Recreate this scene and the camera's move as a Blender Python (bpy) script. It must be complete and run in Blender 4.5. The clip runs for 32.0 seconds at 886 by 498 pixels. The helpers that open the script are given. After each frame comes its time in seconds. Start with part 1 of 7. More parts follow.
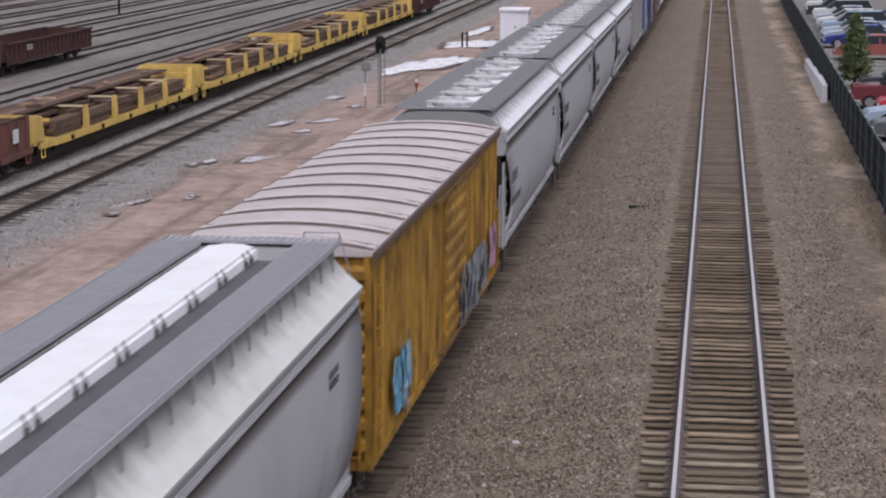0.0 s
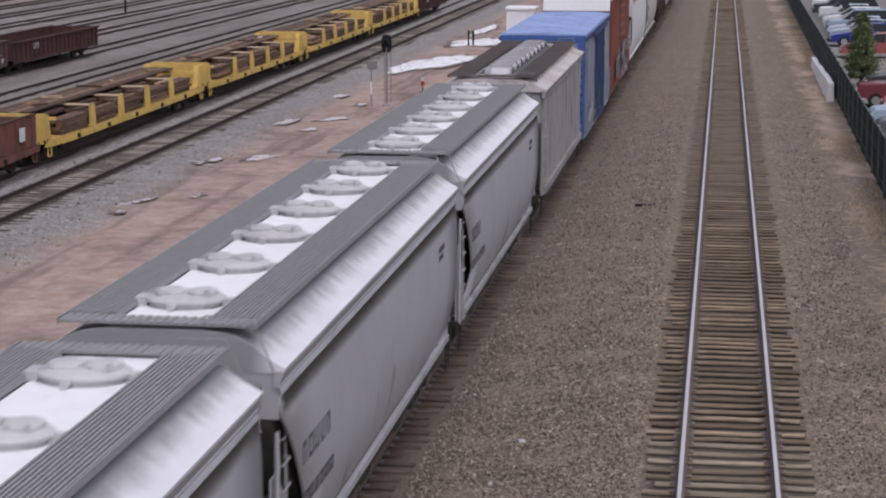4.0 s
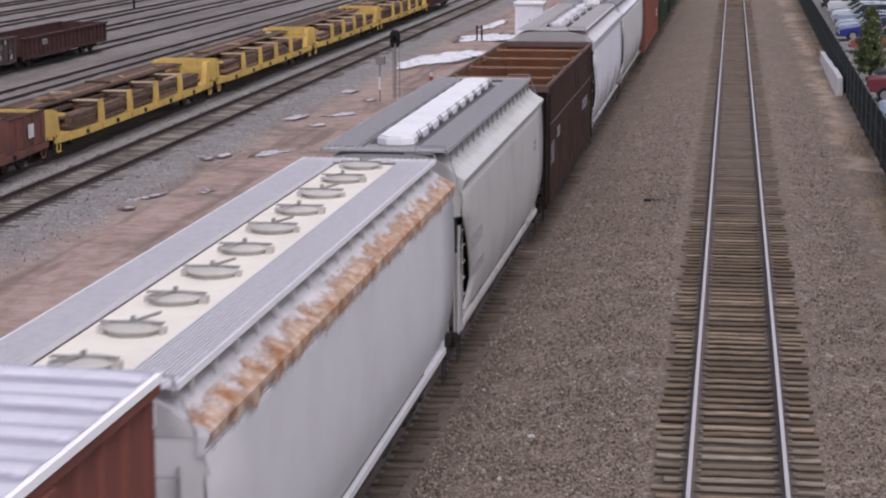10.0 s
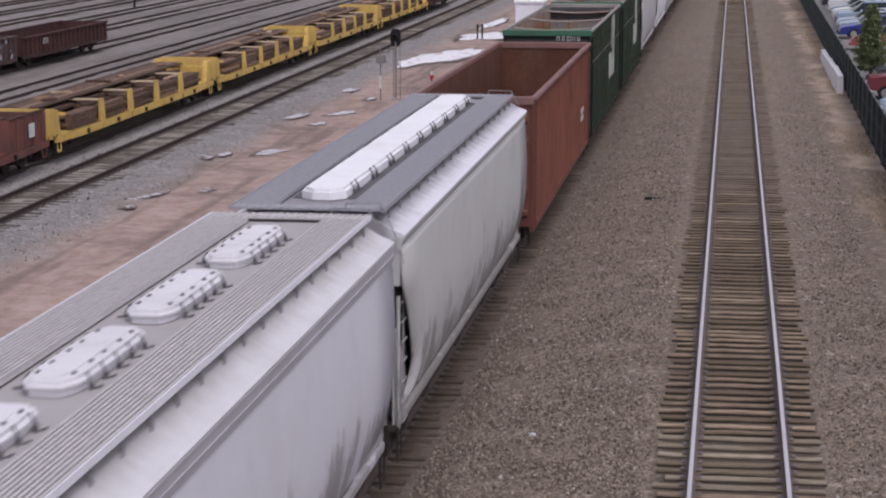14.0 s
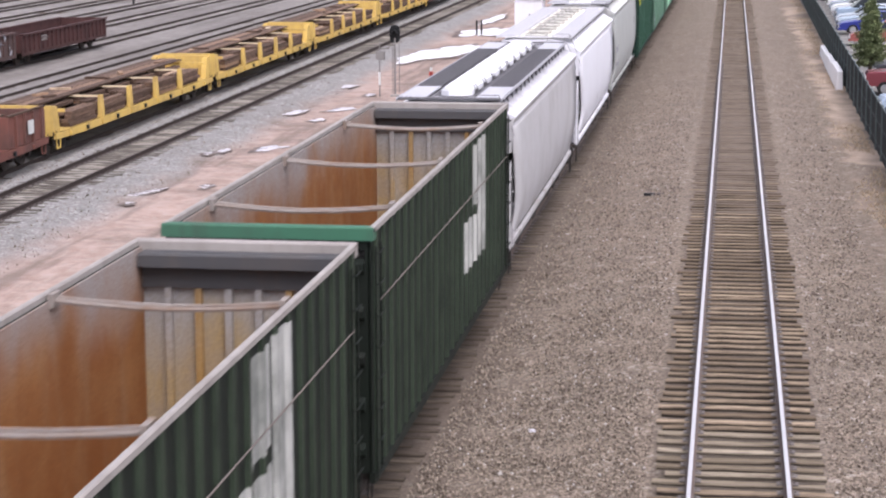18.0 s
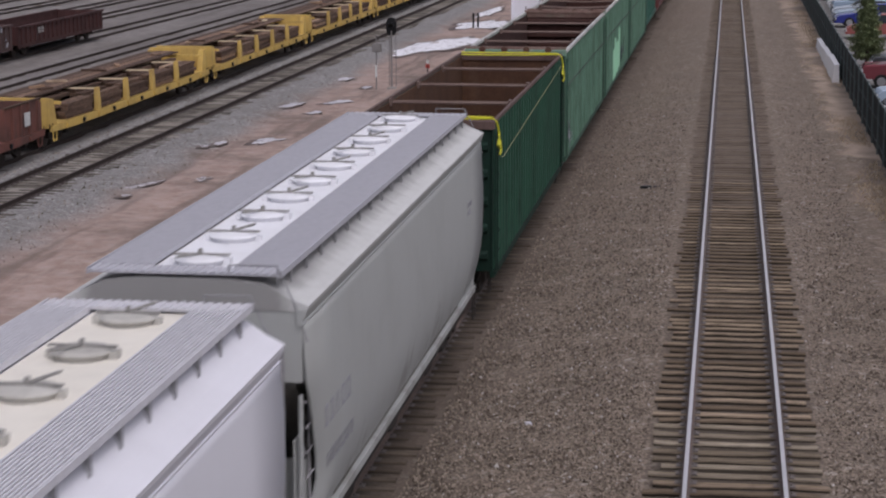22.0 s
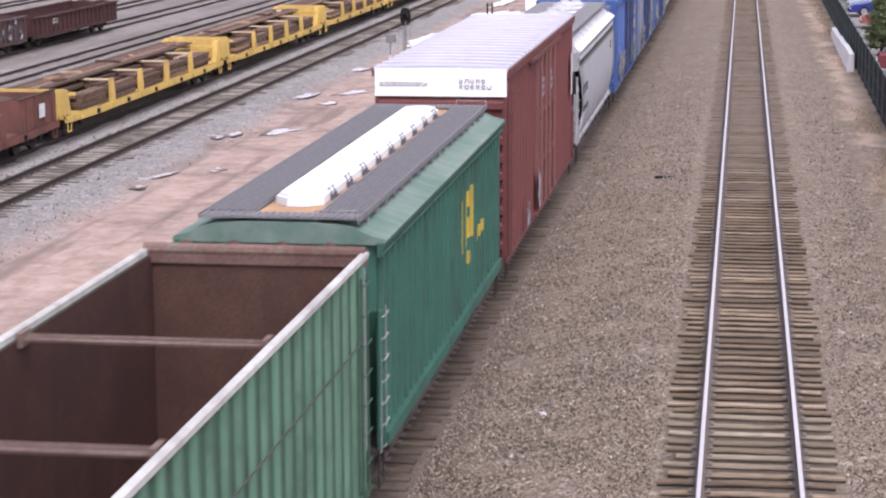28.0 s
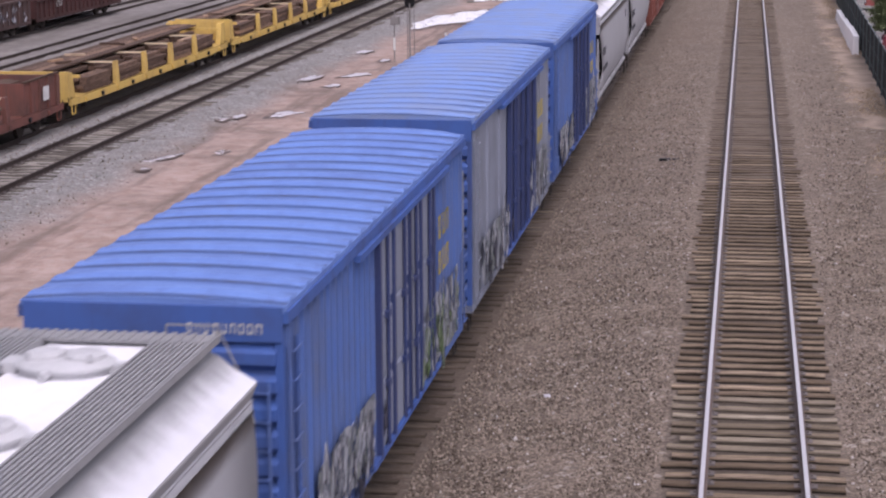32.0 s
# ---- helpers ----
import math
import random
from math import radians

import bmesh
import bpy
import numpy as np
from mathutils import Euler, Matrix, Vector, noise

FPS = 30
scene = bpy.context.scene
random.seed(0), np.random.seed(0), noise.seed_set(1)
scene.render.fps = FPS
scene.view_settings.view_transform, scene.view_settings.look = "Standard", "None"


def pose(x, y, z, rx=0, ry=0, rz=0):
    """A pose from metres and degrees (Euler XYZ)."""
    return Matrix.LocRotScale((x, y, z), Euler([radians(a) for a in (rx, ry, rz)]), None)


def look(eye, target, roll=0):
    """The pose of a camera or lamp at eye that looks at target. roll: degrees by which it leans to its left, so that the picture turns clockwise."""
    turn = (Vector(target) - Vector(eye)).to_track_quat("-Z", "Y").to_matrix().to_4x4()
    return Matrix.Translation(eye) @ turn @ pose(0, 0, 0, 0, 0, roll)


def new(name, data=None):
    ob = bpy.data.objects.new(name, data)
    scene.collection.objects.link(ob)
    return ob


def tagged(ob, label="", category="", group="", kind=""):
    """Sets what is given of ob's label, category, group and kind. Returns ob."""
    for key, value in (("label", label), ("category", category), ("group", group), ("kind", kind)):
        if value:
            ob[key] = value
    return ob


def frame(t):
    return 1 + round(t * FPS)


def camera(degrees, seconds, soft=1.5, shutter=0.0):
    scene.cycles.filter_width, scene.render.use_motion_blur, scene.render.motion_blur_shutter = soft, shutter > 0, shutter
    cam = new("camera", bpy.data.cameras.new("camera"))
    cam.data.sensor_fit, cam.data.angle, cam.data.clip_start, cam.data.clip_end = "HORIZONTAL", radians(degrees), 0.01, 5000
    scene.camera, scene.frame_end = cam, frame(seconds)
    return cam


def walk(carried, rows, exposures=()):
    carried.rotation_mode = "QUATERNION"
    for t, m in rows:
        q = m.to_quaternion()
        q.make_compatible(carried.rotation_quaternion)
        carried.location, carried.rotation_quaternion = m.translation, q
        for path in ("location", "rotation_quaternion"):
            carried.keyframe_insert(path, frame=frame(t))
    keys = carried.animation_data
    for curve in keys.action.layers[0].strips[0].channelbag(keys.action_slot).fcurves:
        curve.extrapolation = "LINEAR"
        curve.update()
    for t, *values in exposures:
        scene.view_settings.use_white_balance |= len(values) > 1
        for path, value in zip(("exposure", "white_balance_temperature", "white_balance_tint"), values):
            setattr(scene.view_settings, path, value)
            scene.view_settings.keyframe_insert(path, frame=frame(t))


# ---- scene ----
# World: y runs along the tracks away from the bridge, x to the right, z up.
# The head of the rail on the right-hand main track is z = 0.

# ---------------------------------------------------------------- camera
EYE = (-0.272, 0.0, 8.995)
# seconds, tilt, lean and turn of the hand-held camera, which stands on the bridge
TURNS = [
    (0.0, 80.388, 0.15, 7.491), (0.5, 80.34, 0.184, 7.568), (1.0, 80.279, 0.065, 7.662), (1.5, 80.333, 0.081, 7.675), (2.0, 80.301, 0.108, 7.691),
    (2.5, 80.256, 0.109, 7.742), (3.0, 80.273, 0.109, 7.719), (3.5, 80.381, 0.148, 7.626), (5.5, 80.15, 0.073, 7.897), (6.0, 80.19, 0.126, 7.872),
    (6.5, 80.223, 0.111, 7.866), (7.0, 80.246, 0.086, 7.744), (7.5, 80.195, 0.066, 7.837), (8.0, 80.164, 0.015, 7.823), (8.5, 80.176, 0.072, 7.778),
    (9.0, 80.185, 0.0, 7.878), (9.5, 80.209, 0.039, 7.876), (10.0, 80.212, 0.002, 7.911), (10.5, 80.258, 0.021, 7.875), (11.0, 80.275, 0.134, 7.868),
    (11.5, 80.25, 0.067, 7.854), (12.0, 80.258, 0.02, 7.907), (12.5, 80.196, -0.086, 7.919), (13.0, 80.134, -0.109, 7.962), (13.5, 80.24, -0.129, 7.913),
    (14.0, 80.175, -0.093, 7.935), (14.5, 80.101, -0.093, 7.906), (16.5, 80.062, -0.178, 7.957), (17.0, 79.958, -0.167, 8.031), (17.5, 79.928, -0.142, 8.021),
    (18.0, 80.071, -0.152, 7.92), (18.5, 80.022, -0.147, 7.987), (19.0, 80.013, -0.166, 7.975), (19.5, 79.855, -0.16, 8.035), (20.0, 79.713, -0.147, 7.92),
    (20.5, 79.755, -0.205, 8.024), (21.0, 79.909, -0.111, 7.844), (21.5, 79.91, -0.139, 7.901), (22.0, 79.866, -0.102, 7.821), (22.5, 79.918, -0.104, 7.919),
    (23.0, 79.89, -0.067, 7.921), (23.5, 79.827, -0.06, 7.984), (24.0, 79.765, -0.145, 8.016), (24.5, 79.723, -0.195, 8.052), (25.0, 79.758, -0.142, 8.114),
    (25.5, 79.807, -0.133, 8.112), (27.5, 79.742, -0.268, 8.307), (28.0, 79.6, -0.278, 8.23), (28.5, 79.409, -0.221, 8.209), (29.0, 79.399, -0.203, 8.131),
    (29.5, 79.385, -0.226, 8.112), (30.0, 79.356, -0.261, 8.173), (30.5, 79.334, -0.294, 8.172), (31.0, 79.114, -0.336, 8.294), (31.5, 79.171, -0.181, 8.379),
    (32.0, 79.117, -0.297, 8.35),
]

cam = camera(24.22, 32.0, soft=2.1, shutter=0.3)


def camera_pose(tilt, lean, turn):
    # turn to the left, tilt, then lean about the line of sight
    return Matrix.Translation(EYE) @ pose(0, 0, 0, tilt, 0, turn) @ pose(0, 0, 0, 0, 0, lean)


walk(cam, [(t, camera_pose(a, b, c)) for t, a, b, c in TURNS],
     exposures=[(t, e, 6210, g) for t, e, g in ((0, 0.04, 16), (1, 0.1, 16), (2, 0.03, 16), (3, -0.02, 16), (6, -0.05, 20), (7, 0.07, 20), (8, 0.14, 21), (9, 0.2, 21), (10, -0.02, 20), (12, -0.05, 19), (13, 0.2, 20), (14, -0.05, 20),
                                                (17, 0.85, 14), (18, 0.92, 18), (19, 0.87, 25), (20, 0.42, 26), (21, -0.05, 22), (22, -0.3, 18), (23, -0.2, 18), (24, 0.57, 19), (25, 0.72, 24), (28, 0.88, 22),
                                                (29, 0.9, 23), (30, 0.75, 24), (31, 0.45, 24), (32, 0.33, 26))])

# ---------------------------------------------------------------- light: a bright overcast day
SUN_UP, SUN_ROUND = radians(58), radians(145)
world = bpy.data.worlds.new("overcast_sky")
scene.world = world
world.use_nodes = True
wn, wl = world.node_tree.nodes, world.node_tree.links
sky = wn.new("ShaderNodeTexSky")
sky.sky_type = "NISHITA"
sky.sun_disc = False
sky.sun_elevation, sky.sun_rotation = SUN_UP, SUN_ROUND
sky.air_density, sky.dust_density = 1.0, 4.0
grey = wn.new("ShaderNodeHueSaturation")
grey.inputs["Saturation"].default_value = 0.35
wl.new(sky.outputs["Color"], grey.inputs["Color"])
wl.new(grey.outputs["Color"], wn["Background"].inputs["Color"])
wn["Background"].inputs["Strength"].default_value = 0.15

sun_data = bpy.data.lights.new("sun", "SUN")
sun_data.energy, sun_data.angle, sun_data.color = 1.15, radians(60), (1.0, 0.97, 0.93)
sun = new("sun", sun_data)
sun_dir = Vector((math.sin(SUN_ROUND) * math.cos(SUN_UP), math.cos(SUN_ROUND) * math.cos(SUN_UP), math.sin(SUN_UP)))
sun.matrix_world = look(sun_dir * 200, (0, 0, 0))

# ---------------------------------------------------------------- materials


def mat_new(name):
    m = bpy.data.materials.new(name)
    m.use_nodes = True
    nt = m.node_tree
    bsdf = nt.nodes["Principled BSDF"]
    bsdf.inputs["Specular IOR Level"].default_value = 0.22
    return m, nt.nodes, nt.links, bsdf


def rgba(c):
    return (c[0], c[1], c[2], 1.0)


def n_coord(n, l, scale=(1, 1, 1)):
    tc = n.new("ShaderNodeTexCoord")
    mp = n.new("ShaderNodeMapping")
    mp.inputs["Scale"].default_value = scale
    oi = n.new("ShaderNodeObjectInfo")
    mul = n.new("ShaderNodeMath")
    mul.operation = "MULTIPLY"
    mul.inputs[1].default_value = 37.0
    l.new(oi.outputs["Random"], mul.inputs[0])
    l.new(mul.outputs[0], mp.inputs["Location"])
    l.new(tc.outputs["Object"], mp.inputs["Vector"])
    return mp.outputs["Vector"]


def n_noise(n, l, vec, scale, detail=4.0, rough=0.6):
    t = n.new("ShaderNodeTexNoise")
    t.inputs["Scale"].default_value = scale
    t.inputs["Detail"].default_value = detail
    t.inputs["Roughness"].default_value = rough
    l.new(vec, t.inputs["Vector"])
    return t.outputs["Fac"]


def n_ramp(n, l, fac, lo, hi, a=0.0, b=1.0):
    r = n.new("ShaderNodeMapRange")
    r.interpolation_type = "SMOOTHSTEP"
    for k, v in (("From Min", lo), ("From Max", hi), ("To Min", a), ("To Max", b)):
        r.inputs[k].default_value = v
    l.new(fac, r.inputs["Value"])
    return r.outputs["Result"]


def n_mix(n, l, fac, a, b, mode="MIX"):
    m = n.new("ShaderNodeMix")
    m.data_type, m.blend_type = "RGBA", mode
    for sock, v in ((m.inputs[0], fac), (m.inputs[6], a), (m.inputs[7], b)):
        if isinstance(v, (int, float)):
            sock.default_value = v
        elif isinstance(v, tuple):
            sock.default_value = rgba(v)
        else:
            l.new(v, sock)
    return m.outputs[2]


def n_bump(n, l, height, strength, dist, bsdf):
    b = n.new("ShaderNodeBump")
    b.inputs["Strength"].default_value = strength
    b.inputs["Distance"].default_value = dist
    l.new(height, b.inputs["Height"])
    l.new(b.outputs["Normal"], bsdf.inputs["Normal"])


def paint(name, col, grime=(0.09, 0.075, 0.065), amount=0.5, rust=0.0, rough=0.62, streak=(2.2, 2.2, 0.16), rust_col=(0.19, 0.075, 0.035), soot=None, drip=0.9, splash=None, tide=False):
    """Weathered paint: grime in clouds and in streaks that run down, patches of rust, fine grain."""
    m, n, l, b = mat_new(name)
    v = n_coord(n, l)
    vs = n_coord(n, l, streak)
    clouds = n_ramp(n, l, n_noise(n, l, v, 0.7, 6, 0.65), 0.38, 0.78, 0.0, amount)
    runs = n_ramp(n, l, n_noise(n, l, vs, 1.6, 5, 0.7), 0.46, 0.80, 0.0, amount * drip)
    fine = n_noise(n, l, v, 14.0, 3, 0.7)
    c = n_mix(n, l, clouds, col, grime)
    c = n_mix(n, l, runs, c, grime)
    if rust:
        rn = n_ramp(n, l, n_noise(n, l, v, 1.9, 8, 0.75), 0.66 - 0.22 * rust, 0.74 - 0.16 * rust, 0.0, 0.9)
        c = n_mix(n, l, rn, c, rust_col)
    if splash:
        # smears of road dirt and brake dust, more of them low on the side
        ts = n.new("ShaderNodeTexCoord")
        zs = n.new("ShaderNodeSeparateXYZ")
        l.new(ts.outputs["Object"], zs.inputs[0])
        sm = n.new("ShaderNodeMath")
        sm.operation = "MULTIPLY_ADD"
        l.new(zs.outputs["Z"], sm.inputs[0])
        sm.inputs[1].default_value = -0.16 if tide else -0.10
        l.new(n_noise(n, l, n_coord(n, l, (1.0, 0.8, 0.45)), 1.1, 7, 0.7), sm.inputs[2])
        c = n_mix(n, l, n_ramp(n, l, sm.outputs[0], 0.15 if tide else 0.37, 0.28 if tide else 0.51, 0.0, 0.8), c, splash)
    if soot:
        # dust, soot and painted shade under the running boards, fading towards the eave
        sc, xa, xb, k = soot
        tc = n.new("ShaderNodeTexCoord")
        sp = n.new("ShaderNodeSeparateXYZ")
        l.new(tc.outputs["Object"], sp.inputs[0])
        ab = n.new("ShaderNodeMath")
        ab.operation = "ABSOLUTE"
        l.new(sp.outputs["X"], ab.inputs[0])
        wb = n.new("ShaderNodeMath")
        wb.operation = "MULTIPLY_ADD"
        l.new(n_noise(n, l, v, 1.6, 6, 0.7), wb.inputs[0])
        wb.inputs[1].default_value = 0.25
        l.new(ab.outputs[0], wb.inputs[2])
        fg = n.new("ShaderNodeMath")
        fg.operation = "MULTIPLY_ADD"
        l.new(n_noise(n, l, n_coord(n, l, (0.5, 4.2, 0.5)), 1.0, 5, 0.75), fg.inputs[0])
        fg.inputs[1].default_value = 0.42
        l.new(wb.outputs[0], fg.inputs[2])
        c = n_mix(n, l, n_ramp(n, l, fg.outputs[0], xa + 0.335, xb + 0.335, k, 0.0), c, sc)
    c = n_mix(n, l, n_ramp(n, l, fine, 0.25, 0.75, 0.0, 0.22), c, (0.5, 0.5, 0.5), "SOFT_LIGHT")
    l.new(c, b.inputs["Base Color"])
    l.new(n_ramp(n, l, clouds, 0.0, 1.0, rough, min(1.0, rough + 0.3)), b.inputs["Roughness"])
    n_bump(n, l, fine, 0.15, 0.01, b)
    return m


def rusty(name, a, b2, dust=(0.20, 0.13, 0.085), dust_amount=0.45, upper=None):
    """Bare rusty steel in two tones with pale dust."""
    m, n, l, b = mat_new(name)
    v = n_coord(n, l)
    vs = n_coord(n, l, (1.5, 1.5, 0.25))
    c = n_mix(n, l, n_ramp(n, l, n_noise(n, l, v, 0.9, 7, 0.7), 0.35, 0.68), a, b2)
    c = n_mix(n, l, n_ramp(n, l, n_noise(n, l, vs, 1.3, 5, 0.6), 0.48, 0.72, 0.0, dust_amount), c, dust)
    if upper:
        # pale worn steel above a ragged tide line of rust
        uc, za, zb = upper
        tc = n.new("ShaderNodeTexCoord")
        sp = n.new("ShaderNodeSeparateXYZ")
        l.new(tc.outputs["Object"], sp.inputs[0])
        wb = n.new("ShaderNodeMath")
        wb.operation = "MULTIPLY_ADD"
        l.new(n_noise(n, l, n_coord(n, l, (0.6, 0.6, 0.35)), 0.8, 6, 0.6), wb.inputs[0])
        wb.inputs[1].default_value = 3.0
        l.new(sp.outputs["Z"], wb.inputs[2])
        c = n_mix(n, l, n_ramp(n, l, wb.outputs[0], za + 1.5, zb + 1.5), c, uc)
    fine = n_noise(n, l, v, 22.0, 4, 0.7)
    c = n_mix(n, l, n_ramp(n, l, fine, 0.3, 0.7, 0.0, 0.5), c, tuple(x * 0.55 for x in a))
    l.new(c, b.inputs["Base Color"])
    b.inputs["Roughness"].default_value = 0.85
    n_bump(n, l, fine, 0.3, 0.02, b)
    return m


def spray(name, a, b2, c3, cover=0.5, size=1.5):
    """Layers of sprayed paint: bent bands of three colours that thin out in ragged gaps."""
    m, n, l, b = mat_new(name)
    v = n_coord(n, l, (1.0, 1.0, 0.55))
    t = n.new("ShaderNodeTexNoise")
    t.inputs["Scale"].default_value = size
    t.inputs["Detail"].default_value = 2.0
    t.inputs["Distortion"].default_value = 2.2
    l.new(v, t.inputs["Vector"])
    band = t.outputs["Fac"]
    c = n_mix(n, l, n_ramp(n, l, band, 0.45, 0.49), a, b2)
    c = n_mix(n, l, n_ramp(n, l, band, 0.55, 0.58), c, c3)
    c = n_mix(n, l, n_ramp(n, l, n_noise(n, l, v, 5.0, 5, 0.7), 0.45, 0.7, 0.0, 0.5), c, tuple(0.5 * x for x in a))
    l.new(c, b.inputs["Base Color"])
    b.inputs["Roughness"].default_value = 0.6
    l.new(n_ramp(n, l, n_noise(n, l, v, 1.7, 6, 0.65), 0.62 - 0.3 * cover, 0.70 - 0.3 * cover), b.inputs["Alpha"])
    return m


def timber(name, a, b2, stretch=(0.6, 9.0, 9.0), pale_share=0.92, flank=0.0):
    """Weathered timber; the tone differs from piece to piece."""
    m, n, l, b = mat_new(name)
    v = n_coord(n, l, stretch)
    oi = n.new("ShaderNodeObjectInfo")
    geo = n.new("ShaderNodeNewGeometry")
    add = n.new("ShaderNodeMath")
    add.operation = "ADD"
    l.new(oi.outputs["Random"], add.inputs[0])
    l.new(geo.outputs["Random Per Island"], add.inputs[1])
    fr = n.new("ShaderNodeMath")
    fr.operation = "FRACT"
    l.new(add.outputs[0], fr.inputs[0])
    tone = n_mix(n, l, n_ramp(n, l, fr.outputs[0], 0.1, 1.0, 0.0, 0.85), a, b2)
    tone = n_mix(n, l, n_ramp(n, l, n_noise(n, l, n_coord(n, l), 1.7, 4, 0.6), 0.40, 0.70, 0.0, 0.55), tone, a)
    pale = n_ramp(n, l, fr.outputs[0], pale_share, pale_share + 0.06, 0.0, 0.6)
    tone = n_mix(n, l, pale, tone, tuple(min(0.6, x * 1.5) for x in b2))
    grain = n_noise(n, l, v, 3.0, 6, 0.7)
    c = n_mix(n, l, n_ramp(n, l, grain, 0.42, 0.66, 0.0, 0.7), tone, tuple(x * 0.35 for x in a))
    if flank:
        # creosote and painted gap shade blacken the sides, the tops are bleached
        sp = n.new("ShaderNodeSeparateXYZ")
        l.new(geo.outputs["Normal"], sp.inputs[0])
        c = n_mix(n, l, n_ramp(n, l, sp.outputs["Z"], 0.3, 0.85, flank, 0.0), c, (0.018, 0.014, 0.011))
    l.new(c, b.inputs["Base Color"])
    b.inputs["Roughness"].default_value = 0.9
    n_bump(n, l, grain, 0.5, 0.02, b)
    return m


def plain(name, col, rough=0.6, metal=0.0, grain=0.2):
    m, n, l, b = mat_new(name)
    v = n_coord(n, l)
    f = n_noise(n, l, v, 9.0, 4, 0.65)
    c = n_mix(n, l, n_ramp(n, l, f, 0.3, 0.75, 0.0, grain), col, tuple(x * 0.4 for x in col))
    l.new(c, b.inputs["Base Color"])
    b.inputs["Roughness"].default_value = rough
    b.inputs["Metallic"].default_value = metal
    n_bump(n, l, f, 0.1, 0.01, b)
    return m


TRAIN_X = -6.85


def ground_material():
    """Brown ballast, a pinkish dirt road, grey ballast of the yard, dry grass by the fence."""
    m, n, l, b = mat_new("ground_gravel")
    tc = n.new("ShaderNodeTexCoord")
    v = tc.outputs["Object"]
    sep = n.new("ShaderNodeSeparateXYZ")
    l.new(v, sep.inputs[0])
    big = n_noise(n, l, v, 0.35, 6, 0.65)
    wob = n.new("ShaderNodeMath")
    wob.operation = "MULTIPLY_ADD"
    l.new(big, wob.inputs[0])
    wob.inputs[1].default_value = 3.0
    l.new(sep.outputs["X"], wob.inputs[2])
    xx = wob.outputs[0]  # x + 1.5 on average
    vor = n.new("ShaderNodeTexVoronoi")
    vor.inputs["Scale"].default_value = 15.0
    vor.inputs["Randomness"].default_value = 1.0
    l.new(v, vor.inputs["Vector"])
    stone = n.new("ShaderNodeSeparateColor")
    l.new(vor.outputs["Color"], stone.inputs[0])
    vor2 = n.new("ShaderNodeTexVoronoi")
    vor2.inputs["Scale"].default_value = 6.5
    l.new(v, vor2.inputs["Vector"])
    stone2 = n.new("ShaderNodeSeparateColor")
    l.new(vor2.outputs["Color"], stone2.inputs[0])
    r1, r2 = stone.outputs[0], stone2.outputs[1]

    def stones(a, c, pale):
        k = n_mix(n, l, n_ramp(n, l, r1, 0.1, 0.9), a, c)
        k = n_mix(n, l, n_ramp(n, l, r2, 0.86, 0.97, 0.0, 0.75), k, pale)
        # shade in the creases between stones, put into the colour
        gap = n_ramp(n, l, vor.outputs["Distance"], 0.30, 0.75, 0.0, 0.5)
        return n_mix(n, l, gap, k, tuple(x * 0.38 for x in a))
    brown = stones((0.145, 0.112, 0.086), (0.262, 0.210, 0.168), (0.39, 0.345, 0.30))
    yard = stones((0.195, 0.185, 0.178), (0.310, 0.297, 0.290), (0.42, 0.41, 0.40))
    mid = n_noise(n, l, v, 1.3, 7, 0.7)
    dirt = n_mix(n, l, n_ramp(n, l, mid, 0.3, 0.7), (0.275, 0.190, 0.158), (0.400, 0.303, 0.266))
    dirt = n_mix(n, l, n_ramp(n, l, big, 0.5, 0.72, 0.0, 0.65), dirt, (0.150, 0.115, 0.098))
    dirt = n_mix(n, l, n_ramp(n, l, r2, 0.7, 0.95, 0.0, 0.35), dirt, (0.36, 0.31, 0.28))
    ruts = n_noise(n, l, n_coord(n, l, (1.0, 0.09, 1.0)), 0.9, 5, 0.6)
    dirt = n_mix(n, l, n_ramp(n, l, ruts, 0.50, 0.66, 0.0, 0.7), dirt, (0.140, 0.105, 0.088))
    pale_yard = n_mix(n, l, n_ramp(n, l, mid, 0.35, 0.7), (0.175, 0.159, 0.150), (0.250, 0.229, 0.217))
    lanes = n_noise(n, l, n_coord(n, l, (0.55, 0.03, 1.0)), 1.0, 5, 0.65)
    pale_yard = n_mix(n, l, n_ramp(n, l, lanes, 0.42, 0.64, 0.0, 0.75), pale_yard, (0.115, 0.102, 0.095))
    pale_yard = n_mix(n, l, n_ramp(n, l, xx, -62, -72), pale_yard, (0.25, 0.205, 0.185))
    grass = n_mix(n, l, n_ramp(n, l, mid, 0.3, 0.7), (0.50, 0.385, 0.300), (0.32, 0.255, 0.205))
    # from the yard to the right
    c = n_mix(n, l, n_ramp(n, l, xx, -25.5, -23.5), pale_yard, yard)
    c = n_mix(n, l, n_ramp(n, l, xx, -18.4, -16.6), c, dirt)
    c = n_mix(n, l, n_ramp(n, l, xx, -8.6, -7.2), c, brown)
    side = n_ramp(n, l, xx, 4.9, 5.6)
    patch = n_noise(n, l, v, 0.16, 3, 0.5)
    k = n.new("ShaderNodeMath")
    k.operation = "MULTIPLY"
    l.new(side, k.inputs[0])
    l.new(n_ramp(n, l, patch, 0.44, 0.56, 0.22, 0.95), k.inputs[1])
    c = n_mix(n, l, k.outputs[0], c, grass)
    ab = n.new("ShaderNodeMath")
    ab.operation = "ABSOLUTE"
    l.new(sep.outputs["X"], ab.inputs[0])
    # oily brown bed; shade of the near tie gaps is put into its colour
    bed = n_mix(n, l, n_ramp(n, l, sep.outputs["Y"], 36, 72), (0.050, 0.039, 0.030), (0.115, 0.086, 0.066))
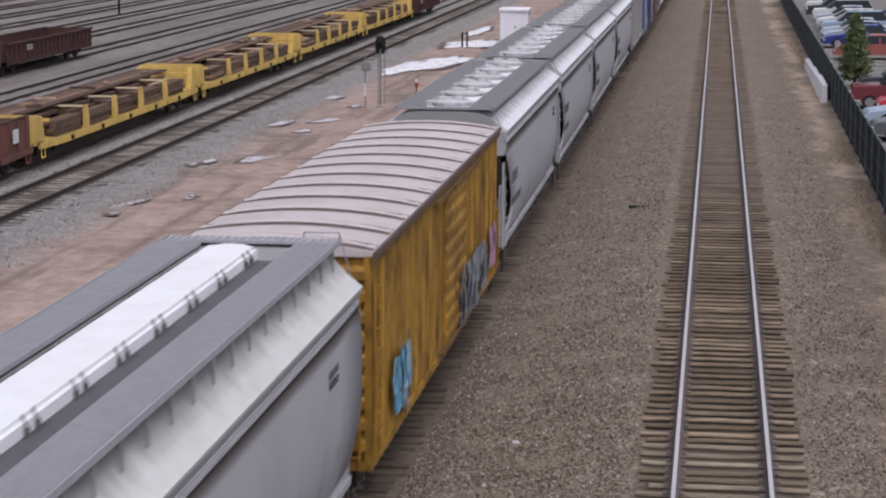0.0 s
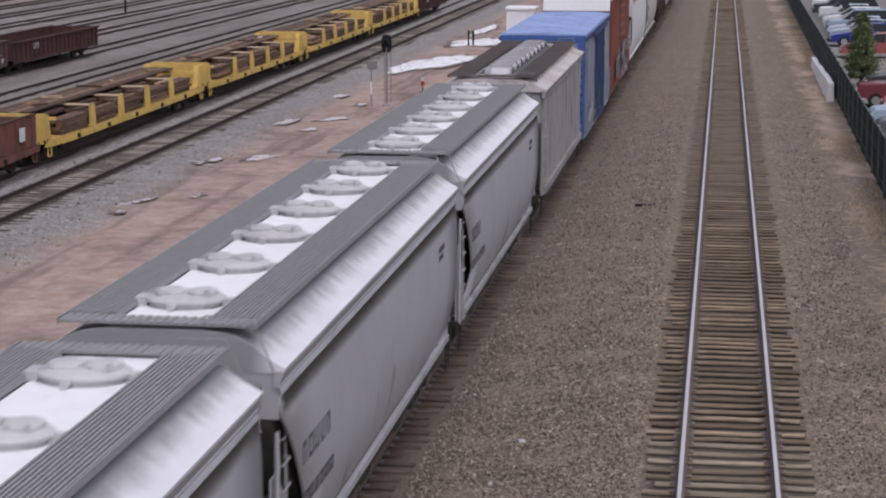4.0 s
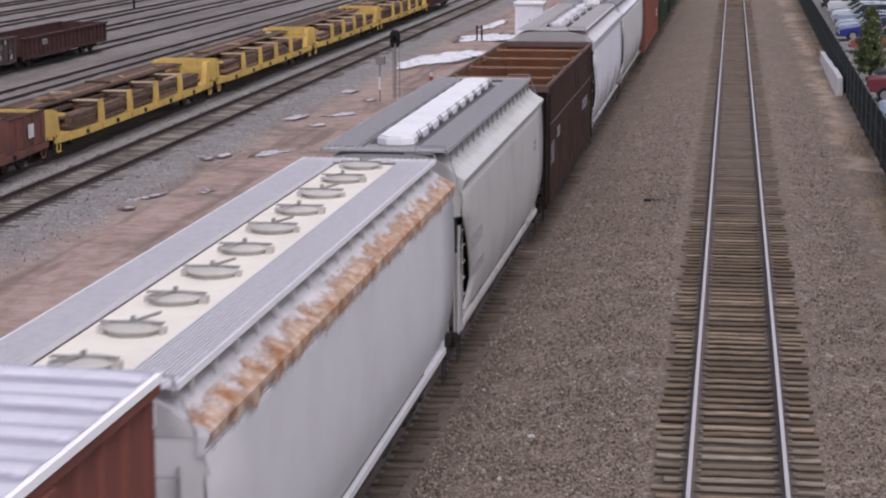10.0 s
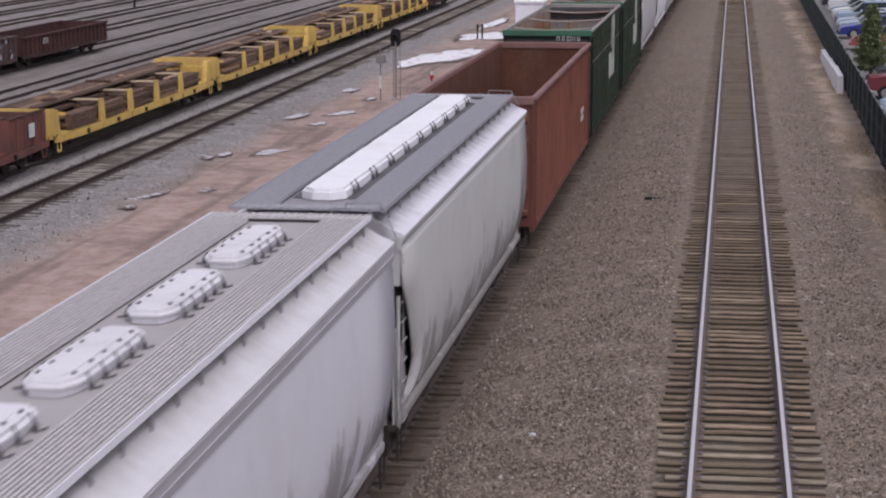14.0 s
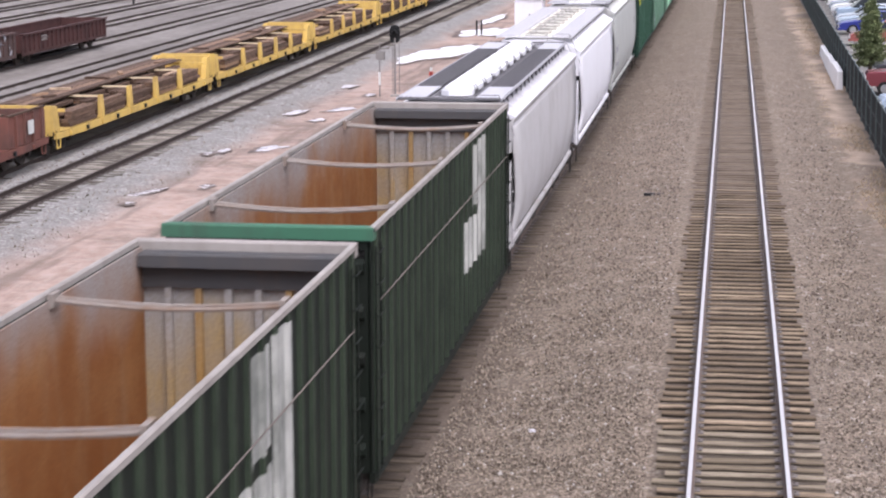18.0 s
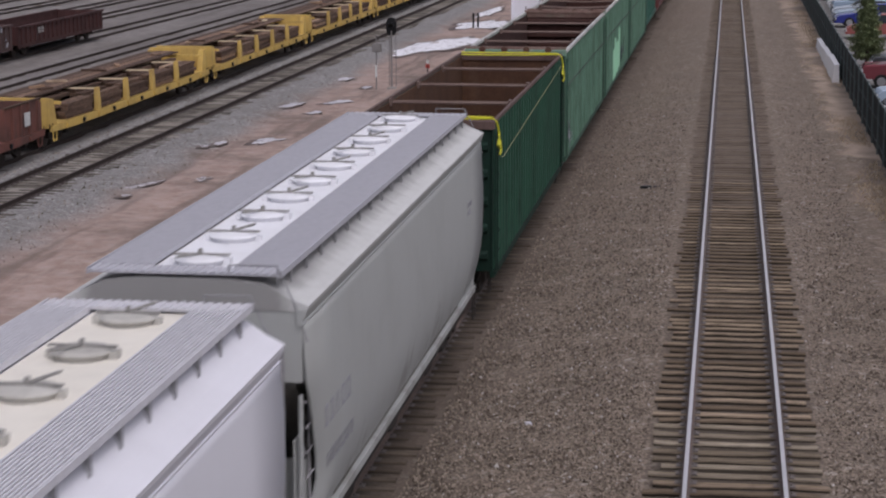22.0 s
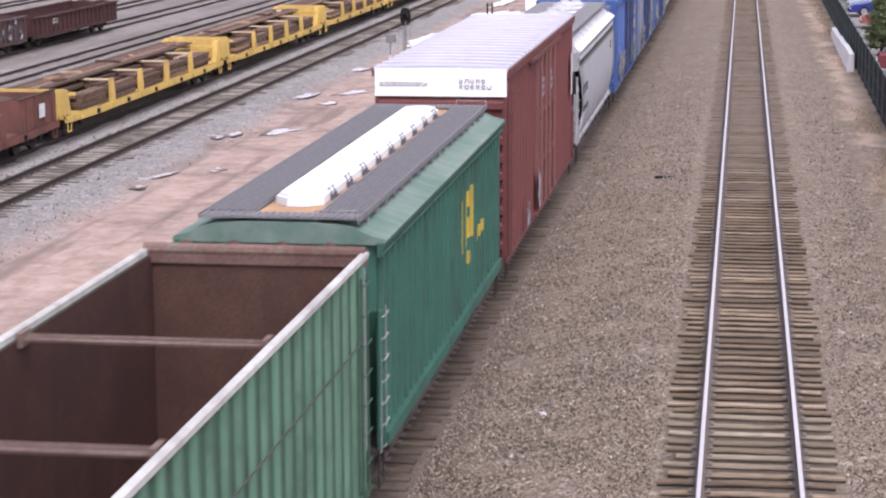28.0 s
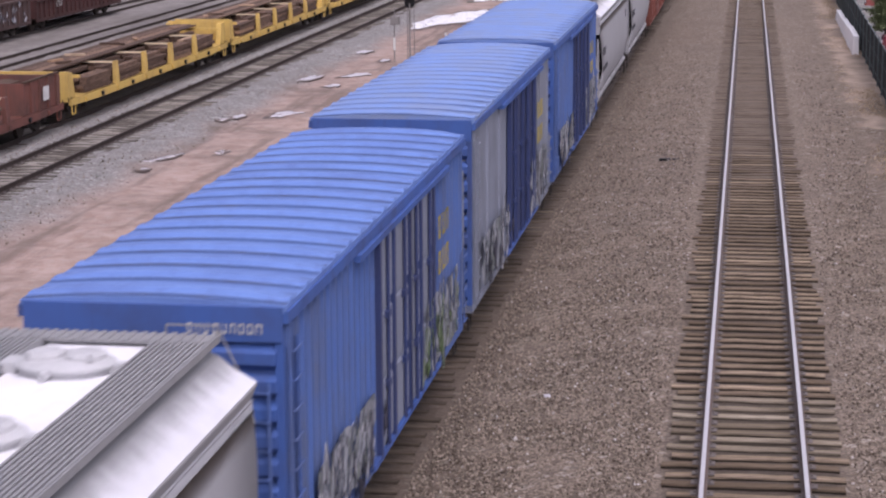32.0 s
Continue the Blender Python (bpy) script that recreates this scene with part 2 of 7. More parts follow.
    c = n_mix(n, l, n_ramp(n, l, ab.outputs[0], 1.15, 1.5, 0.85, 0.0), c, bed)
    # brake dust and oil along the freight track, with the train's side shade put into the colour
    off = n.new("ShaderNodeMath")
    off.operation = "SUBTRACT"
    l.new(xx, off.inputs[0])
    off.inputs[1].default_value = TRAIN_X + 1.5
    ab2 = n.new("ShaderNodeMath")
    ab2.operation = "ABSOLUTE"
    l.new(off.outputs[0], ab2.inputs[0])
    c = n_mix(n, l, n_ramp(n, l, ab2.outputs[0], 1.3, 3.3, 0.68, 0.0), c, (0.095, 0.073, 0.057))
    # sand between the rails of the siding
    off4 = n.new("ShaderNodeMath")
    off4.operation = "ADD"
    l.new(sep.outputs["X"], off4.inputs[0])
    off4.inputs[1].default_value = 22.1
    ab4 = n.new("ShaderNodeMath")
    ab4.operation = "ABSOLUTE"
    l.new(off4.outputs[0], ab4.inputs[0])
    c = n_mix(n, l, n_ramp(n, l, ab4.outputs[0], 0.55, 0.85, 0.6, 0.0), c, (0.27, 0.235, 0.195))
    # oil-black ballast under the cars, with their shade put into the colour
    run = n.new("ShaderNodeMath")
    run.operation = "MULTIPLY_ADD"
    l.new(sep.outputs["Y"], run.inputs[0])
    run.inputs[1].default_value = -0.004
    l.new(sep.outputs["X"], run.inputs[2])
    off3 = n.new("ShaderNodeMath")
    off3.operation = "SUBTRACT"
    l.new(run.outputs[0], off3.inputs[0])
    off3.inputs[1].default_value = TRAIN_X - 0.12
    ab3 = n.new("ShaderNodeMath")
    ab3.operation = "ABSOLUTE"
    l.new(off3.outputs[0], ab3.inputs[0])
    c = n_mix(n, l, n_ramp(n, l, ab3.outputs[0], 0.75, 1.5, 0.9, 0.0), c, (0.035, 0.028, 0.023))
    c = n_mix(n, l, n_ramp(n, l, big, 0.35, 0.72, 0.0, 0.30), c, (0.105, 0.088, 0.076))
    l.new(c, b.inputs["Base Color"])
    b.inputs["Roughness"].default_value = 0.93
    hgt = n.new("ShaderNodeMath")
    hgt.operation = "SUBTRACT"
    hgt.inputs[0].default_value = 1.0
    l.new(vor.outputs["Distance"], hgt.inputs[1])
    n_bump(n, l, hgt.outputs[0], 0.4, 0.04, b)
    return m


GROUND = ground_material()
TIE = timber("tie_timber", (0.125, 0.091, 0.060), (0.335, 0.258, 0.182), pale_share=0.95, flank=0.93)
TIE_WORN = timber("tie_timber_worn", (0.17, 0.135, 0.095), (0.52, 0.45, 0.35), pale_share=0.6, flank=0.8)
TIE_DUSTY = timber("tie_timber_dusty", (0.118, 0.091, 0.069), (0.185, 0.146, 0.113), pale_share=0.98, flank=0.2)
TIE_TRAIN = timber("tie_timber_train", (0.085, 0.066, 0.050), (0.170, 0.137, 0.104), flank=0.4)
TIE_PALE = timber("tie_timber_pale", (0.110, 0.096, 0.083), (0.235, 0.208, 0.180), pale_share=0.85)
TIE_DARK = timber("tie_timber_dark", (0.060, 0.047, 0.035), (0.135, 0.105, 0.078))
LOAD_TIE = timber("stacked_timber", (0.085, 0.052, 0.037), (0.205, 0.132, 0.094), (9.0, 0.6, 9.0))
RAIL = plain("rail_rust", (0.150, 0.112, 0.098), 0.75, 0.2, 0.5)
RAIL_DARK = plain("rail_dark_rust", (0.060, 0.046, 0.041), 0.75, 0.2, 0.4)
RAIL_TOP = plain("rail_worn_head", (0.60, 0.58, 0.60), 0.40, 0.45, 0.12)
PLATE = plain("tie_plate_rust", (0.155, 0.135, 0.130), 0.85, 0.1, 0.5)
STEEL_DARK = paint("underframe_grime", (0.030, 0.026, 0.024), (0.075, 0.060, 0.050), 0.6, 0.0, 0.8)
WHEEL = plain("wheel_steel", (0.075, 0.060, 0.052), 0.6, 0.5, 0.5)
BLACK = plain("black_paint", (0.012, 0.012, 0.013), 0.5)
GRATE = plain("galvanised_grating", (0.265, 0.262, 0.27), 0.6, 0.1, 0.3)
GRATE_PALE = plain("pale_painted_grating", (0.56, 0.55, 0.58), 0.6, 0.0, 0.25)
GRATE_SMOOTH = plain("smooth_grey_walk", (0.32, 0.32, 0.345), 0.6, 0.0, 0.3)
GRATE_MID = plain("smooth_painted_walk", (0.44, 0.435, 0.47), 0.6, 0.0, 0.2)
GRATE_LIGHT = plain("light_ridged_grating", (0.345, 0.34, 0.355), 0.6, 0.0, 0.3)
GRATE_WORN = plain("worn_dark_grating", (0.19, 0.185, 0.195), 0.7, 0.1, 0.5)
GRATE_DARK = plain("dark_grating", (0.115, 0.110, 0.118), 0.7, 0.1, 0.4)
LADDER_GREY = plain("worn_ladder_grey", (0.33, 0.32, 0.33), 0.7, 0.1, 0.4)
STRUT_GREY = plain("strut_grey", (0.28, 0.27, 0.255), 0.7, 0.1, 0.4)
GRATE_WARM = plain("warm_pale_grating", (0.47, 0.45, 0.45), 0.65, 0.0, 0.35)
# brake dust, plus the shade under the slope sheets put into the colour
SHADED_DUSTY_SLOPE = paint("shaded_dusty_steel", (0.17, 0.165, 0.15), (0.07, 0.062, 0.053), amount=0.7, rough=0.85)
SNOW = plain("old_snow", (0.50, 0.49, 0.53), 0.6, 0.0, 0.35)
WET_DIRT = plain("wet_dirt", (0.120, 0.085, 0.070), 0.55, 0.0, 0.4)
MARK_DARK = plain("stencil_black", (0.075, 0.075, 0.085), 0.7)
MARK_WHITE = paint("stencil_white", (0.60, 0.60, 0.59), amount=0.35)
MARK_YELLOW = paint("stencil_yellow", (0.46, 0.35, 0.05), (0.10, 0.10, 0.05), amount=0.8)
MARK_WORN = paint("worn_white_block", (0.40, 0.40, 0.38), (0.06, 0.07, 0.06), amount=0.8, streak=(3.0, 3.0, 0.15))
MARK_PALE_YELLOW = paint("stencil_pale_yellow", (0.44, 0.43, 0.26), (0.14, 0.15, 0.16), amount=0.6)
MARK_FAINT = plain("stencil_faint", (0.30, 0.30, 0.32), 0.7)

# ---------------------------------------------------------------- mesh helpers


class Shape:
    """Collects boxes, prisms, tubes and sheets into one mesh."""

    def __init__(self):
        self.v, self.f = [], []

    def add(self, verts, faces):
        o = len(self.v)
        self.v += [tuple(p) for p in verts]
        self.f += [tuple(i + o for i in f) for f in faces]
        return self

    def box(self, x0, x1, y0, y1, z0, z1):
        p = [(x, y, z) for z in (z0, z1) for y in (y0, y1) for x in (x0, x1)]
        return self.add(p, [(0, 2, 3, 1), (4, 5, 7, 6), (0, 1, 5, 4), (2, 6, 7, 3), (0, 4, 6, 2), (1, 3, 7, 5)])

    def bevelled(self, x0, x1, y0, y1, z0, z1, r):
        """A box whose upper edges are chamfered by r."""
        p = [(x, y, z0) for x, y in ((x0, y0), (x1, y0), (x1, y1), (x0, y1))]
        p += [(x, y, z1 - r) for x, y in ((x0, y0), (x1, y0), (x1, y1), (x0, y1))]
        p += [(x, y, z1) for x, y in ((x0 + r, y0 + r), (x1 - r, y0 + r), (x1 - r, y1 - r), (x0 + r, y1 - r))]
        f = [(3, 2, 1, 0), (8, 9, 10, 11)]
        for a in (0, 4):
            f += [(a + i, a + (i + 1) % 4, a + 4 + (i + 1) % 4, a + 4 + i) for i in range(4)]
        return self.add(p, f)

    def prism_y(self, prof, y0, y1):
        """A closed profile of (x, z), anticlockwise as seen from -y, from y0 to y1."""
        n = len(prof)
        p = [(x, y0, z) for x, z in prof] + [(x, y1, z) for x, z in prof]
        f = [tuple(range(n)), tuple(range(2 * n - 1, n - 1, -1))]
        f += [(i, i + n, (i + 1) % n + n, (i + 1) % n) for i in range(n)]
        return self.add(p, f)

    def prism_x(self, prof, x0, x1):
        """A closed profile of (y, z) from x0 to x1."""
        n = len(prof)
        p = [(x0, y, z) for y, z in prof] + [(x1, y, z) for y, z in prof]
        f = [tuple(range(n)), tuple(range(2 * n - 1, n - 1, -1))]
        f += [(i, i + n, (i + 1) % n + n, (i + 1) % n) for i in range(n)]
        return self.add(p, f)

    def prism_z(self, prof, z0, z1):
        n = len(prof)
        p = [(x, y, z0) for x, y in prof] + [(x, y, z1) for x, y in prof]
        f = [tuple(range(n - 1, -1, -1)), tuple(range(n, 2 * n))]
        f += [(i, (i + 1) % n, (i + 1) % n + n, i + n) for i in range(n)]
        return self.add(p, f)

    def tube(self, a, b, r, n=8, r2=None):
        a, b = Vector(a), Vector(b)
        q = (b - a).to_track_quat("Z", "Y")
        ring = [Vector((math.cos(k * math.tau / n), math.sin(k * math.tau / n), 0)) for k in range(n)]
        p = [a + q @ (w * r) for w in ring] + [b + q @ (w * (r if r2 is None else r2)) for w in ring]
        f = [tuple(range(n - 1, -1, -1)), tuple(range(n, 2 * n))]
        f += [(k, (k + 1) % n, (k + 1) % n + n, k + n) for k in range(n)]
        return self.add(p, f)

    def pipe(self, pts, r, n=6):
        """One bent rod through the points."""
        pts = [Vector(p) for p in pts]
        v, f = [], []
        for k, p in enumerate(pts):
            d = (pts[min(k + 1, len(pts) - 1)] - pts[max(k - 1, 0)]).normalized()
            u = d.cross(Vector((0.31, 0.17, 0.93))).normalized()
            w = d.cross(u)
            v += [tuple(p + (u * math.cos(q * math.tau / n) + w * math.sin(q * math.tau / n)) * r) for q in range(n)]
        for k in range(len(pts) - 1):
            for q in range(n):
                f.append((k * n + q, k * n + (q + 1) % n, (k + 1) * n + (q + 1) % n, (k + 1) * n + q))
        f.append(tuple(range(n))[::-1])
        f.append(tuple((len(pts) - 1) * n + q for q in range(n)))
        return self.add(v, f)

    def path(self, pts, r, n=6):
        for a, b in zip(pts, pts[1:]):
            self.tube(a, b, r, n)
        return self

    def mesh(self, name, smooth=False):
        me = bpy.data.meshes.new(name)
        me.from_pydata(self.v, [], self.f)
        bm = bmesh.new()
        bm.from_mesh(me)
        bmesh.ops.recalc_face_normals(bm, faces=bm.faces)
        bm.to_mesh(me)
        bm.free()
        if smooth:
            me.polygons.foreach_set("use_smooth", [True] * len(me.polygons))
        return me


MESHES = {}


def cached(key, make):
    """Alike pieces share one mesh."""
    if key not in MESHES:
        MESHES[key] = make()
    return MESHES[key]


def part(name, me, material, parent, label="", at=(0, 0, 0), rot=(0, 0, 0)):
    if isinstance(me, Shape):
        me = me.mesh(name)
    ob = new(name, me)
    if not me.materials:
        me.materials.append(material)
    ob.material_slots[0].link = "OBJECT"
    ob.material_slots[0].material = material
    ob.parent = parent
    ob.location = at
    ob.rotation_euler = [radians(a) for a in rot]
    return tagged(ob, label) if label else ob


def thing(name, me, material, label, category, group="", kind="", at=(0, 0, 0), rot=(0, 0, 0)):
    ob = part(name, me, material, None, "", at, rot)
    return tagged(ob, label, category, group, kind)


def empty(name, label, category, group="", kind="", at=(0, 0, 0), rz=0.0):
    ob = new(name)
    ob.empty_display_size = 0.3
    ob.location = at
    ob.rotation_euler = (0, 0, radians(rz))
    return tagged(ob, label, category, group, kind)


# ---------------------------------------------------------------- ground
TRAIN_Z, TRAIN_SLOPE = -0.50, 0.004
TRACK_A_X, TRACK_A_Z = -22.1, -0.40
YARD_Z = -0.90
YARD_TRACKS = [-26.5, -30.8, -36.0, -41.3, -46.4, -51.0, -55.8, -60.6, -65.4, -70.2]


def ground_height(x):
    pts = [(-2500, -1.04), (-24.9, -1.04), (-24.0, -0.62), (-20.2, -0.575), (-18.8, -0.74), (-10.0, -0.74), (-9.0, -0.70), (-5.2, -0.70),
           (-4.3, -0.62), (-2.3, -0.27), (-1.75, -0.22), (-1.3, -0.240), (1.3, -0.240), (1.75, -0.22), (2.4, -0.25), (4.0, -0.27), (2500, -0.27)]
    for (a, za), (b, zb) in zip(pts, pts[1:]):
        if x <= b:
            return za + (zb - za) * (x - a) / (b - a)
    return pts[-1][1]


def build_ground():
    xs = [-2500, -600, -200, -110]
    x = -80.0
    while x < -26:
        xs.append(x)
        x += 3.0
    while x < 5.5:
        xs.append(x)
        x += 0.22
    xs += [8, 14, 22, 40, 90, 250, 900, 2500]
    ys = [-2500, -600, -150, -30, 0, 10]
    y = 16.0
    while y < 200:
        ys.append(y)
        y += 0.35 if y < 70 else (0.8 if y < 110 else 2.0)
    ys += [230, 300, 450, 800, 1500, 2500]
    v, f = [], []
    for y in ys:
        for x in xs:
            z = ground_height(x)
            if 12 < y < 200 and -80 < x < 5:
                near_rail = abs(x) < 1.9 or abs(x - TRAIN_X) < 1.9
                if abs(x) < 1.75:  # the ties lie open near the bridge and sink into the ballast farther on
                    z = min(-0.17, max(z, -0.222 + 0.040 * min(1.0, max(0.0, (y - 42) / 34))))
                if abs(x - TRAIN_X - TRAIN_SLOPE * (y - 30)) < 1.9:
                    z = -0.708 + 0.035 * min(1.0, max(0.0, (y - 32) / 30))
                z += (0.02 if near_rail else 0.06) * (noise.noise((x * 0.8, y * 0.8, 0)) + 0.5 * noise.noise((x * 2.7, y * 2.7, 3))) - 0.01
            v.append((x, y, z))
    w = len(xs)
    for j in range(len(ys) - 1):
        for i in range(w - 1):
            a = j * w + i
            f.append((a, a + 1, a + w + 1, a + w))
    me = bpy.data.meshes.new("ground")
    me.from_pydata(v, [], f)
    me.polygons.foreach_set("use_smooth", [True] * len(f))
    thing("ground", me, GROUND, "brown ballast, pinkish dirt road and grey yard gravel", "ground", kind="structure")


build_ground()


def build_stones():
    """Loose larger ballast stones that stand out of the gravel."""
    rnd = random.Random(5)
    v, f = [], []
    zones = [(-5.3, -1.45, 42000, 24, 105), (1.45, 3.3, 14500, 24, 100), (-20.6, -18.6, 1400, 45, 120), (-24.6, -23.6, 600, 60, 120), (-9.6, -8.2, 1200, 30, 90)]
    for x0, x1, count, y0, y1 in zones:
        for _ in range(count):
            y = y0 * (y1 / y0) ** rnd.random()
            x = rnd.uniform(x0, x1)
            if rnd.random() < (y - y0) / (y1 - y0):
                continue
            s = rnd.uniform(0.016, 0.034) * (1.6 if rnd.random() < 0.012 else 1.0)
            z = ground_height(x) + s * 0.35
            o = len(v)
            tw = rnd.random() * 6.28
            for k in range(4):
                a = tw + k * math.pi / 2 + rnd.uniform(-0.4, 0.4)
                v.append((x + math.cos(a) * s * rnd.uniform(0.7, 1.2), y + math.sin(a) * s * rnd.uniform(0.7, 1.2), z + rnd.uniform(-0.4, 0.4) * s))
            v.append((x + rnd.uniform(-0.4, 0.4) * s, y + rnd.uniform(-0.4, 0.4) * s, z + s * rnd.uniform(0.6, 1.3)))
            v.append((x, y, z - s))
            for k in range(4):
                f.append((o + k, o + (k + 1) % 4, o + 4))
                f.append((o + (k + 1) % 4, o + k, o + 5))
    me = bpy.data.meshes.new("ballast_stones")
    me.from_pydata(v, [], f)
    m, n, l, b = mat_new("loose_stone")
    geo = n.new("ShaderNodeNewGeometry")
    c = n_mix(n, l, n_ramp(n, l, geo.outputs["Random Per Island"], 0.0, 0.93), (0.100, 0.078, 0.061), (0.285, 0.236, 0.194))
    c = n_mix(n, l, n_ramp(n, l, geo.outputs["Random Per Island"], 0.965, 0.985), c, (0.42, 0.39, 0.37))
    l.new(c, b.inputs["Base Color"])
    b.inputs["Roughness"].default_value = 0.9
    thing("ballast_stones", me, m, "loose brown and grey ballast stones", "gravel", kind="stuff")


build_stones()

# ---------------------------------------------------------------- tracks


def rail_shape(x, y0, y1, z, lean=0.0):
    """Rail section with foot, web and head, along y; lean: metres to the right for each metre along."""
    prof = [(-0.075, -0.17), (0.075, -0.17), (0.075, -0.155), (0.014, -0.135), (0.014, -0.045), (0.036, -0.032), (0.036, -0.004), (-0.036, -0.004),
            (-0.036, -0.032), (-0.014, -0.045), (-0.014, -0.135), (-0.075, -0.155)]
    s = Shape()
    s.prism_y([(a + x, c + z) for a, c in prof], y0, y1)
    s.v = [(a + lean * (b - 30), b, c) for a, b, c in s.v]
    return s


def head_shape(x, y0, y1, z, lean=0.0):
    s = Shape()
    s.prism_y([(x - 0.034, z - 0.004), (x + 0.034, z - 0.004), (x + 0.031, z + 0.002), (x - 0.031, z + 0.002)], y0, y1)
    s.v = [(a + lean * (b - 30), b, c) for a, b, c in s.v]
    return s


def build_track(name, label, x, z, y0, y1, lean, singles, step, half, rusty_head, seed, tie_mat):
    """A track with two rails, ties of their own on the stretch 'singles', joined ties beyond, and tie plates."""
    rnd = random.Random(seed)
    tr = empty(name, label, "railway track", kind="structure")
    for sx in (-0.7525, 0.7525):
        r = part("rail", rail_shape(x + sx, y0, y1, z, lean), RAIL_DARK if rusty_head else RAIL, tr, "rusty dark steel rail" if rusty_head else "rusty steel rail with a worn bright head")
        part("rail_head", head_shape(x + sx, y0, y1, z, lean), RAIL_DARK if rusty_head else RAIL_TOP, r)
    rest, plates = Shape(), Shape()

    def tie(w, hw, k):
        r2 = random.Random(k)
        s = Shape()
        s.bevelled(-hw, hw, -w, w, -0.15, 0.0, 0.014)
        s.v = [(a + r2.uniform(-0.03, 0.03) * (abs(a) > hw * 0.9), b2 + r2.uniform(-0.012, 0.012), c + r2.uniform(-0.006, 0.004)) for a, b2, c in s.v]
        return s

    def hewn_tie(w, hw, k):
        """A tie with split, uneven edges, in nine stations along its length."""
        r2 = random.Random(k)
        s = Shape()
        n = 9
        v = []
        for j in range(n):
            a = -hw + 2 * hw * j / (n - 1) + r2.uniform(-0.03, 0.03)
            d0, d1, sag = r2.uniform(-0.022, 0.012), r2.uniform(-0.012, 0.022), r2.uniform(-0.012, 0.003)
            v += [(a, -w + d0, -0.15), (a, -w + d0, -0.022 + sag), (a, -w + d0 + 0.018, sag), (a, w + d1 - 0.018, sag + r2.uniform(-0.006, 0.002)), (a, w + d1, -0.022 + sag), (a, w + d1, -0.15)]
        f = [(j * 6 + q, j * 6 + q + 1, j * 6 + q + 7, j * 6 + q + 6) for j in range(n - 1) for q in range(5)]
        s.add(v, f + [tuple(range(5, -1, -1)), tuple(range(6 * n - 6, 6 * n))])
        return s
    if singles:
        meshes = [hewn_tie(0.102, half * (1 + 0.03 * (k - 4) / 4), k).mesh("tie") for k in range(9)]
    y = y0 + 0.2
    while y < y1:
        xc = x + lean * (y - 30) + rnd.gauss(0, 0.05)
        tz = z - 0.168 + rnd.uniform(-0.012, 0.004)
        if singles and singles[0] <= y <= singles[1]:
            look_of = tie_mat
            if tie_mat is TIE and 31.4 < y < 34.6 and rnd.random() < 0.85:
                look_of = TIE_WORN
            elif tie_mat is TIE and rnd.random() < (y - 50) / 22:
                look_of = TIE_DUSTY
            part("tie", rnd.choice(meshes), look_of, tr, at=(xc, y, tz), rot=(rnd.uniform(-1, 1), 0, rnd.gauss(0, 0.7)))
        elif singles is not None:
            s = tie(0.112, half, rnd.random())
            rest.add([(a + xc, b2 + y, c + tz) for a, b2, c in s.v], s.f)
        if singles and 20 < y < 110:
            for sx in (-0.7525, 0.7525):
                cx = x + lean * (y - 30) + sx
                plates.box(cx - 0.17, cx + 0.17, y - 0.09, y + 0.09, z - 0.17, z - 0.152)
                for ox in (-0.10, 0.10):
                    plates.box(cx + ox - 0.018, cx + ox + 0.018, y - 0.02, y + 0.02, z - 0.152, z - 0.118)
        y += step * rnd.uniform(0.84, 1.16)
    if rest.v:
        tagged(part("tie_row", rest, tie_mat, tr), kind="stuff")
    if plates.v:
        tagged(part("tie_plates", plates, PLATE, tr), kind="stuff")
    return tr


def build_tracks():
    build_track("track_main", "worn timber ties and bright rails of the main track in brown ballast", 0.0, 0.0, -40, 230, 0.0, (26, 172), 0.492, 1.33, False, 11, TIE)
    build_track("track_train", "dark timber ties and rails under the passing freight train", TRAIN_X, TRAIN_Z, -500, 700, TRAIN_SLOPE, (27, 140), 0.512, 1.38, False, 12, TIE_TRAIN)
    build_track("track_siding", "siding with pale timber ties in grey ballast", TRACK_A_X, TRACK_A_Z, 30, 230, 0.0, (52, 150), 0.55, 1.3, True, 13, TIE_PALE)
    for i, x in enumerate(YARD_TRACKS):
        build_track("track_yard_%d" % (i + 1), "rusty yard track sunk in grey gravel", x, YARD_Z, 40, 260, 0.0, (), 0.55, 1.25, True, 20 + i, TIE_DARK)


build_tracks()

# ---------------------------------------------------------------- freight cars
# A car's own space: y from 0 (the end that leads) to its length, x across, z above the rail.


def wheel_mesh():
    s = Shape()
    for r0, r1, xa, xb in ((0.455, 0.455, -0.06, 0.06), (0.485, 0.485, -0.085, -0.06), (0.30, 0.34, 0.06, 0.075), (0.12, 0.12, 0.075, 0.12)):
        s.tube((xa, 0, 0), (xb, 0, 0), r0, 20, r1)
    return s.mesh("wheel")


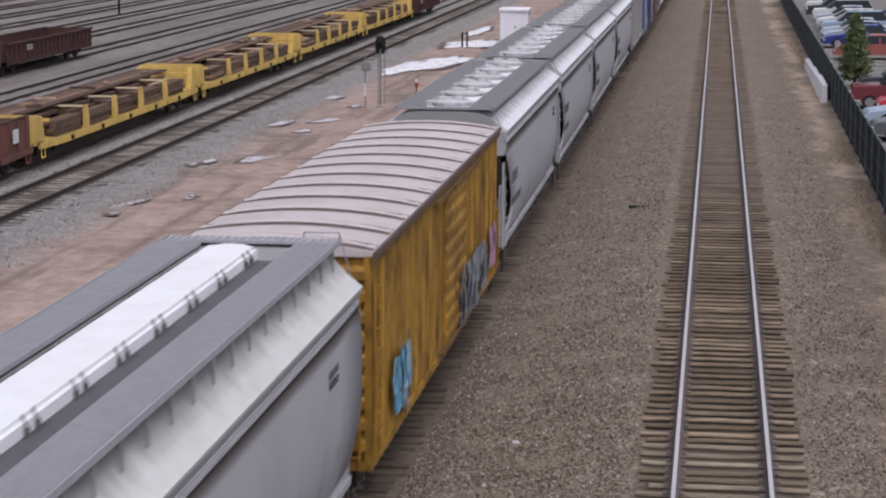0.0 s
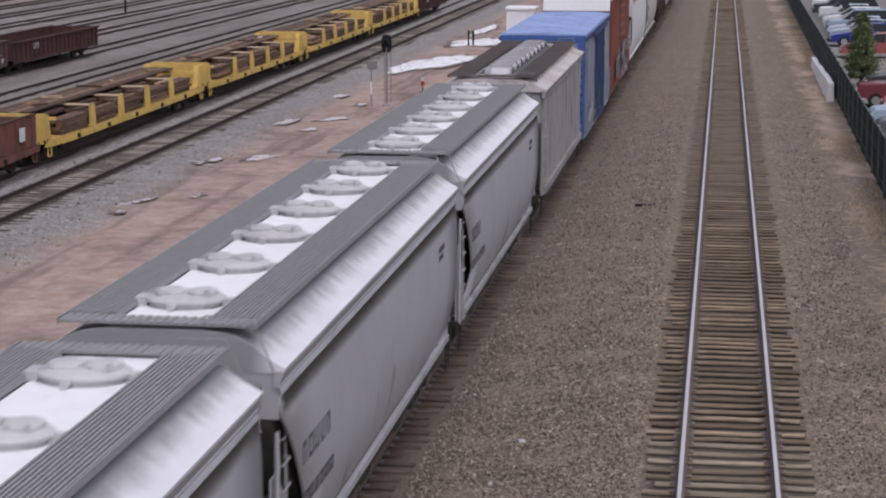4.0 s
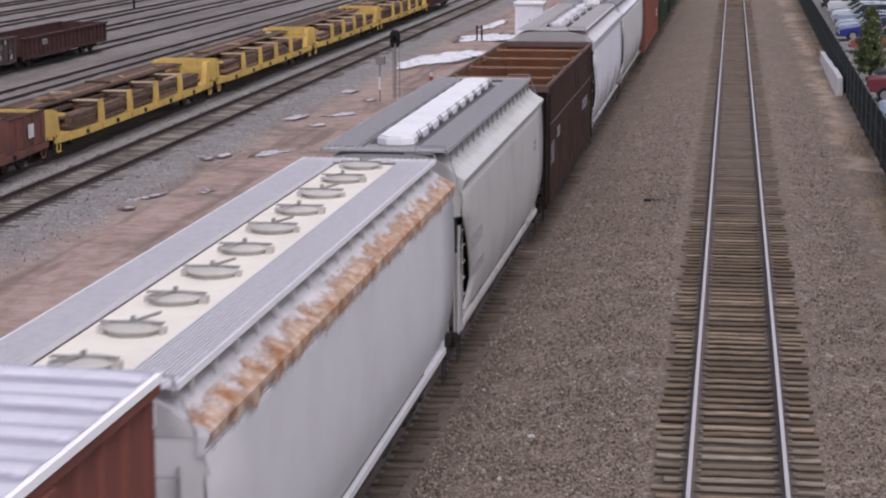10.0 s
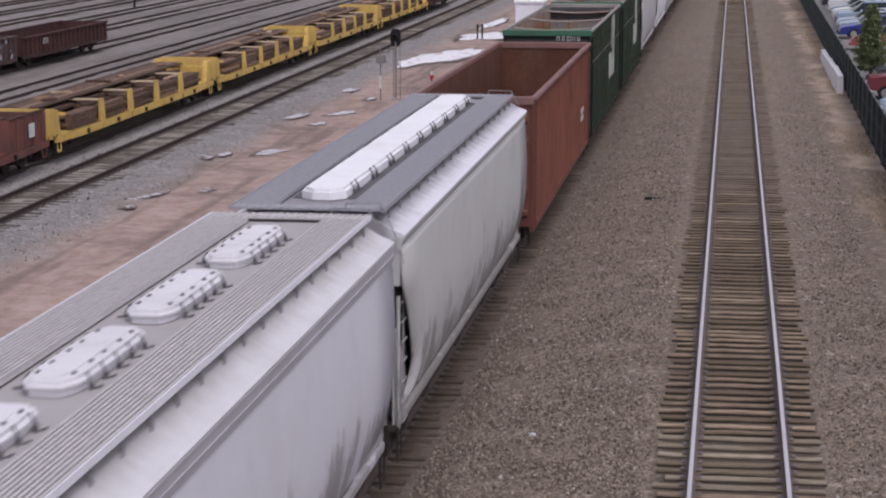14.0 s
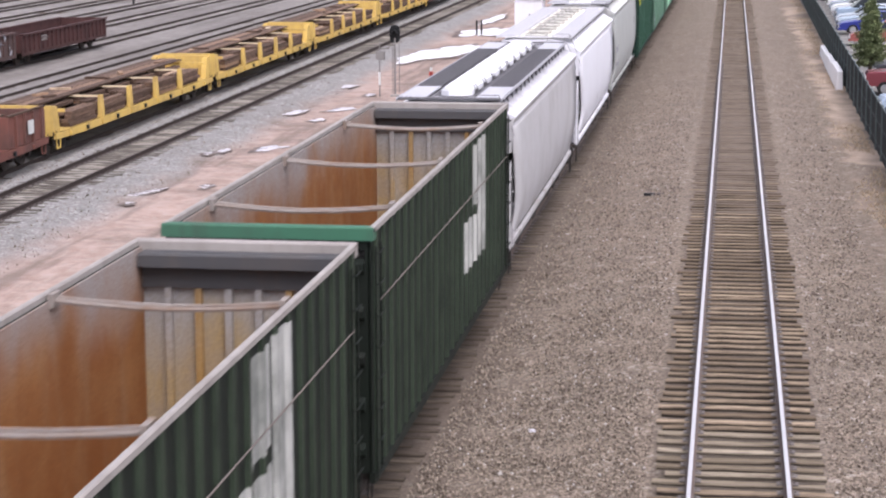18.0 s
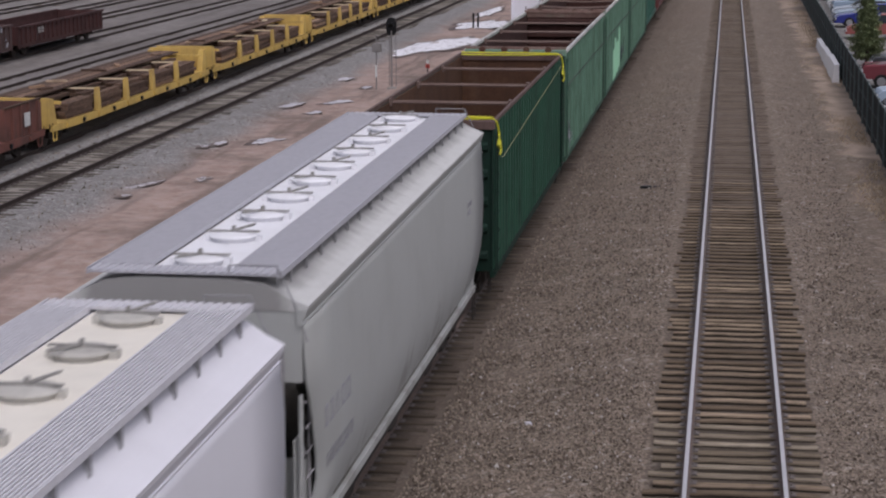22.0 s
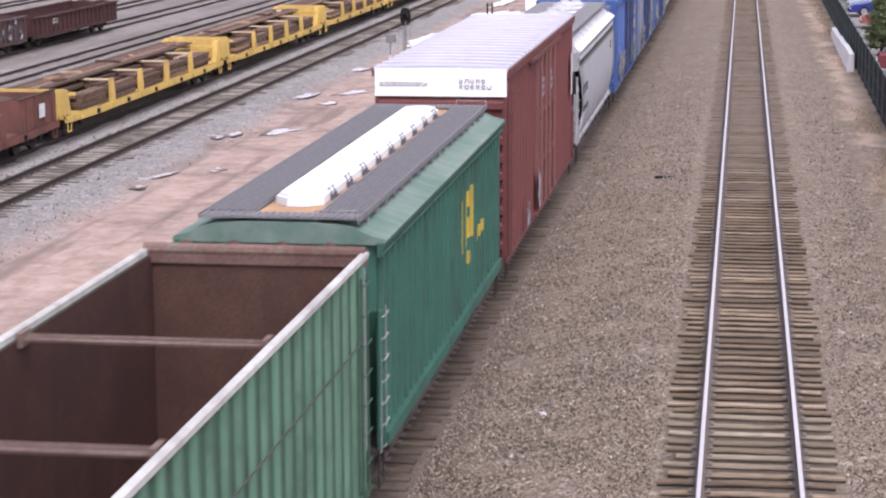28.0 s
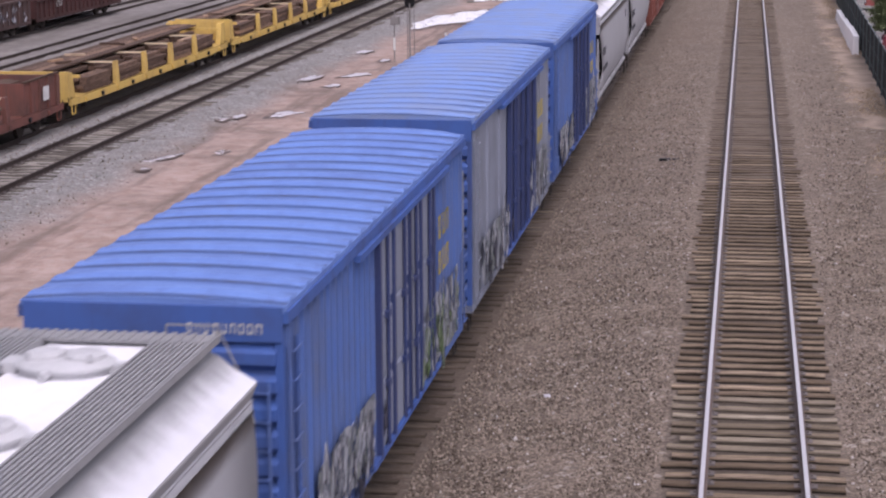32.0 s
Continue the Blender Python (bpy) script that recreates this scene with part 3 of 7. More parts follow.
def side_frame_mesh():
    s = Shape()
    # cast frame: a bow over the wheels with two windows, boxes at the ends
    top = [(-1.15, 0.46), (-1.15, 0.60), (-0.75, 0.66), (-0.35, 0.82), (0.35, 0.82), (0.75, 0.66), (1.15, 0.60), (1.15, 0.46), (0.80, 0.46), (0.45, 0.62), (-0.45, 0.62), (-0.80, 0.46)]
    s.prism_x(top, -0.06, 0.06)
    low = [(-0.60, 0.46), (-0.28, 0.24), (0.28, 0.24), (0.60, 0.46), (0.52, 0.50), (0.24, 0.34), (-0.24, 0.34), (-0.52, 0.50)]
    s.prism_x(low, -0.06, 0.06)
    for y in (-0.30, 0.30):
        s.box(-0.06, 0.06, y - 0.06, y + 0.06, 0.32, 0.70)
    for y in (-0.10, 0.10):
        s.tube((0, y, 0.34), (0, y, 0.60), 0.075, 8)
    for y in (-0.89, 0.89):
        s.box(-0.10, 0.12, y - 0.13, y + 0.13, 0.34, 0.58)
    return s.mesh("side_frame")


def truck(car, y):
    """A two-axle bogie; its wheelsets are parts of it."""
    tr = part("truck", cached("bolster", lambda: Shape().box(-1.15, 1.15, -0.18, 0.18, 0.42, 0.78).tube((0, 0, 0.78), (0, 0, 0.95), 0.2, 10).mesh("bolster")), STEEL_DARK, car,
              "grimy black cast-steel bogie", at=(0, y, 0))
    for x, r in ((-1.0, 180), (1.0, 0)):
        part("side_frame", cached("side_frame", side_frame_mesh), STEEL_DARK, tr, at=(x, 0, 0), rot=(0, 0, r))
    for wy in (-0.89, 0.89):
        part("axle", cached("axle", lambda: Shape().tube((-1.05, 0, 0), (1.05, 0, 0), 0.075, 8).mesh("axle")), WHEEL, tr, at=(0, wy, 0.457))
        for x, r in ((-0.7525, 180), (0.7525, 0)):
            part("wheel", cached("wheel", wheel_mesh), WHEEL, tr, at=(x, wy, 0.457), rot=(0, 0, r))


def coupler_mesh():
    s = Shape()
    s.box(-0.09, 0.09, -0.45, 0.35, 0.76, 0.94)
    s.prism_z([(-0.16, -0.45), (-0.10, -0.70), (0.04, -0.66), (0.02, -0.55), (0.14, -0.60), (0.18, -0.45)], 0.72, 0.98)
    s.path([(0.28, 0.1, 0.72), (0.30, -0.25, 0.50), (0.22, -0.60, 0.42)], 0.025)
    return s.mesh("coupler")


def running_gear(car, L, inset=1.95, platform=True):
    """Bogies, couplers, centre sill, train line and stirrup steps."""
    truck(car, inset)
    truck(car, L - inset)
    part("coupler", cached("coupler", coupler_mesh), STEEL_DARK, car, "rusty knuckle coupler with air hose", at=(0, 0.05, 0))
    part("coupler", cached("coupler", coupler_mesh), STEEL_DARK, car, "rusty knuckle coupler with air hose", at=(0, L - 0.05, 0), rot=(0, 0, 180))
    part("center_sill", Shape().box(-0.19, 0.19, 0.1, L - 0.1, 0.70, 1.02), STEEL_DARK, car)
    for x in (-1.42, 1.42):
        for y in (0.35, L - 0.35):
            part("stirrup_step", cached("stirrup", lambda: Shape().path([(0, -0.18, 1.0), (0, -0.18, 0.50), (0, 0.18, 0.50), (0, 0.18, 1.0)], 0.018).mesh("stirrup_step")),
                 STEEL_DARK, car, at=(x, y, 0))


def ladder_mesh(h, w, n):
    s = Shape()
    for y in (-w / 2, w / 2):
        s.box(-0.015, 0.015, y - 0.02, y + 0.02, 0, h)
    for k in range(n):
        z = 0.1 + (h - 0.2) * k / (n - 1)
        s.path([(-0.03, -w / 2, z), (0.055, -w / 2, z), (0.055, w / 2, z), (-0.03, w / 2, z)], 0.012, 5)
    return s.mesh("ladder")


def brake_wheel_mesh():
    s = Shape()
    n = 14
    pts = [(0.28 * math.cos(k * math.tau / n), 0, 0.28 * math.sin(k * math.tau / n)) for k in range(n + 1)]
    s.path(pts, 0.018, 5)
    for k in range(0, n, 3):
        s.tube((0, 0, 0), pts[k], 0.012, 5)
    s.tube((0, 0.12, 0), (0, -0.05, 0), 0.05, 8)
    s.box(-0.16, 0.16, 0.08, 0.26, -0.30, 0.16)
    return s.mesh("brake_wheel")


def bars(car, x, y, z, w, h, rows, cols, material, face="side", seed=0, name="stencil_mark"):
    """Marks that cannot be read: rows of small bars on a side (x plane) or an end (y plane)."""
    rnd = random.Random(seed)
    s = Shape()
    ch, cw = h / (rows * 1.45), w / cols
    thin = min(0.11 * cw, 0.05)
    for r in range(rows):
        k = 0
        skip = rnd.randint(0, 1)
        while k < cols - skip:
            run = rnd.uniform(0.5, 0.72) * cw
            z0 = h - (r + 1) * h / rows
            pieces = [(k * cw, k * cw + thin, z0, z0 + ch), (k * cw + run - thin, k * cw + run, z0, z0 + ch)]
            if rnd.random() < 0.7:
                pieces.append((k * cw, k * cw + run, z0 + ch * 0.82, z0 + ch))
            if rnd.random() < 0.6:
                pieces.append((k * cw, k * cw + run, z0, z0 + ch * 0.18))
            for a, b, za, zb in pieces:
                if face == "side":
                    s.box(-0.004, 0.004, a, b, za, zb)
                else:
                    s.box(a, b, -0.004, 0.004, za, zb)
            k += 1
    tagged(part(name, s, material, car, "stencilled marks too blurred to read", at=(x, y, z)), kind="stuff")


def blob(car, x, y, z, w, h, material, seed, name="painted_patch", label=""):
    """An irregular patch of paint on the side of a car."""
    rnd = random.Random(seed)
    pts = []
    n = 44
    for k in range(n):
        a = k * math.tau / n
        c, d = math.cos(a), math.sin(a)
        r = 0.92 + 0.22 * noise.noise((c * 2.1 + seed, d * 2.1, seed * 0.7)) + 0.16 * noise.noise((c * 6.0, d * 6.0 + seed, 3.0)) + rnd.uniform(-0.03, 0.03)
        e = max(abs(c), abs(d)) ** 0.8
        pts.append((y + w / 2 * r * c / e, z + h / 2 * r * d / e))
    part(name, Shape().prism_x(pts, x - 0.004, x + 0.004), material, car, label)


def strokes(car, x, y, z, w, h, n, material, seed, label):
    """Blurred spray paint: a cluster of small ragged patches and bends, no words."""
    rnd = random.Random(seed)
    s = Shape()
    for k in range(n * 5):
        cy, cz = y + w * rnd.random(), z + h * min(1.0, abs(rnd.gauss(0.35, 0.28)))
        m = rnd.randint(5, 9)
        a, b = rnd.uniform(0.05, 0.22), rnd.uniform(0.10, 0.38)
        lean = rnd.uniform(-0.5, 0.5)
        e = rnd.uniform(0.001, 0.005)
        ring = []
        for q in range(m):
            t = q * math.tau / m
            r = rnd.uniform(0.6, 1.1)
            u, v2 = a * r * math.cos(t), b * r * math.sin(t)
            ring.append((cy + u + lean * v2, cz + v2))
        s.prism_x(ring, x - 0.004 - e, x + 0.003 + e)
    tagged(part("spray_paint", s, material, car, label), kind="stuff")


def ribbed_paint(car, y0, y1, z0, z1, face, rib_y, rib, material, name="lettering_block", label=""):
    """A block of paint laid over a ribbed side: one thin sheet that follows wall and ribs; rib: half widths and depth."""
    foot, crest, deep = rib

    def out(y):
        d = min(abs(y - r) for r in rib_y)
        return face + deep * max(0.0, min(1.0, (foot - d) / (foot - crest)))
    ys = sorted({y0, y1} | {q for r in rib_y for q in (r - foot, r - crest, r + crest, r + foot) if y0 < q < y1})
    prof = [(out(y) + 0.004, y) for y in ys] + [(out(y) + 0.001, y) for y in reversed(ys)]
    part(name, Shape().prism_z(prof, z0, z1), material, car, label)


def even(first, last, n):
    return [first + (last - first) * k / (n - 1) for k in range(n)]


# ---- covered hoppers

def end_offset(z, pts):
    """How far the side sheet is cut back from the car's end at that height."""
    if z <= pts[0][0]:
        return pts[0][1]
    for (a, p), (b, q) in zip(pts, pts[1:]):
        if z <= b:
            return p + (q - p) * (z - a) / (b - a)
    return pts[-1][1]


def side_sheet(L, sign, top, deep, bulge):
    """A barrelled side sheet with thickness, cut back in a triangle at the leading end and a little at the other."""
    s = Shape()
    lead = [(1.12, 0.70 * deep), (1.5, 1.15 * deep), (2.0, 1.25 * deep), (2.9, 0.55 * deep), (3.40, 0.04)]
    tail = [(1.12, 0.30), (1.6, 0.34), (2.2, 0.16), (3.0, 0.05), (3.3, 0.02)]
    zs = [1.12, 1.25, 1.4, 1.55, 1.75, 2.0, 2.3, 2.6, 2.9, 3.15, 3.4, 3.7, top - 0.34, top - 0.20]
    rows = []
    for z in zs:
        u = (z - 1.12) / (top - 1.12)
        hw = 1.50 - 0.17 * max(0.0, (2.2 - z) / 1.1) ** 1.7 + (bulge + 0.055) * math.sin(math.pi * min(1.0, u)) ** 0.8
        rows.append((hw, z, end_offset(z, lead), end_offset(z, tail)))
    n = 10
    v = []
    for inner in (0, 1):
        for hw, z, o, e in rows:
            for k in range(n + 1):
                v.append((sign * (hw - 0.04 * inner), o + (L - o - e) * k / n, z))
    w, m = n + 1, len(rows)
    f = []
    for inner in (0, 1):
        for j in range(m - 1):
            for k in range(n):
                a = inner * w * m + j * w + k
                f.append((a, a + 1, a + w + 1, a + w))
    off = w * m
    for j in range(m - 1):
        for k in (0, n):
            a = j * w + k
            f.append((a, a + w, a + w + off, a + off))
    for j in (0, m - 1):
        for k in range(n):
            a = j * w + k
            f.append((a, a + 1, a + 1 + off, a + off))
    s.add(v, f)
    return s


def dome(s, rings, n=20, sx=1.0, sy=1.0):
    """A turned cover of rings (radius, height), closed on top."""
    v = [(r * sx * math.cos(k * math.tau / n), r * sy * math.sin(k * math.tau / n), z) for r, z in rings for k in range(n)]
    f = [((j * n + k), (j * n + (k + 1) % n), ((j + 1) * n + (k + 1) % n), ((j + 1) * n + k)) for j in range(len(rings) - 1) for k in range(n)]
    f.append(tuple((len(rings) - 1) * n + k for k in range(n)))
    s.add(v, f)
    return s


def hatch_oval_mesh():
    """A plump round hatch cover, pressed in two lobes, with hinge and catch."""
    s = Shape()
    dome(s, [(0.47, 0.0), (0.47, 0.06), (0.52, 0.065), (0.52, 0.10), (0.47, 0.13), (0.36, 0.16)], 20, 1.0, 0.82)
    for x in (-0.20, 0.22):
        o = Shape()
        dome(o, [(0.20, 0.13), (0.19, 0.19), (0.13, 0.215)], 10, 1.05, 1.25)
        s.add([(a + x, b, c) for a, b, c in o.v], o.f)
        s.tube((x * 1.5, -0.20, 0.16), (x * 1.5, -0.20, 0.235), 0.032, 6)
    s.box(-0.62, -0.46, -0.16, 0.16, 0.0, 0.11)
    s.box(0.46, 0.60, -0.08, 0.08, 0.0, 0.10)
    s.tube((-0.07, -0.50, 0.05), (-0.07, -0.36, 0.06), 0.05, 6)
    return s.mesh("hatch")


def hatch_small_mesh():
    """A round loading hatch cover with a rolled rim."""
    s = Shape()
    dome(s, [(0.29, 0.0), (0.29, 0.05), (0.33, 0.055), (0.335, 0.075), (0.30, 0.10), (0.20, 0.115), (0.08, 0.12)], 20)
    s.box(-0.40, -0.30, -0.08, 0.08, 0.0, 0.09)
    s.box(0.30, 0.38, -0.05, 0.05, 0.0, 0.08)
    return s.mesh("hatch")


def strut_mesh():
    """The catch bar over a round hatch, with its lever lying askew."""
    s = Shape()
    s.box(-0.38, 0.36, -0.024, 0.024, 0.115, 0.140)
    s.tube((0.0, 0.0, 0.14), (0.20, 0.42, 0.16), 0.019, 6)
    s.tube((0.0, 0.0, 0.10), (0.0, 0.0, 0.20), 0.03, 6)
    return s.mesh("catch_bar")


def hatch_big_mesh(ly):
    """A long hatch cover with boat-shaped ends, a coaming and a pressed top."""
    s = Shape()
    w, h = 0.31, ly / 2
    side = [(w * 0.55, -h), (w * 0.88, -h + 0.22), (w, -h + 0.52), (w, h - 0.52), (w * 0.88, h - 0.22), (w * 0.55, h)]
    prof = side + [(-x, -y) for x, y in side]
    s.prism_z([(x * 0.94, y * 0.985) for x, y in prof], 0.0, 0.085)
    s.prism_z([(x * 1.05, y * 1.01) for x, y in prof], 0.085, 0.115)
    s.prism_z([(x * 0.86, y * 0.955) for x, y in prof], 0.115, 0.16)
    s.prism_z([(x * 0.50, y * 0.86) for x, y in prof], 0.16, 0.175)
    return s.mesh("hatch")


def trough_mesh(ly):
    """A continuous trough hatch: a long cover with bevelled edges and clamps."""
    s = Shape()
    w, c = 0.37, 0.22
    prof = [(-w + c, 0), (w - c, 0), (w, c), (w, ly - c), (w - c, ly), (-w + c, ly), (-w, ly - c), (-w, c)]
    s.prism_z(prof, 0.0, 0.13)
    s.prism_z([(x * 0.86, 0.06 + y * (ly - 0.12) / ly) for x, y in prof], 0.13, 0.18)
    return s.mesh("trough_hatch")


def clamp_mesh():
    s = Shape()
    s.box(0.0, 0.045, -0.02, 0.02, -0.02, 0.09)
    s.tube((0.04, -0.02, 0.08), (-0.05, 0.05, 0.192), 0.012, 5)
    s.tube((0.03, 0.03, 0.02), (0.10, 0.10, 0.04), 0.014, 5)
    return s.mesh("clamp")


def board_mesh(x0, x1, y0, y1, z, dense=True, ridges=9):
    """A running board rolled in long ridges, with a lip at both edges."""
    n = ridges if dense else 4
    w = (x1 - x0) / n
    tall = 0.020 if n < 16 else 0.008
    floor = z - (0.022 if n < 16 else 0.008)
    prof = [(x0, z - 0.05), (x0 + 0.02, z - 0.05), (x0 + 0.02, z - 0.03), (x1 - 0.02, z - 0.03), (x1 - 0.02, z - 0.05), (x1, z - 0.05)]
    for k in reversed(range(n)):
        a, b = x0 + k * w + 0.24 * w, x0 + (k + 1) * w - 0.24 * w
        prof += [(b + 0.06 * w, floor), (b, z + tall), (a, z + tall), (a - 0.06 * w, floor)]
    return Shape().prism_y(prof, y0, y1)


def hopper(label, L, body, roof, hatch="oval", top=4.0, rise=0.43, board=None, hatch_mat=None, ribs=0, deep=1.0, bulge=0.03, strip=None, marks=1, board_y=(0.1, 0.1), seed=0, bracket=True, wide=1.22, inner=0.60, walk_end=None, battens=0, bracket_mat=None, edge=None, end_mat=None, eave_mat=None):
    board, hatch_mat = board or GRATE, hatch_mat or roof
    car = empty("covered_hopper_car", label, "hopper car", group="freight cars of the passing train")
    zt = top + rise
    # roof: eaves, a hollow shoulder and a flat crown
    half = [(1.575, top - 0.035), (1.585, top + 0.005), (1.54, top + 0.03), (1.36, top + 0.30 * rise), (1.18, top + 0.62 * rise), (1.00, top + 0.84 * rise), (0.80, zt - 0.02), (0.55, zt)]
    prof = [(-1.50, top - 0.06), (1.50, top - 0.06)] + half + [(-x, z) for x, z in reversed(half)]
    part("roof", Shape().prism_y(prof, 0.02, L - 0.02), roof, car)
    for sx in (-1, 1):
        # the eave: a flange that leans in under the roof's edge, with a rolled bead below it
        if eave_mat:
            # a deep upright flange with two beads; its grey holds the shade of a leaning eave
            part("eave_rail", Shape().prism_y([(sx * x, z) for x, z in ((1.585, top - 0.03), (1.585, top - 0.06), (1.570, top - 0.065), (1.570, top - 0.17), (1.580, top - 0.175), (1.580, top - 0.195), (1.565, top - 0.20), (1.560, top - 0.29), (1.45, top - 0.29), (1.45, top - 0.03))], 0.0, L), eave_mat, car, "grey eave flange with shade in its colour")
            continue
        part("eave_rail", Shape().prism_y([(sx * x, z) for x, z in ((1.575, top - 0.03), (1.575, top - 0.05), (1.515, top - 0.19), (1.535, top - 0.20), (1.525, top - 0.235), (1.45, top - 0.235), (1.45, top - 0.03))], 0.0, L), body, car)
    if ribs:
        part("body", Shape().prism_x([(0.10, top - 0.06), (0.05, 3.2), (0.95, 1.15), (L - 0.95, 1.15), (L - 0.05, 3.2), (L - 0.10, top - 0.06)], -1.42, 1.42), body, car)
        rib = Shape().prism_z([(0, -0.10), (0.07, -0.075), (0.07, 0.075), (0, 0.10)], 1.2, top - 0.07).mesh("side_rib")
        for sx, r in ((1.42, 0), (-1.42, 180)):
            for k in range(ribs):
                yy = 0.35 + (L - 0.7) * k / (ribs - 1)
                part("side_rib", rib, body, car, at=(sx, yy, 0), rot=(0, 0, r))
            part("side_plate", Shape().box(min(sx, sx * 1.095), max(sx, sx * 1.095), 0.30, L - 0.30, 1.12, 1.32), body, car)
            part("side_skin", Shape().box(min(sx * 0.98, sx), max(sx * 0.98, sx), 0.16, L - 0.16, 1.15, top - 0.05), body, car)
    else:
        part("hopper_body", Shape().prism_x([(0.20, top - 0.06), (0.20, 3.25), (2.6, 1.15), (L - 2.6, 1.15), (L - 0.20, 3.25), (L - 0.20, top - 0.06)], -1.38, 1.38), SHADED_DUSTY_SLOPE, car, "brake-dusted slope sheets with shade in their colour")
        for sx in (-1, 1):
            part("side_sheet", side_sheet(L, sx, top, deep, bulge).mesh("side_sheet", True), body, car)
            part("side_sill", Shape().prism_x([(0.35, 1.07), (L - 0.35, 1.07), (L - 0.30, 1.18), (0.30, 1.18)], min(sx * 1.34, sx * 1.455), max(sx * 1.34, sx * 1.455)), body, car)
            # added dark strip that stands for the shade under the car
            part("underframe_sill", Shape().prism_x([(0.6, 0.98), (1.4, 0.80), (L - 1.4, 0.80), (L - 0.6, 0.98), (L - 0.6, 1.065), (0.6, 1.065)], min(sx * 1.24, sx * 1.33), max(sx * 1.24, sx * 1.33)), STEEL_DARK, car, "added dark strip standing for shade under the car")
    # ends: upper end sheet, platform, posts, ladder, brake wheel
    for y0, sgn in ((0.0, 1), (L, -1)):
        if not ribs:
            ya, yb = sorted((y0 + sgn * 0.03, y0 + sgn * 0.19))
            part("end_sheet", Shape().box(-1.50, 1.50, ya, yb, 3.38, top - 0.05), body, car)
            yc, yd = sorted((y0 + sgn * 0.55, y0 + sgn * 0.60))
            part("shear_plate", Shape().box(-1.42, 1.42, yc, yd, 1.12, 2.25), body, car)
            for sx in (-1, 1):
                part("corner_plate", Shape().prism_x([(y0 + sgn * p, q) for p, q in ((0.08, 1.1), (1.5, 1.1), (1.38, 1.6), (0.42, 2.62), (0.08, 2.62))], min(sx * 1.36, sx * 1.39), max(sx * 1.36, sx * 1.39)), body, car)
            for x in (-0.72, 0.72):
                yc, yd = sorted((y0 + sgn * 0.10, y0 + sgn * 0.18))
                part("end_post", Shape().box(x - 0.05, x + 0.05, yc, yd, 1.1, 3.14), body, car)
        part("end_platform", Shape().box(-1.40, 1.40, min(y0, y0 + sgn * 1.5), max(y0, y0 + sgn * 1.5), 1.02, 1.12), STEEL_DARK, car)
        part("end_sill", Shape().box(-1.30, 1.30, min(y0 - sgn * 0.04, y0 + sgn * 0.1), max(y0 - sgn * 0.04, y0 + sgn * 0.1), 0.88, 1.13), STEEL_DARK, car)
        part("corner_stanchion", Shape().tube((1.44 * sgn, y0 + sgn * 0.10, 1.1), (1.46 * sgn, y0 + sgn * 0.10, 3.2), 0.032, 6), body, car)
        part("ladder", cached("ladder24", lambda: ladder_mesh(2.15, 0.42, 7)), LADDER_GREY, car, at=(1.46 if sgn > 0 else -1.46, y0 + sgn * 0.36, 1.05), rot=(0, 0, 0 if sgn > 0 else 180))
        part("ladder", cached("ladder_hop_end", lambda: ladder_mesh(2.75, 0.42, 8)), LADDER_GREY, car, at=(1.05 * sgn, y0 - sgn * 0.02, 1.1), rot=(0, 0, -90 * sgn))
    part("brake_wheel", cached("brake_wheel", brake_wheel_mesh), STEEL_DARK, car, at=(-0.75, 0.05, 2.4))
    # discharge bays
    n = 3
    for k in range(n):
        c = 2.9 + (L - 5.8) * (k + 0.5) / n
        part("discharge_bay", cached("bay%d" % int(L * 2), lambda: Shape().prism_x([(-1.5, 1.15), (-0.30, 0.42), (0.30, 0.42), (1.5, 1.15)], -1.15, 1.15).box(-0.9, 0.9, -0.4, 0.4, 0.32, 0.42).mesh("discharge_bay")),
             STEEL_DARK, car, at=(0, c, 0))
    # roof walks
    a, b = board_y
    zb = zt + 0.075
    fine = 18 if board in (GRATE_MID, GRATE_SMOOTH, GRATE_DARK) else (13 if board is GRATE_PALE else 11)
    for sx in (-1, 1):
        x0, x1 = sorted((sx * inner, sx * wide))
        part("running_board", board_mesh(x0, x1, max(a, 0.5), L - max(b, 0.5), zb, True, fine), board, car, "ridged steel running board")
        part("board_edge", Shape().box(min(sx * wide, sx * (wide + 0.02)), max(sx * wide, sx * (wide + 0.02)), 0.1, L - 0.1, zb - 0.06, zb + 0.022), edge or walk_end or (GRATE if board is GRATE_DARK else board), car)
        if walk_end:
            for ya, yb in ((0.45, a - 0.01), (L - b + 0.01, L - 0.45)):
                part("walk_plate", Shape().box(x0, x1, ya, yb, zb - 0.03, zb + 0.004), walk_end, car, "plain painted plate at the end of the roof walk")
    for ya, yb in ((0.04, 0.44), (L - 0.44, L - 0.04)):
        part("end_walk", board_mesh(-wide, wide, ya, yb, zb + 0.004, True, 22), end_mat or walk_end or board, car)
    for ya, s2 in ((0.06, 1), (L - 0.06, -1)):
        part("grab_rail", Shape().path([(wide - 0.02, ya, zb - 0.1), (wide - 0.02, ya, zb + 0.10), (inner + 0.04, ya, zb + 0.10), (inner + 0.04, ya, zb - 0.05)], 0.010), GRATE, car)
        if not ribs:
            part("corner_rod", Shape().pipe([(wide - 0.02, ya, zb + 0.08), (1.46, ya - s2 * 0.05, top - 0.05), (1.56, ya, top - 0.45)], 0.010), GRATE, car)
    if strip:
        part("crown_strip", Shape().box(-inner + 0.02, inner - 0.02, 0.35, L - 0.35, zt - 0.01, zt + 0.012), strip, car)
    # hatches
    if hatch == "oval":
        n = 6
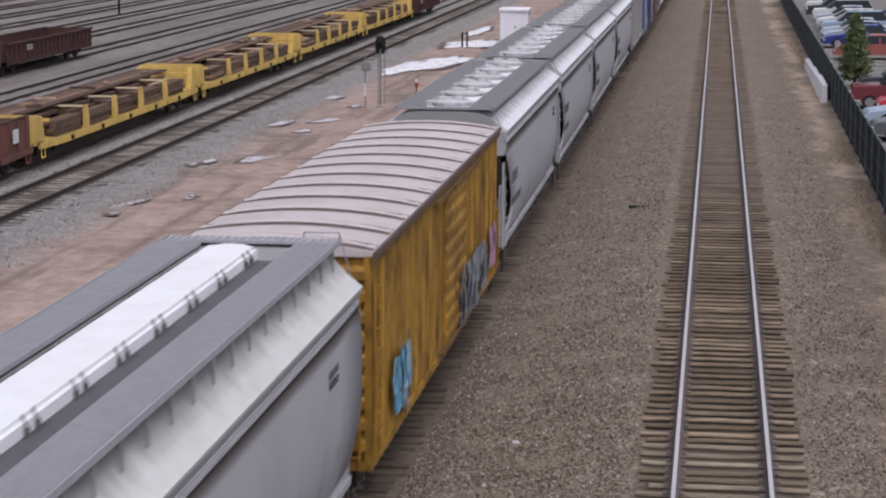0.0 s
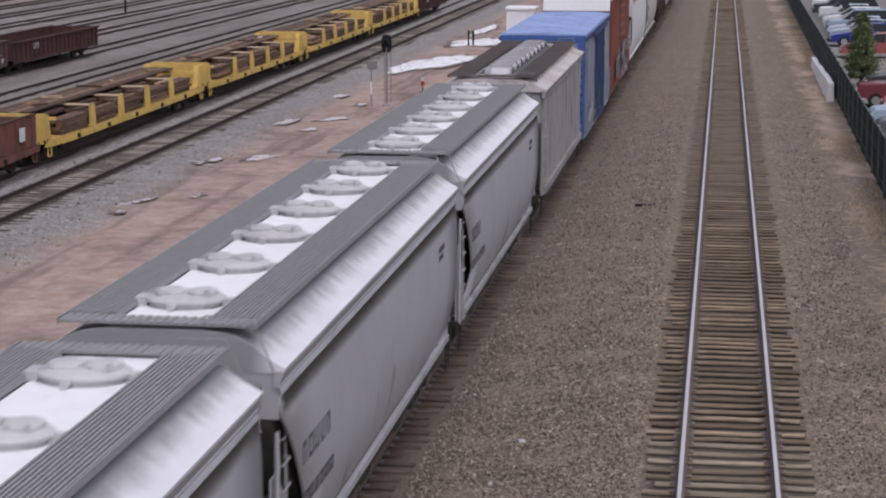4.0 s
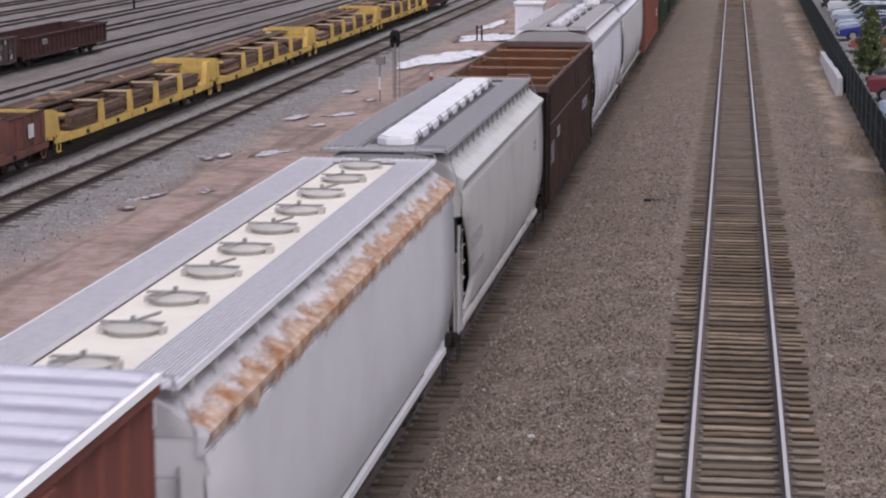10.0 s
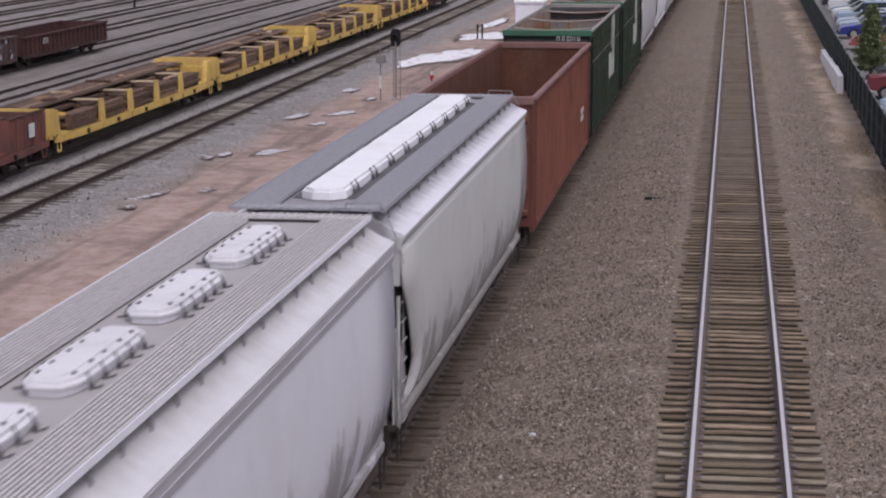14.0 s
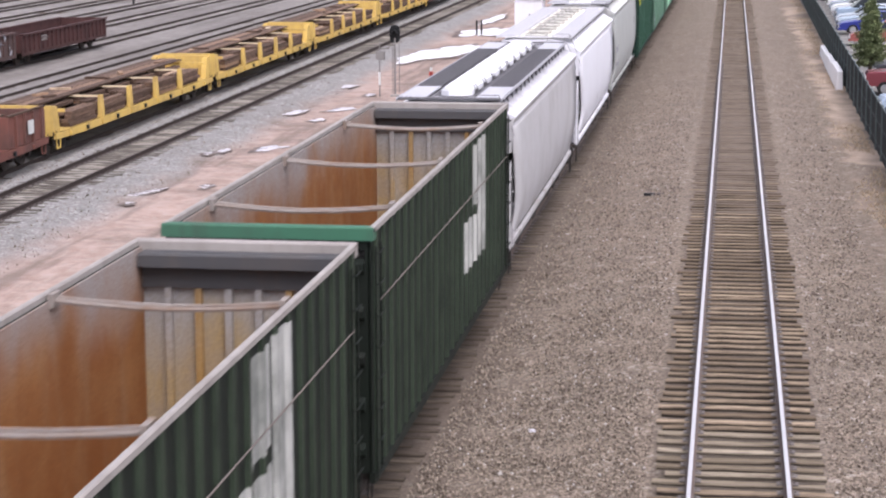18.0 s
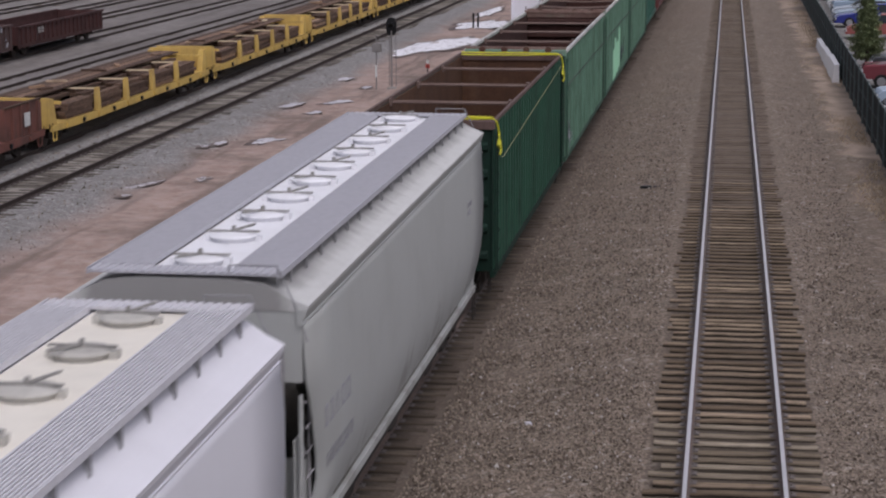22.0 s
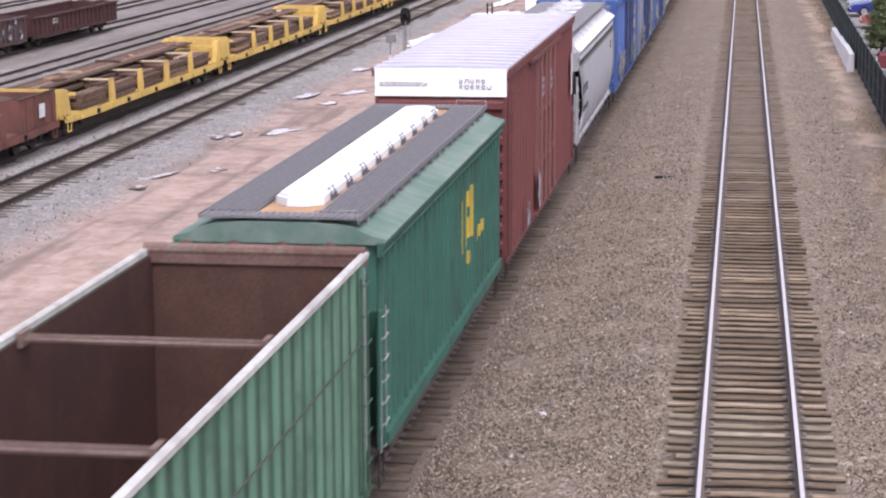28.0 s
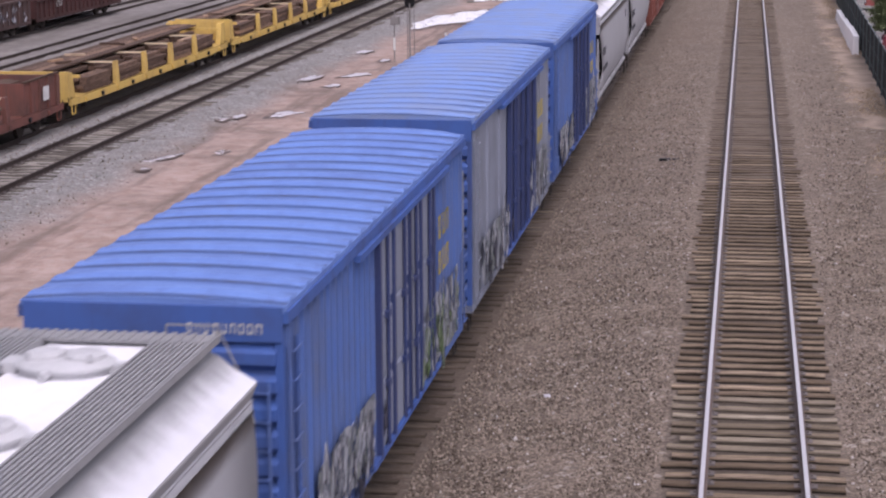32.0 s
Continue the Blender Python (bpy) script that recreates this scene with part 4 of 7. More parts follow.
        for k in range(n):
            part("hatch", cached("hatch_oval", hatch_oval_mesh), hatch_mat, car, "grey round hatch cover with hinge and catch", at=(0.0, 1.5 + (L - 3.0) * k / (n - 1), zt + 0.01))
    elif hatch == "small":
        n = 10
        for k in range(n):
            h = part("hatch", cached("hatch_small", hatch_small_mesh), hatch_mat, car, "grey round loading hatch with catch bar", at=(0.0, 0.95 + (L - 1.9) * k / (n - 1), zt + 0.01), rot=(0, 0, 0 if k % 2 else 180))
            part("catch_bar", cached("strut", strut_mesh), STRUT_GREY, h)
    elif hatch == "big":
        n = 4
        ly = 2.75
        for k in range(n):
            h = part("hatch", cached("hatch_big%d" % int(L * 10), lambda: hatch_big_mesh(ly)), hatch_mat, car, "white rectangular hatch cover", at=(0.0, 3.70 + 3.55 * k, zt + 0.01))
            for q in range(5):
                for sx, r in ((0.33, 0), (-0.33, 180)):
                    part("clamp", cached("clamp", clamp_mesh), GRATE_DARK, h, at=(sx, -ly * 0.34 + ly * 0.68 * q / 4, -0.03), rot=(0, 0, r))
            for q in range(5):
                for x in (-0.19, 0.19):
                    part("bolt", cached("hatch_bolt", lambda: Shape().tube((0, 0, 0.155), (0, 0, 0.185), 0.026, 6).mesh("bolt")), GRATE_DARK, h, at=(x, -ly * 0.36 + ly * 0.72 * q / 4 + 0.3 * x * (q % 2), 0))
    elif hatch == "trough":
        ly = L - 2.6
        th = part("trough_hatch", trough_mesh(ly), hatch_mat, car, "long white trough hatch cover", at=(0.0, 1.3, zt + 0.02))
        for k in range(18):
            # clamps stand in pairs with a wide gap after each
            q = 0.5 + (ly - 1.0) * (k // 2 * 2 + (0.42 if k % 2 else 0.0) + 0.3) / 17
            part("clamp", cached("clamp", clamp_mesh), GRATE_DARK, th, at=(0.38, q, 0.0))
            part("clamp", cached("clamp", clamp_mesh), GRATE_DARK, th, at=(-0.38, q, 0.0), rot=(0, 0, 180))
        # flat dark strips put the shade of the gap beside the cover into colour
        for sx in () if strip else (-1, 1):
            xa, xb = sorted((sx * 0.375, sx * (inner - 0.06)))
            part("clamp_channel", Shape().box(xa, xb, 0.3, ly - 0.3, -0.018, -0.006), GRATE_DARK, th, "flat dark strip for the shaded gap beside the cover")
        for k in range(battens):
            yy = 0.3 + (ly - 0.6) * k / (battens - 1)
            part("batten", cached("batten", lambda: Shape().box(-0.32, 0.32, -0.025, 0.025, 0.178, 0.20).mesh("batten")), GRATE_DARK, th, at=(0, yy, 0))
    if bracket:
        # brackets that carry the walk over the sloping shoulder
        for k in range(18):
            yy = 0.7 + (L - 1.4) * k / 17
            part("roof_bracket", cached("bracket%d" % int(rise * 100), lambda: Shape().box(-0.012, 0.012, -0.014, 0.014, -0.50 * rise, 0.02).prism_y([(-0.012, 0.0), (-0.012, -0.42 * rise), (-0.11, 0.0)], -0.006, 0.006).box(-0.30, 0.0, -0.014, 0.014, -0.02, 0.015).mesh("roof_bracket")), bracket_mat or GRATE, car, at=(wide + 0.01, yy, zb - 0.06))
    if marks:
        ink = MARK_DARK if marks == 1 else MARK_FAINT
        bars(car, 1.588, 1.0, 2.55, 1.9, 0.42, 1, 5, ink, "side", seed)
        bars(car, 1.585, 1.1, 2.0, 2.3, 0.26, 1, 7, ink, "side", seed + 3)
        bars(car, 1.585, L - 2.6, 3.0, 0.7, 0.30, 2, 4, ink, "side", seed + 1)
        bars(car, 0.55, 0.02, 3.50, 0.8, 0.34, 2, 5, MARK_DARK, "end", seed + 2)
    running_gear(car, L)
    return car


# ---- box cars

def roof_rib_mesh(w, hw, rise, tall=0.075):
    s = Shape()
    n = 10
    prof = []
    for k in range(n + 1):
        x = -hw + 2 * hw * k / n
        prof.append((x, rise * (1 - (x / hw) ** 2)))
    for (xa, za), (xb, zb) in zip(prof, prof[1:]):
        ha, hb = (tall * (1 - (q / hw) ** 8) + 0.004 for q in (xa, xb))
        p = [(xa, -w, za), (xa, -w * 0.5, za + ha), (xa, w * 0.5, za + ha), (xa, w, za), (xb, -w, zb), (xb, -w * 0.5, zb + hb), (xb, w * 0.5, zb + hb), (xb, w, zb)]
        s.add(p, [(0, 1, 5, 4), (1, 2, 6, 5), (2, 3, 7, 6), (4, 7, 3, 0)])
    return s.mesh("roof_rib")


def end_rib_mesh(w, h):
    s = Shape()
    s.prism_x([(0, -h / 2), (-0.10, -h * 0.22), (-0.10, h * 0.22), (0, h / 2)], -w, w)
    return s.mesh("end_rib")


def door_mesh(w, h, ribs):
    """A sliding door pressed in one corrugated sheet."""
    prof = [(0.0, 0.0), (0.05, 0.0)]
    for k in range(ribs):
        z = h * (k + 0.5) / ribs
        prof += [(0.05, z - h / ribs * 0.36), (0.085, z - h / ribs * 0.16), (0.085, z + h / ribs * 0.16), (0.05, z + h / ribs * 0.36)]
    return Shape().prism_y(prof + [(0.05, h), (0.0, h)], -w / 2, w / 2).mesh("door")


def plug_door_mesh(w, h):
    """A plug door: one sheet with three raised panels."""
    prof = [(0.0, 0.0), (0.05, 0.0)]
    for z0, z1 in ((0.06, h * 0.32), (h * 0.35, h * 0.64), (h * 0.67, h - 0.06)):
        prof += [(0.05, z0), (0.075, z0 + 0.03), (0.075, z1 - 0.03), (0.05, z1)]
    return Shape().prism_y(prof + [(0.05, h), (0.0, h)], -w / 2, w / 2).mesh("plug_door")


def locking_bar_mesh(h):
    s = Shape()
    s.tube((0.11, 0, 0.05), (0.11, 0, h - 0.05), 0.028, 6)
    for z in (h * 0.3, h * 0.62):
        s.box(0.06, 0.14, -0.10, 0.10, z - 0.05, z + 0.05)
    return s.mesh("locking_bar")


def box_car(label, L, side, roof, top=4.45, hw=1.50, rise=0.16, ribs=22, doors=(("slide", 0.5, 2.6),), roof_ribs=15, end=None, white_end=0.0, end_cap=None, ladder_mat=None, door_mat=None, trim=None, seed=0, rib_w=0.06, end_ribs=9, rib_half=0.19, posts=None, seam=None, eave=None, seam_w=0.09, rib_tall=0.075):
    car = empty("box_car", label, "box car", group="freight cars of the passing train")
    end = end or side
    z0 = 1.02
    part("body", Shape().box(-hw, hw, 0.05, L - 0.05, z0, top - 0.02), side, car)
    part("floor_sill", Shape().box(-hw - 0.03, hw + 0.03, 0.0, L, z0 - 0.14, z0), side, car)
    n = 10
    arc = [(-hw - 0.06, top - 0.02)] + [(hw + 0.06, top - 0.02)] + [((hw + 0.06) * (1 - 2 * k / n), top + 0.06 + rise * (1 - (1 - 2 * k / n) ** 2)) for k in range(n + 1)]
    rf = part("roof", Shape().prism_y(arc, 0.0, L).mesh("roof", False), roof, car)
    for k in range(roof_ribs):
        yy = 0.35 + (L - 0.7) * k / (roof_ribs - 1)
        part("roof_rib", cached("roof_rib%d_%d_%d_%d" % (int(hw * 100), int(rise * 100), int(rib_half * 100), int(rib_tall * 1000)), lambda: roof_rib_mesh(rib_half, hw + 0.05, rise, rib_tall)), roof, rf, at=(0, yy, top + 0.072))
        # blue and lilac strips paint the shade beside the ribs
        if seam:
            part("roof_seam", cached("roof_seam%d_%d_%d_%d" % (int(hw * 100), int(rise * 100), int(rib_half * 100), int(seam_w * 100)), lambda: roof_rib_mesh(rib_half + seam_w, hw + 0.05, rise, 0.012)), seam, rf, at=(0, yy, top + 0.066))
        for sx in (-1, 1):
            part("roof_lap", cached("roof_lap%d" % int(hw * 100), lambda: Shape().bevelled(-0.075, 0.075, -0.10, 0.10, 0, 0.05, 0.02).mesh("roof_lap")), roof, rf, at=(sx * (hw - 0.02), yy, top + 0.05))
    for sx in (-1, 1):
        part("side_plate", Shape().box(min(sx * hw, sx * (hw + 0.09)), max(sx * hw, sx * (hw + 0.09)), 0.0, L, top - 0.14, top + 0.0), trim or side, car)
        if eave:
            part("eave_rail", Shape().box(min(sx * (hw + 0.05), sx * (hw + 0.11)), max(sx * (hw + 0.05), sx * (hw + 0.11)), 0.0, L, top - 0.03, top + 0.05), eave, car)
    dz, dh = z0 + 0.02, top - 0.22 - z0
    spans = []
    for kind, c, w in doors:
        cy = c * L
        spans.append((cy - w / 2 - 0.08, cy + w / 2 + 0.08))
        for sx, r in ((hw + 0.005, 0), (-hw - 0.005, 180)):
            if kind == "slide":
                part("door", cached("slide%d_%d" % (int(w * 100), int(dh * 100)), lambda: door_mesh(w, dh, 9)), door_mat or side, car, "ribbed sliding door", at=(sx, cy, dz), rot=(0, 0, r))
            else:
                dr = part("door", cached("plug%d_%d" % (int(w * 100), int(dh * 100)), lambda: plug_door_mesh(w, dh)), door_mat or side, car, "plug door with upright locking bars", at=(sx, cy, dz), rot=(0, 0, r))
                for yb in (-w * 0.30, w * 0.30):
                    part("locking_bar", cached("locking_bar%d" % int(dh * 100), lambda: locking_bar_mesh(dh)), posts or side, dr, at=(0, yb, 0))
    if posts:
        for p0, p1 in spans:
            for yy in (p0, p1, p0 + 0.45 * (p1 - p0)):
                for sx in (-1, 1):
                    x0, x1 = sorted((sx * (hw + 0.02), sx * (hw + 0.12)))
                    part("door_post", Shape().box(x0, x1, yy - 0.07, yy + 0.07, z0, top - 0.22), posts, car)
    a, b = min(s[0] for s in spans), max(s[1] for s in spans)
    part("door_rail", Shape().box(hw + 0.01, hw + 0.14, max(0.2, a - 1.6), min(L - 0.2, b + 1.6), top - 0.24, top - 0.15), trim or side, car)
    part("door_rail", Shape().box(hw + 0.01, hw + 0.12, max(0.2, a - 0.6), min(L - 0.2, b + 0.6), z0 - 0.02, z0 + 0.05), trim or side, car)
    rib = Shape().prism_z([(0, -rib_w), (0.045, -rib_w * 0.5), (0.045, rib_w * 0.5), (0, rib_w)], z0, top - 0.14).mesh("side_rib")
    for k in range(ribs):
        yy = 0.25 + (L - 0.5) * k / (ribs - 1)
        if any(p < yy < q for p, q in spans):
            continue
        part("side_rib", rib, side, car, at=(hw, yy, 0))
        part("side_rib", rib, side, car, at=(-hw, yy, 0), rot=(0, 0, 180))
    # ends
    low = top - white_end if white_end else top - 0.1
    nr = end_ribs
    for k in range(nr):
        z = z0 + 0.25 + (low - z0 - 0.45) * k / (nr - 1)
        part("end_rib", cached("end_rib%d_%d" % (int(hw * 100), nr), lambda: end_rib_mesh(hw - 0.06, 0.30)), end, car, at=(0, 0.05, z))
        part("end_rib", cached("end_rib%d_%d" % (int(hw * 100), nr), lambda: end_rib_mesh(hw - 0.06, 0.30)), end, car, at=(0, L - 0.05, z), rot=(0, 0, 180))
    if white_end:
        part("end_panel", Shape().box(-hw - 0.02, hw + 0.02, -0.03, 0.05, top - white_end, top + 0.05), end_cap, car, "white-painted top of the end wall")
        part("end_panel", Shape().box(-hw - 0.02, hw + 0.02, L - 0.05, L + 0.03, top - white_end, top + 0.05), end_cap, car, "white-painted top of the end wall")
    for x in (-hw + 0.03, hw - 0.03):
        for y in (0.0, L - 0.08):
            part("corner_post", Shape().box(x - 0.05, x + 0.05, y, y + 0.08, z0 - 0.1, top), end, car)
    part("ladder", cached("ladder_box%d" % int(top * 10), lambda: ladder_mesh(top - 1.4, 0.42, 9)), ladder_mat or side, car, at=(hw + 0.07, 0.34, z0), rot=(0, 0, 0))
    eh = top - 1.5 - white_end
    part("ladder", cached("ladder_end%d" % int(eh * 10), lambda: ladder_mesh(eh, 0.42, 8)), ladder_mat or side, car, at=(hw - 0.35, -0.08, z0), rot=(0, 0, -90))
    part("ladder", cached("ladder_low", lambda: ladder_mesh(1.4, 0.42, 5)), ladder_mat or side, car, at=(hw + 0.07, L - 0.34, z0))
    part("brake_wheel", cached("brake_wheel", brake_wheel_mesh), STEEL_DARK, car, at=(-0.6, -0.12, 2.2))
    part("crossover_platform", Shape().box(-1.2, 1.2, -0.35, 0.0, 1.04, 1.09), STEEL_DARK, car)
    running_gear(car, L)
    return car


# ---- gondolas

def gondola(label, L, outer, inner, rim, top=4.30, hw=1.52, ribs=24, beams=(), bow=0.0, seed=0, end_mat=None, cable=None, end_ribs=0, floor=1.25, lip=None, inner_end=None, brace=None, arches=0, rib_mat=None, stakes=None, chord=0.075):
    car = empty("gondola_car", label, "gondola car", group="freight cars of the passing train")
    z0 = 1.02
    for sx in (-1, 1):
        x0, x1 = sorted((sx * (hw - 0.045), sx * hw))
        part("side_wall", Shape().box(x0, x1, 0.02, L - 0.02, z0, top - 0.05), outer, car)
        xi0, xi1 = sorted((sx * (hw - 0.075), sx * (hw - 0.047)))
        part("lining", Shape().box(xi0, xi1, 0.10, L - 0.10, floor, top - 0.06), inner, car, "rust-stained inside of the side wall")
        xr0, xr1 = sorted((sx * (hw - 0.03), sx * (hw + chord)))
        part("top_chord", Shape().bevelled(xr0, xr1, 0.0, L, top - 0.05, top + 0.04, 0.02), rim, car)
        xs0, xs1 = sorted((sx * (hw - 0.05), sx * (hw + 0.05)))
        part("side_sill", Shape().box(xs0, xs1, 0.0, L, z0 - 0.14, z0 + 0.02), outer, car)
    rib = Shape().prism_z([(0, -0.10), (0.05, -0.065), (0.05, 0.065), (0, 0.10)], z0, top - 0.06).mesh("side_rib")
    for k in range(ribs):
        yy = 0.3 + (L - 0.6) * k / (ribs - 1)
        # ribs take the lighter copy; the wall's copy holds the recess shade
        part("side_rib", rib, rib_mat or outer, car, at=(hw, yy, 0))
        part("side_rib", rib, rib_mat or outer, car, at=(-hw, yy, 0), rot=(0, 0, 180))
    part("floor", Shape().box(-hw + 0.05, hw - 0.05, 0.1, L - 0.1, z0, floor), inner, car, "rusty steel floor")
    for y, s in ((0.02, 1), (L - 0.02, -1)):
        y0, y1 = sorted((y, y + s * 0.07))
        part("end_wall", Shape().box(-hw + 0.02, hw - 0.02, y0, y1, z0, top - 0.05), end_mat or outer, car)
        yi0, yi1 = sorted((y + s * 0.072, y + s * 0.10))
        part("end_lining", Shape().box(-hw + 0.08, hw - 0.08, yi0, yi1, floor, top - 0.08), inner_end or inner, car)
        yc0, yc1 = sorted((y - s * 0.06, y + s * 0.14))
        part("end_chord", Shape().bevelled(-hw - 0.05, hw + 0.05, yc0, yc1, top - 0.16, top + 0.035, 0.02), (lip or rim) if s > 0 else (stakes or rim), car)
        for k in range(5):
            part("end_rib", cached("gon_end_rib%d" % int(hw * 100), lambda: end_rib_mesh(hw - 0.10, 0.22)), end_mat or outer, car, at=(0, y, z0 + 0.35 + k * (top - z0 - 0.9) / 4), rot=(0, 0, 0 if s > 0 else 180))
        for k in range(end_ribs):
            part("bulkhead_rib", cached("bulk_rib%d" % int(hw * 100), lambda: Shape().prism_x([(0, -0.14), (-0.14, -0.09), (-0.14, 0.09), (0, 0.14)], -hw + 0.1, hw - 0.1).mesh("bulkhead_rib")), inner, car,
                 at=(0, y + s * 0.11, floor + 0.35 + k * (top - floor - 0.7) / max(1, end_ribs - 1)), rot=(0, 0, 180 if s > 0 else 0))
        if stakes:
            part("end_tube", Shape().tube((-hw - 0.04, y + s * 0.06, top + 0.02), (hw + 0.04, y + s * 0.06, top + 0.02), 0.095, 10), stakes, car, "rust-streaked tube along the end")
            for k in range(4):
                x = -hw + 0.5 + k * (2 * hw - 1.0) / 3
                part("end_stake", cached("gon_stake%d" % int(top * 10), lambda: Shape().box(-0.055, 0.055, -0.06, 0.04, top - 0.34, top + 0.02).tube((0, -0.11, top + 0.03), (0, 0.13, top + 0.03), 0.10, 8).mesh("end_stake")), STAKE_RUST, car, "rusty clamp on the end rim", at=(x, y - s * 0.05, 0))
    if arches:
        for y, s in ((0.02, 1), (L - 0.02, -1)):
            y0, y1 = sorted((y + s * 0.11, y + s * 0.42))
            part("end_beam", Shape().bevelled(-hw + 0.09, hw - 0.09, y0, y1, top - 0.30, top - 0.10, 0.03).box(-hw + 0.09, hw - 0.09, min(y, y + s * 0.2), max(y, y + s * 0.2), top - 0.62, top - 0.30), BEAM_GREY, car, "dark grey end beam")
            for q in range(6):
                x = -hw + 0.45 + q * (2 * hw - 0.9) / 5
                part("end_post", cached("gon_post%d" % int(top * 10), lambda: Shape().box(-0.05, 0.05, -0.05, 0.05, floor, top - 0.5).mesh("end_post")), RUST_YELLOW if q % 3 == 1 else END_LINING, car, at=(x, y + s * 0.14, 0))
    for k, yy in enumerate(beams):
        s = Shape()
        n = 6
        pts = []
        for q in range(n + 1):
            u = q / n
            pts.append((-hw + 0.1 + (2 * hw - 0.2) * u, yy + random.Random(seed + k).uniform(-1, 1) * bow * math.sin(math.pi * u), top - 0.06 - bow * math.sin(math.pi * u)))
        s.pipe(pts, 0.034, 6)
        cb = part("cross_brace", s, brace or inner, car, "steel cross brace")
        part("brace_rod", Shape().pipe([(x, y + 0.13, z + 0.02) for x, y, z in pts], 0.022, 5), brace or inner, cb)
        for x0 in (-hw + 0.06, hw - 0.13):
            part("bracket", Shape().box(x0, x0 + 0.07, yy - 0.10, yy + 0.20, top - 0.14, top + 0.03), brace or inner, cb)
    if cable:
        part("side_line", Shape().tube((hw + 0.07, 0.4, top - 1.1), (hw + 0.07, L - 0.4, top - 1.12), 0.012, 5), cable, car, "thin line along the side")
    part("ladder", cached("ladder_gon%d" % int(top * 10), lambda: ladder_mesh(top - 1.2, 0.42, 8)), outer, car, at=(hw + 0.06, 0.30, 0.95))
    part("ladder", cached("ladder_gon%d" % int(top * 10), lambda: ladder_mesh(top - 1.2, 0.42, 8)), outer, car, at=(hw + 0.06, L - 0.30, 0.95))
    part("brake_wheel", cached("brake_wheel", brake_wheel_mesh), STEEL_DARK, car, at=(-0.7, -0.10, 2.6))
    running_gear(car, L)
    return car


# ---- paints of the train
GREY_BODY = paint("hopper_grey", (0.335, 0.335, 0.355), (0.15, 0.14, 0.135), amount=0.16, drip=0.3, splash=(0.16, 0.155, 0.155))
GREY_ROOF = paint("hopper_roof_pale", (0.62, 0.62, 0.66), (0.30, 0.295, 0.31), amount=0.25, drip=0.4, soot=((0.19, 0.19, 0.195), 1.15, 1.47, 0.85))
GREY_HATCH = paint("hatch_grey", (0.46, 0.46, 0.475), amount=0.3)
OLIVE_HATCH = paint("hatch_olive_grey", (0.47, 0.455, 0.42), amount=0.3)
CREAM = paint("crown_cream", (0.74, 0.70, 0.62), amount=0.12)
WHITE_RUST = paint("hopper_white_rusted", (0.56, 0.56, 0.575), (0.24, 0.20, 0.17), amount=0.15, rust=0.05, drip=0.2)


def eave_rust(name, z):
    """Orange rust that blooms round an eave at the height z and thins out in ragged runs."""
    m, n, l, b = mat_new(name)
    v = n_coord(n, l, (1.0, 1.0, 0.9))
    tc = n.new("ShaderNodeTexCoord")
    sp = n.new("ShaderNodeSeparateXYZ")
    l.new(tc.outputs["Object"], sp.inputs[0])
    ds = n.new("ShaderNodeMath")
    ds.operation = "SUBTRACT"
    l.new(sp.outputs["Z"], ds.inputs[0])
    ds.inputs[1].default_value = z
    ab = n.new("ShaderNodeMath")
    ab.operation = "ABSOLUTE"
    l.new(ds.outputs[0], ab.inputs[0])
    sm = n.new("ShaderNodeMath")
    sm.operation = "MULTIPLY_ADD"
    l.new(ab.outputs[0], sm.inputs[0])
    sm.inputs[1].default_value = -1.35
    l.new(n_noise(n, l, v, 2.6, 8, 0.7), sm.inputs[2])
    c = n_mix(n, l, n_ramp(n, l, n_noise(n, l, v, 4.0, 6, 0.7), 0.38, 0.62), (0.30, 0.135, 0.060), (0.56, 0.44, 0.35))
    c = n_mix(n, l, n_ramp(n, l, n_noise(n, l, v, 7.0, 5, 0.7), 0.55, 0.68, 0.0, 0.8), c, (0.13, 0.055, 0.03))
    l.new(c, b.inputs["Base Color"])
    b.inputs["Roughness"].default_value = 0.9
    l.new(n_ramp(n, l, sm.outputs[0], 0.18, 0.44, 0.0, 0.92), b.inputs["Alpha"])
    return m


RUST_EDGE = eave_rust("rusted_eave", 4.20)
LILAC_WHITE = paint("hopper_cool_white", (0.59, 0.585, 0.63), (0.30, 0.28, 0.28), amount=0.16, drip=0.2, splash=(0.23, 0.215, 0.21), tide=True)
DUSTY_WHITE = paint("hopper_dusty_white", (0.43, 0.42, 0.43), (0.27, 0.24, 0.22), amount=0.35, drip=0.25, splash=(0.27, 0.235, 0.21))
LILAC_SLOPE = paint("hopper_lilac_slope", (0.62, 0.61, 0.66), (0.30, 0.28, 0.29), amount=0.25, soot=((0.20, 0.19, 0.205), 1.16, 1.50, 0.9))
EAVE_SHADE_GREY = paint("shaded_eave_grey", (0.40, 0.39, 0.42), (0.24, 0.23, 0.24), amount=0.4)
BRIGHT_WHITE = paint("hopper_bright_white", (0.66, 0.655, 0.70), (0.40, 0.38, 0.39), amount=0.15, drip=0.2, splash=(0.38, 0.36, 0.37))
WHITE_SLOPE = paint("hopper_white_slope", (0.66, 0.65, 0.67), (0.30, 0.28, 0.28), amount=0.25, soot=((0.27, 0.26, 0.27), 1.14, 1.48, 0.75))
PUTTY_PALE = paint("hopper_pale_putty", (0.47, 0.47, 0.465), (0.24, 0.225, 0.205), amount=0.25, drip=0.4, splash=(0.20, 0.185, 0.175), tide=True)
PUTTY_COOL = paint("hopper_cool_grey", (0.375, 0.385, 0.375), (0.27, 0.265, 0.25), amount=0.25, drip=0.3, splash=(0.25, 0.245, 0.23))
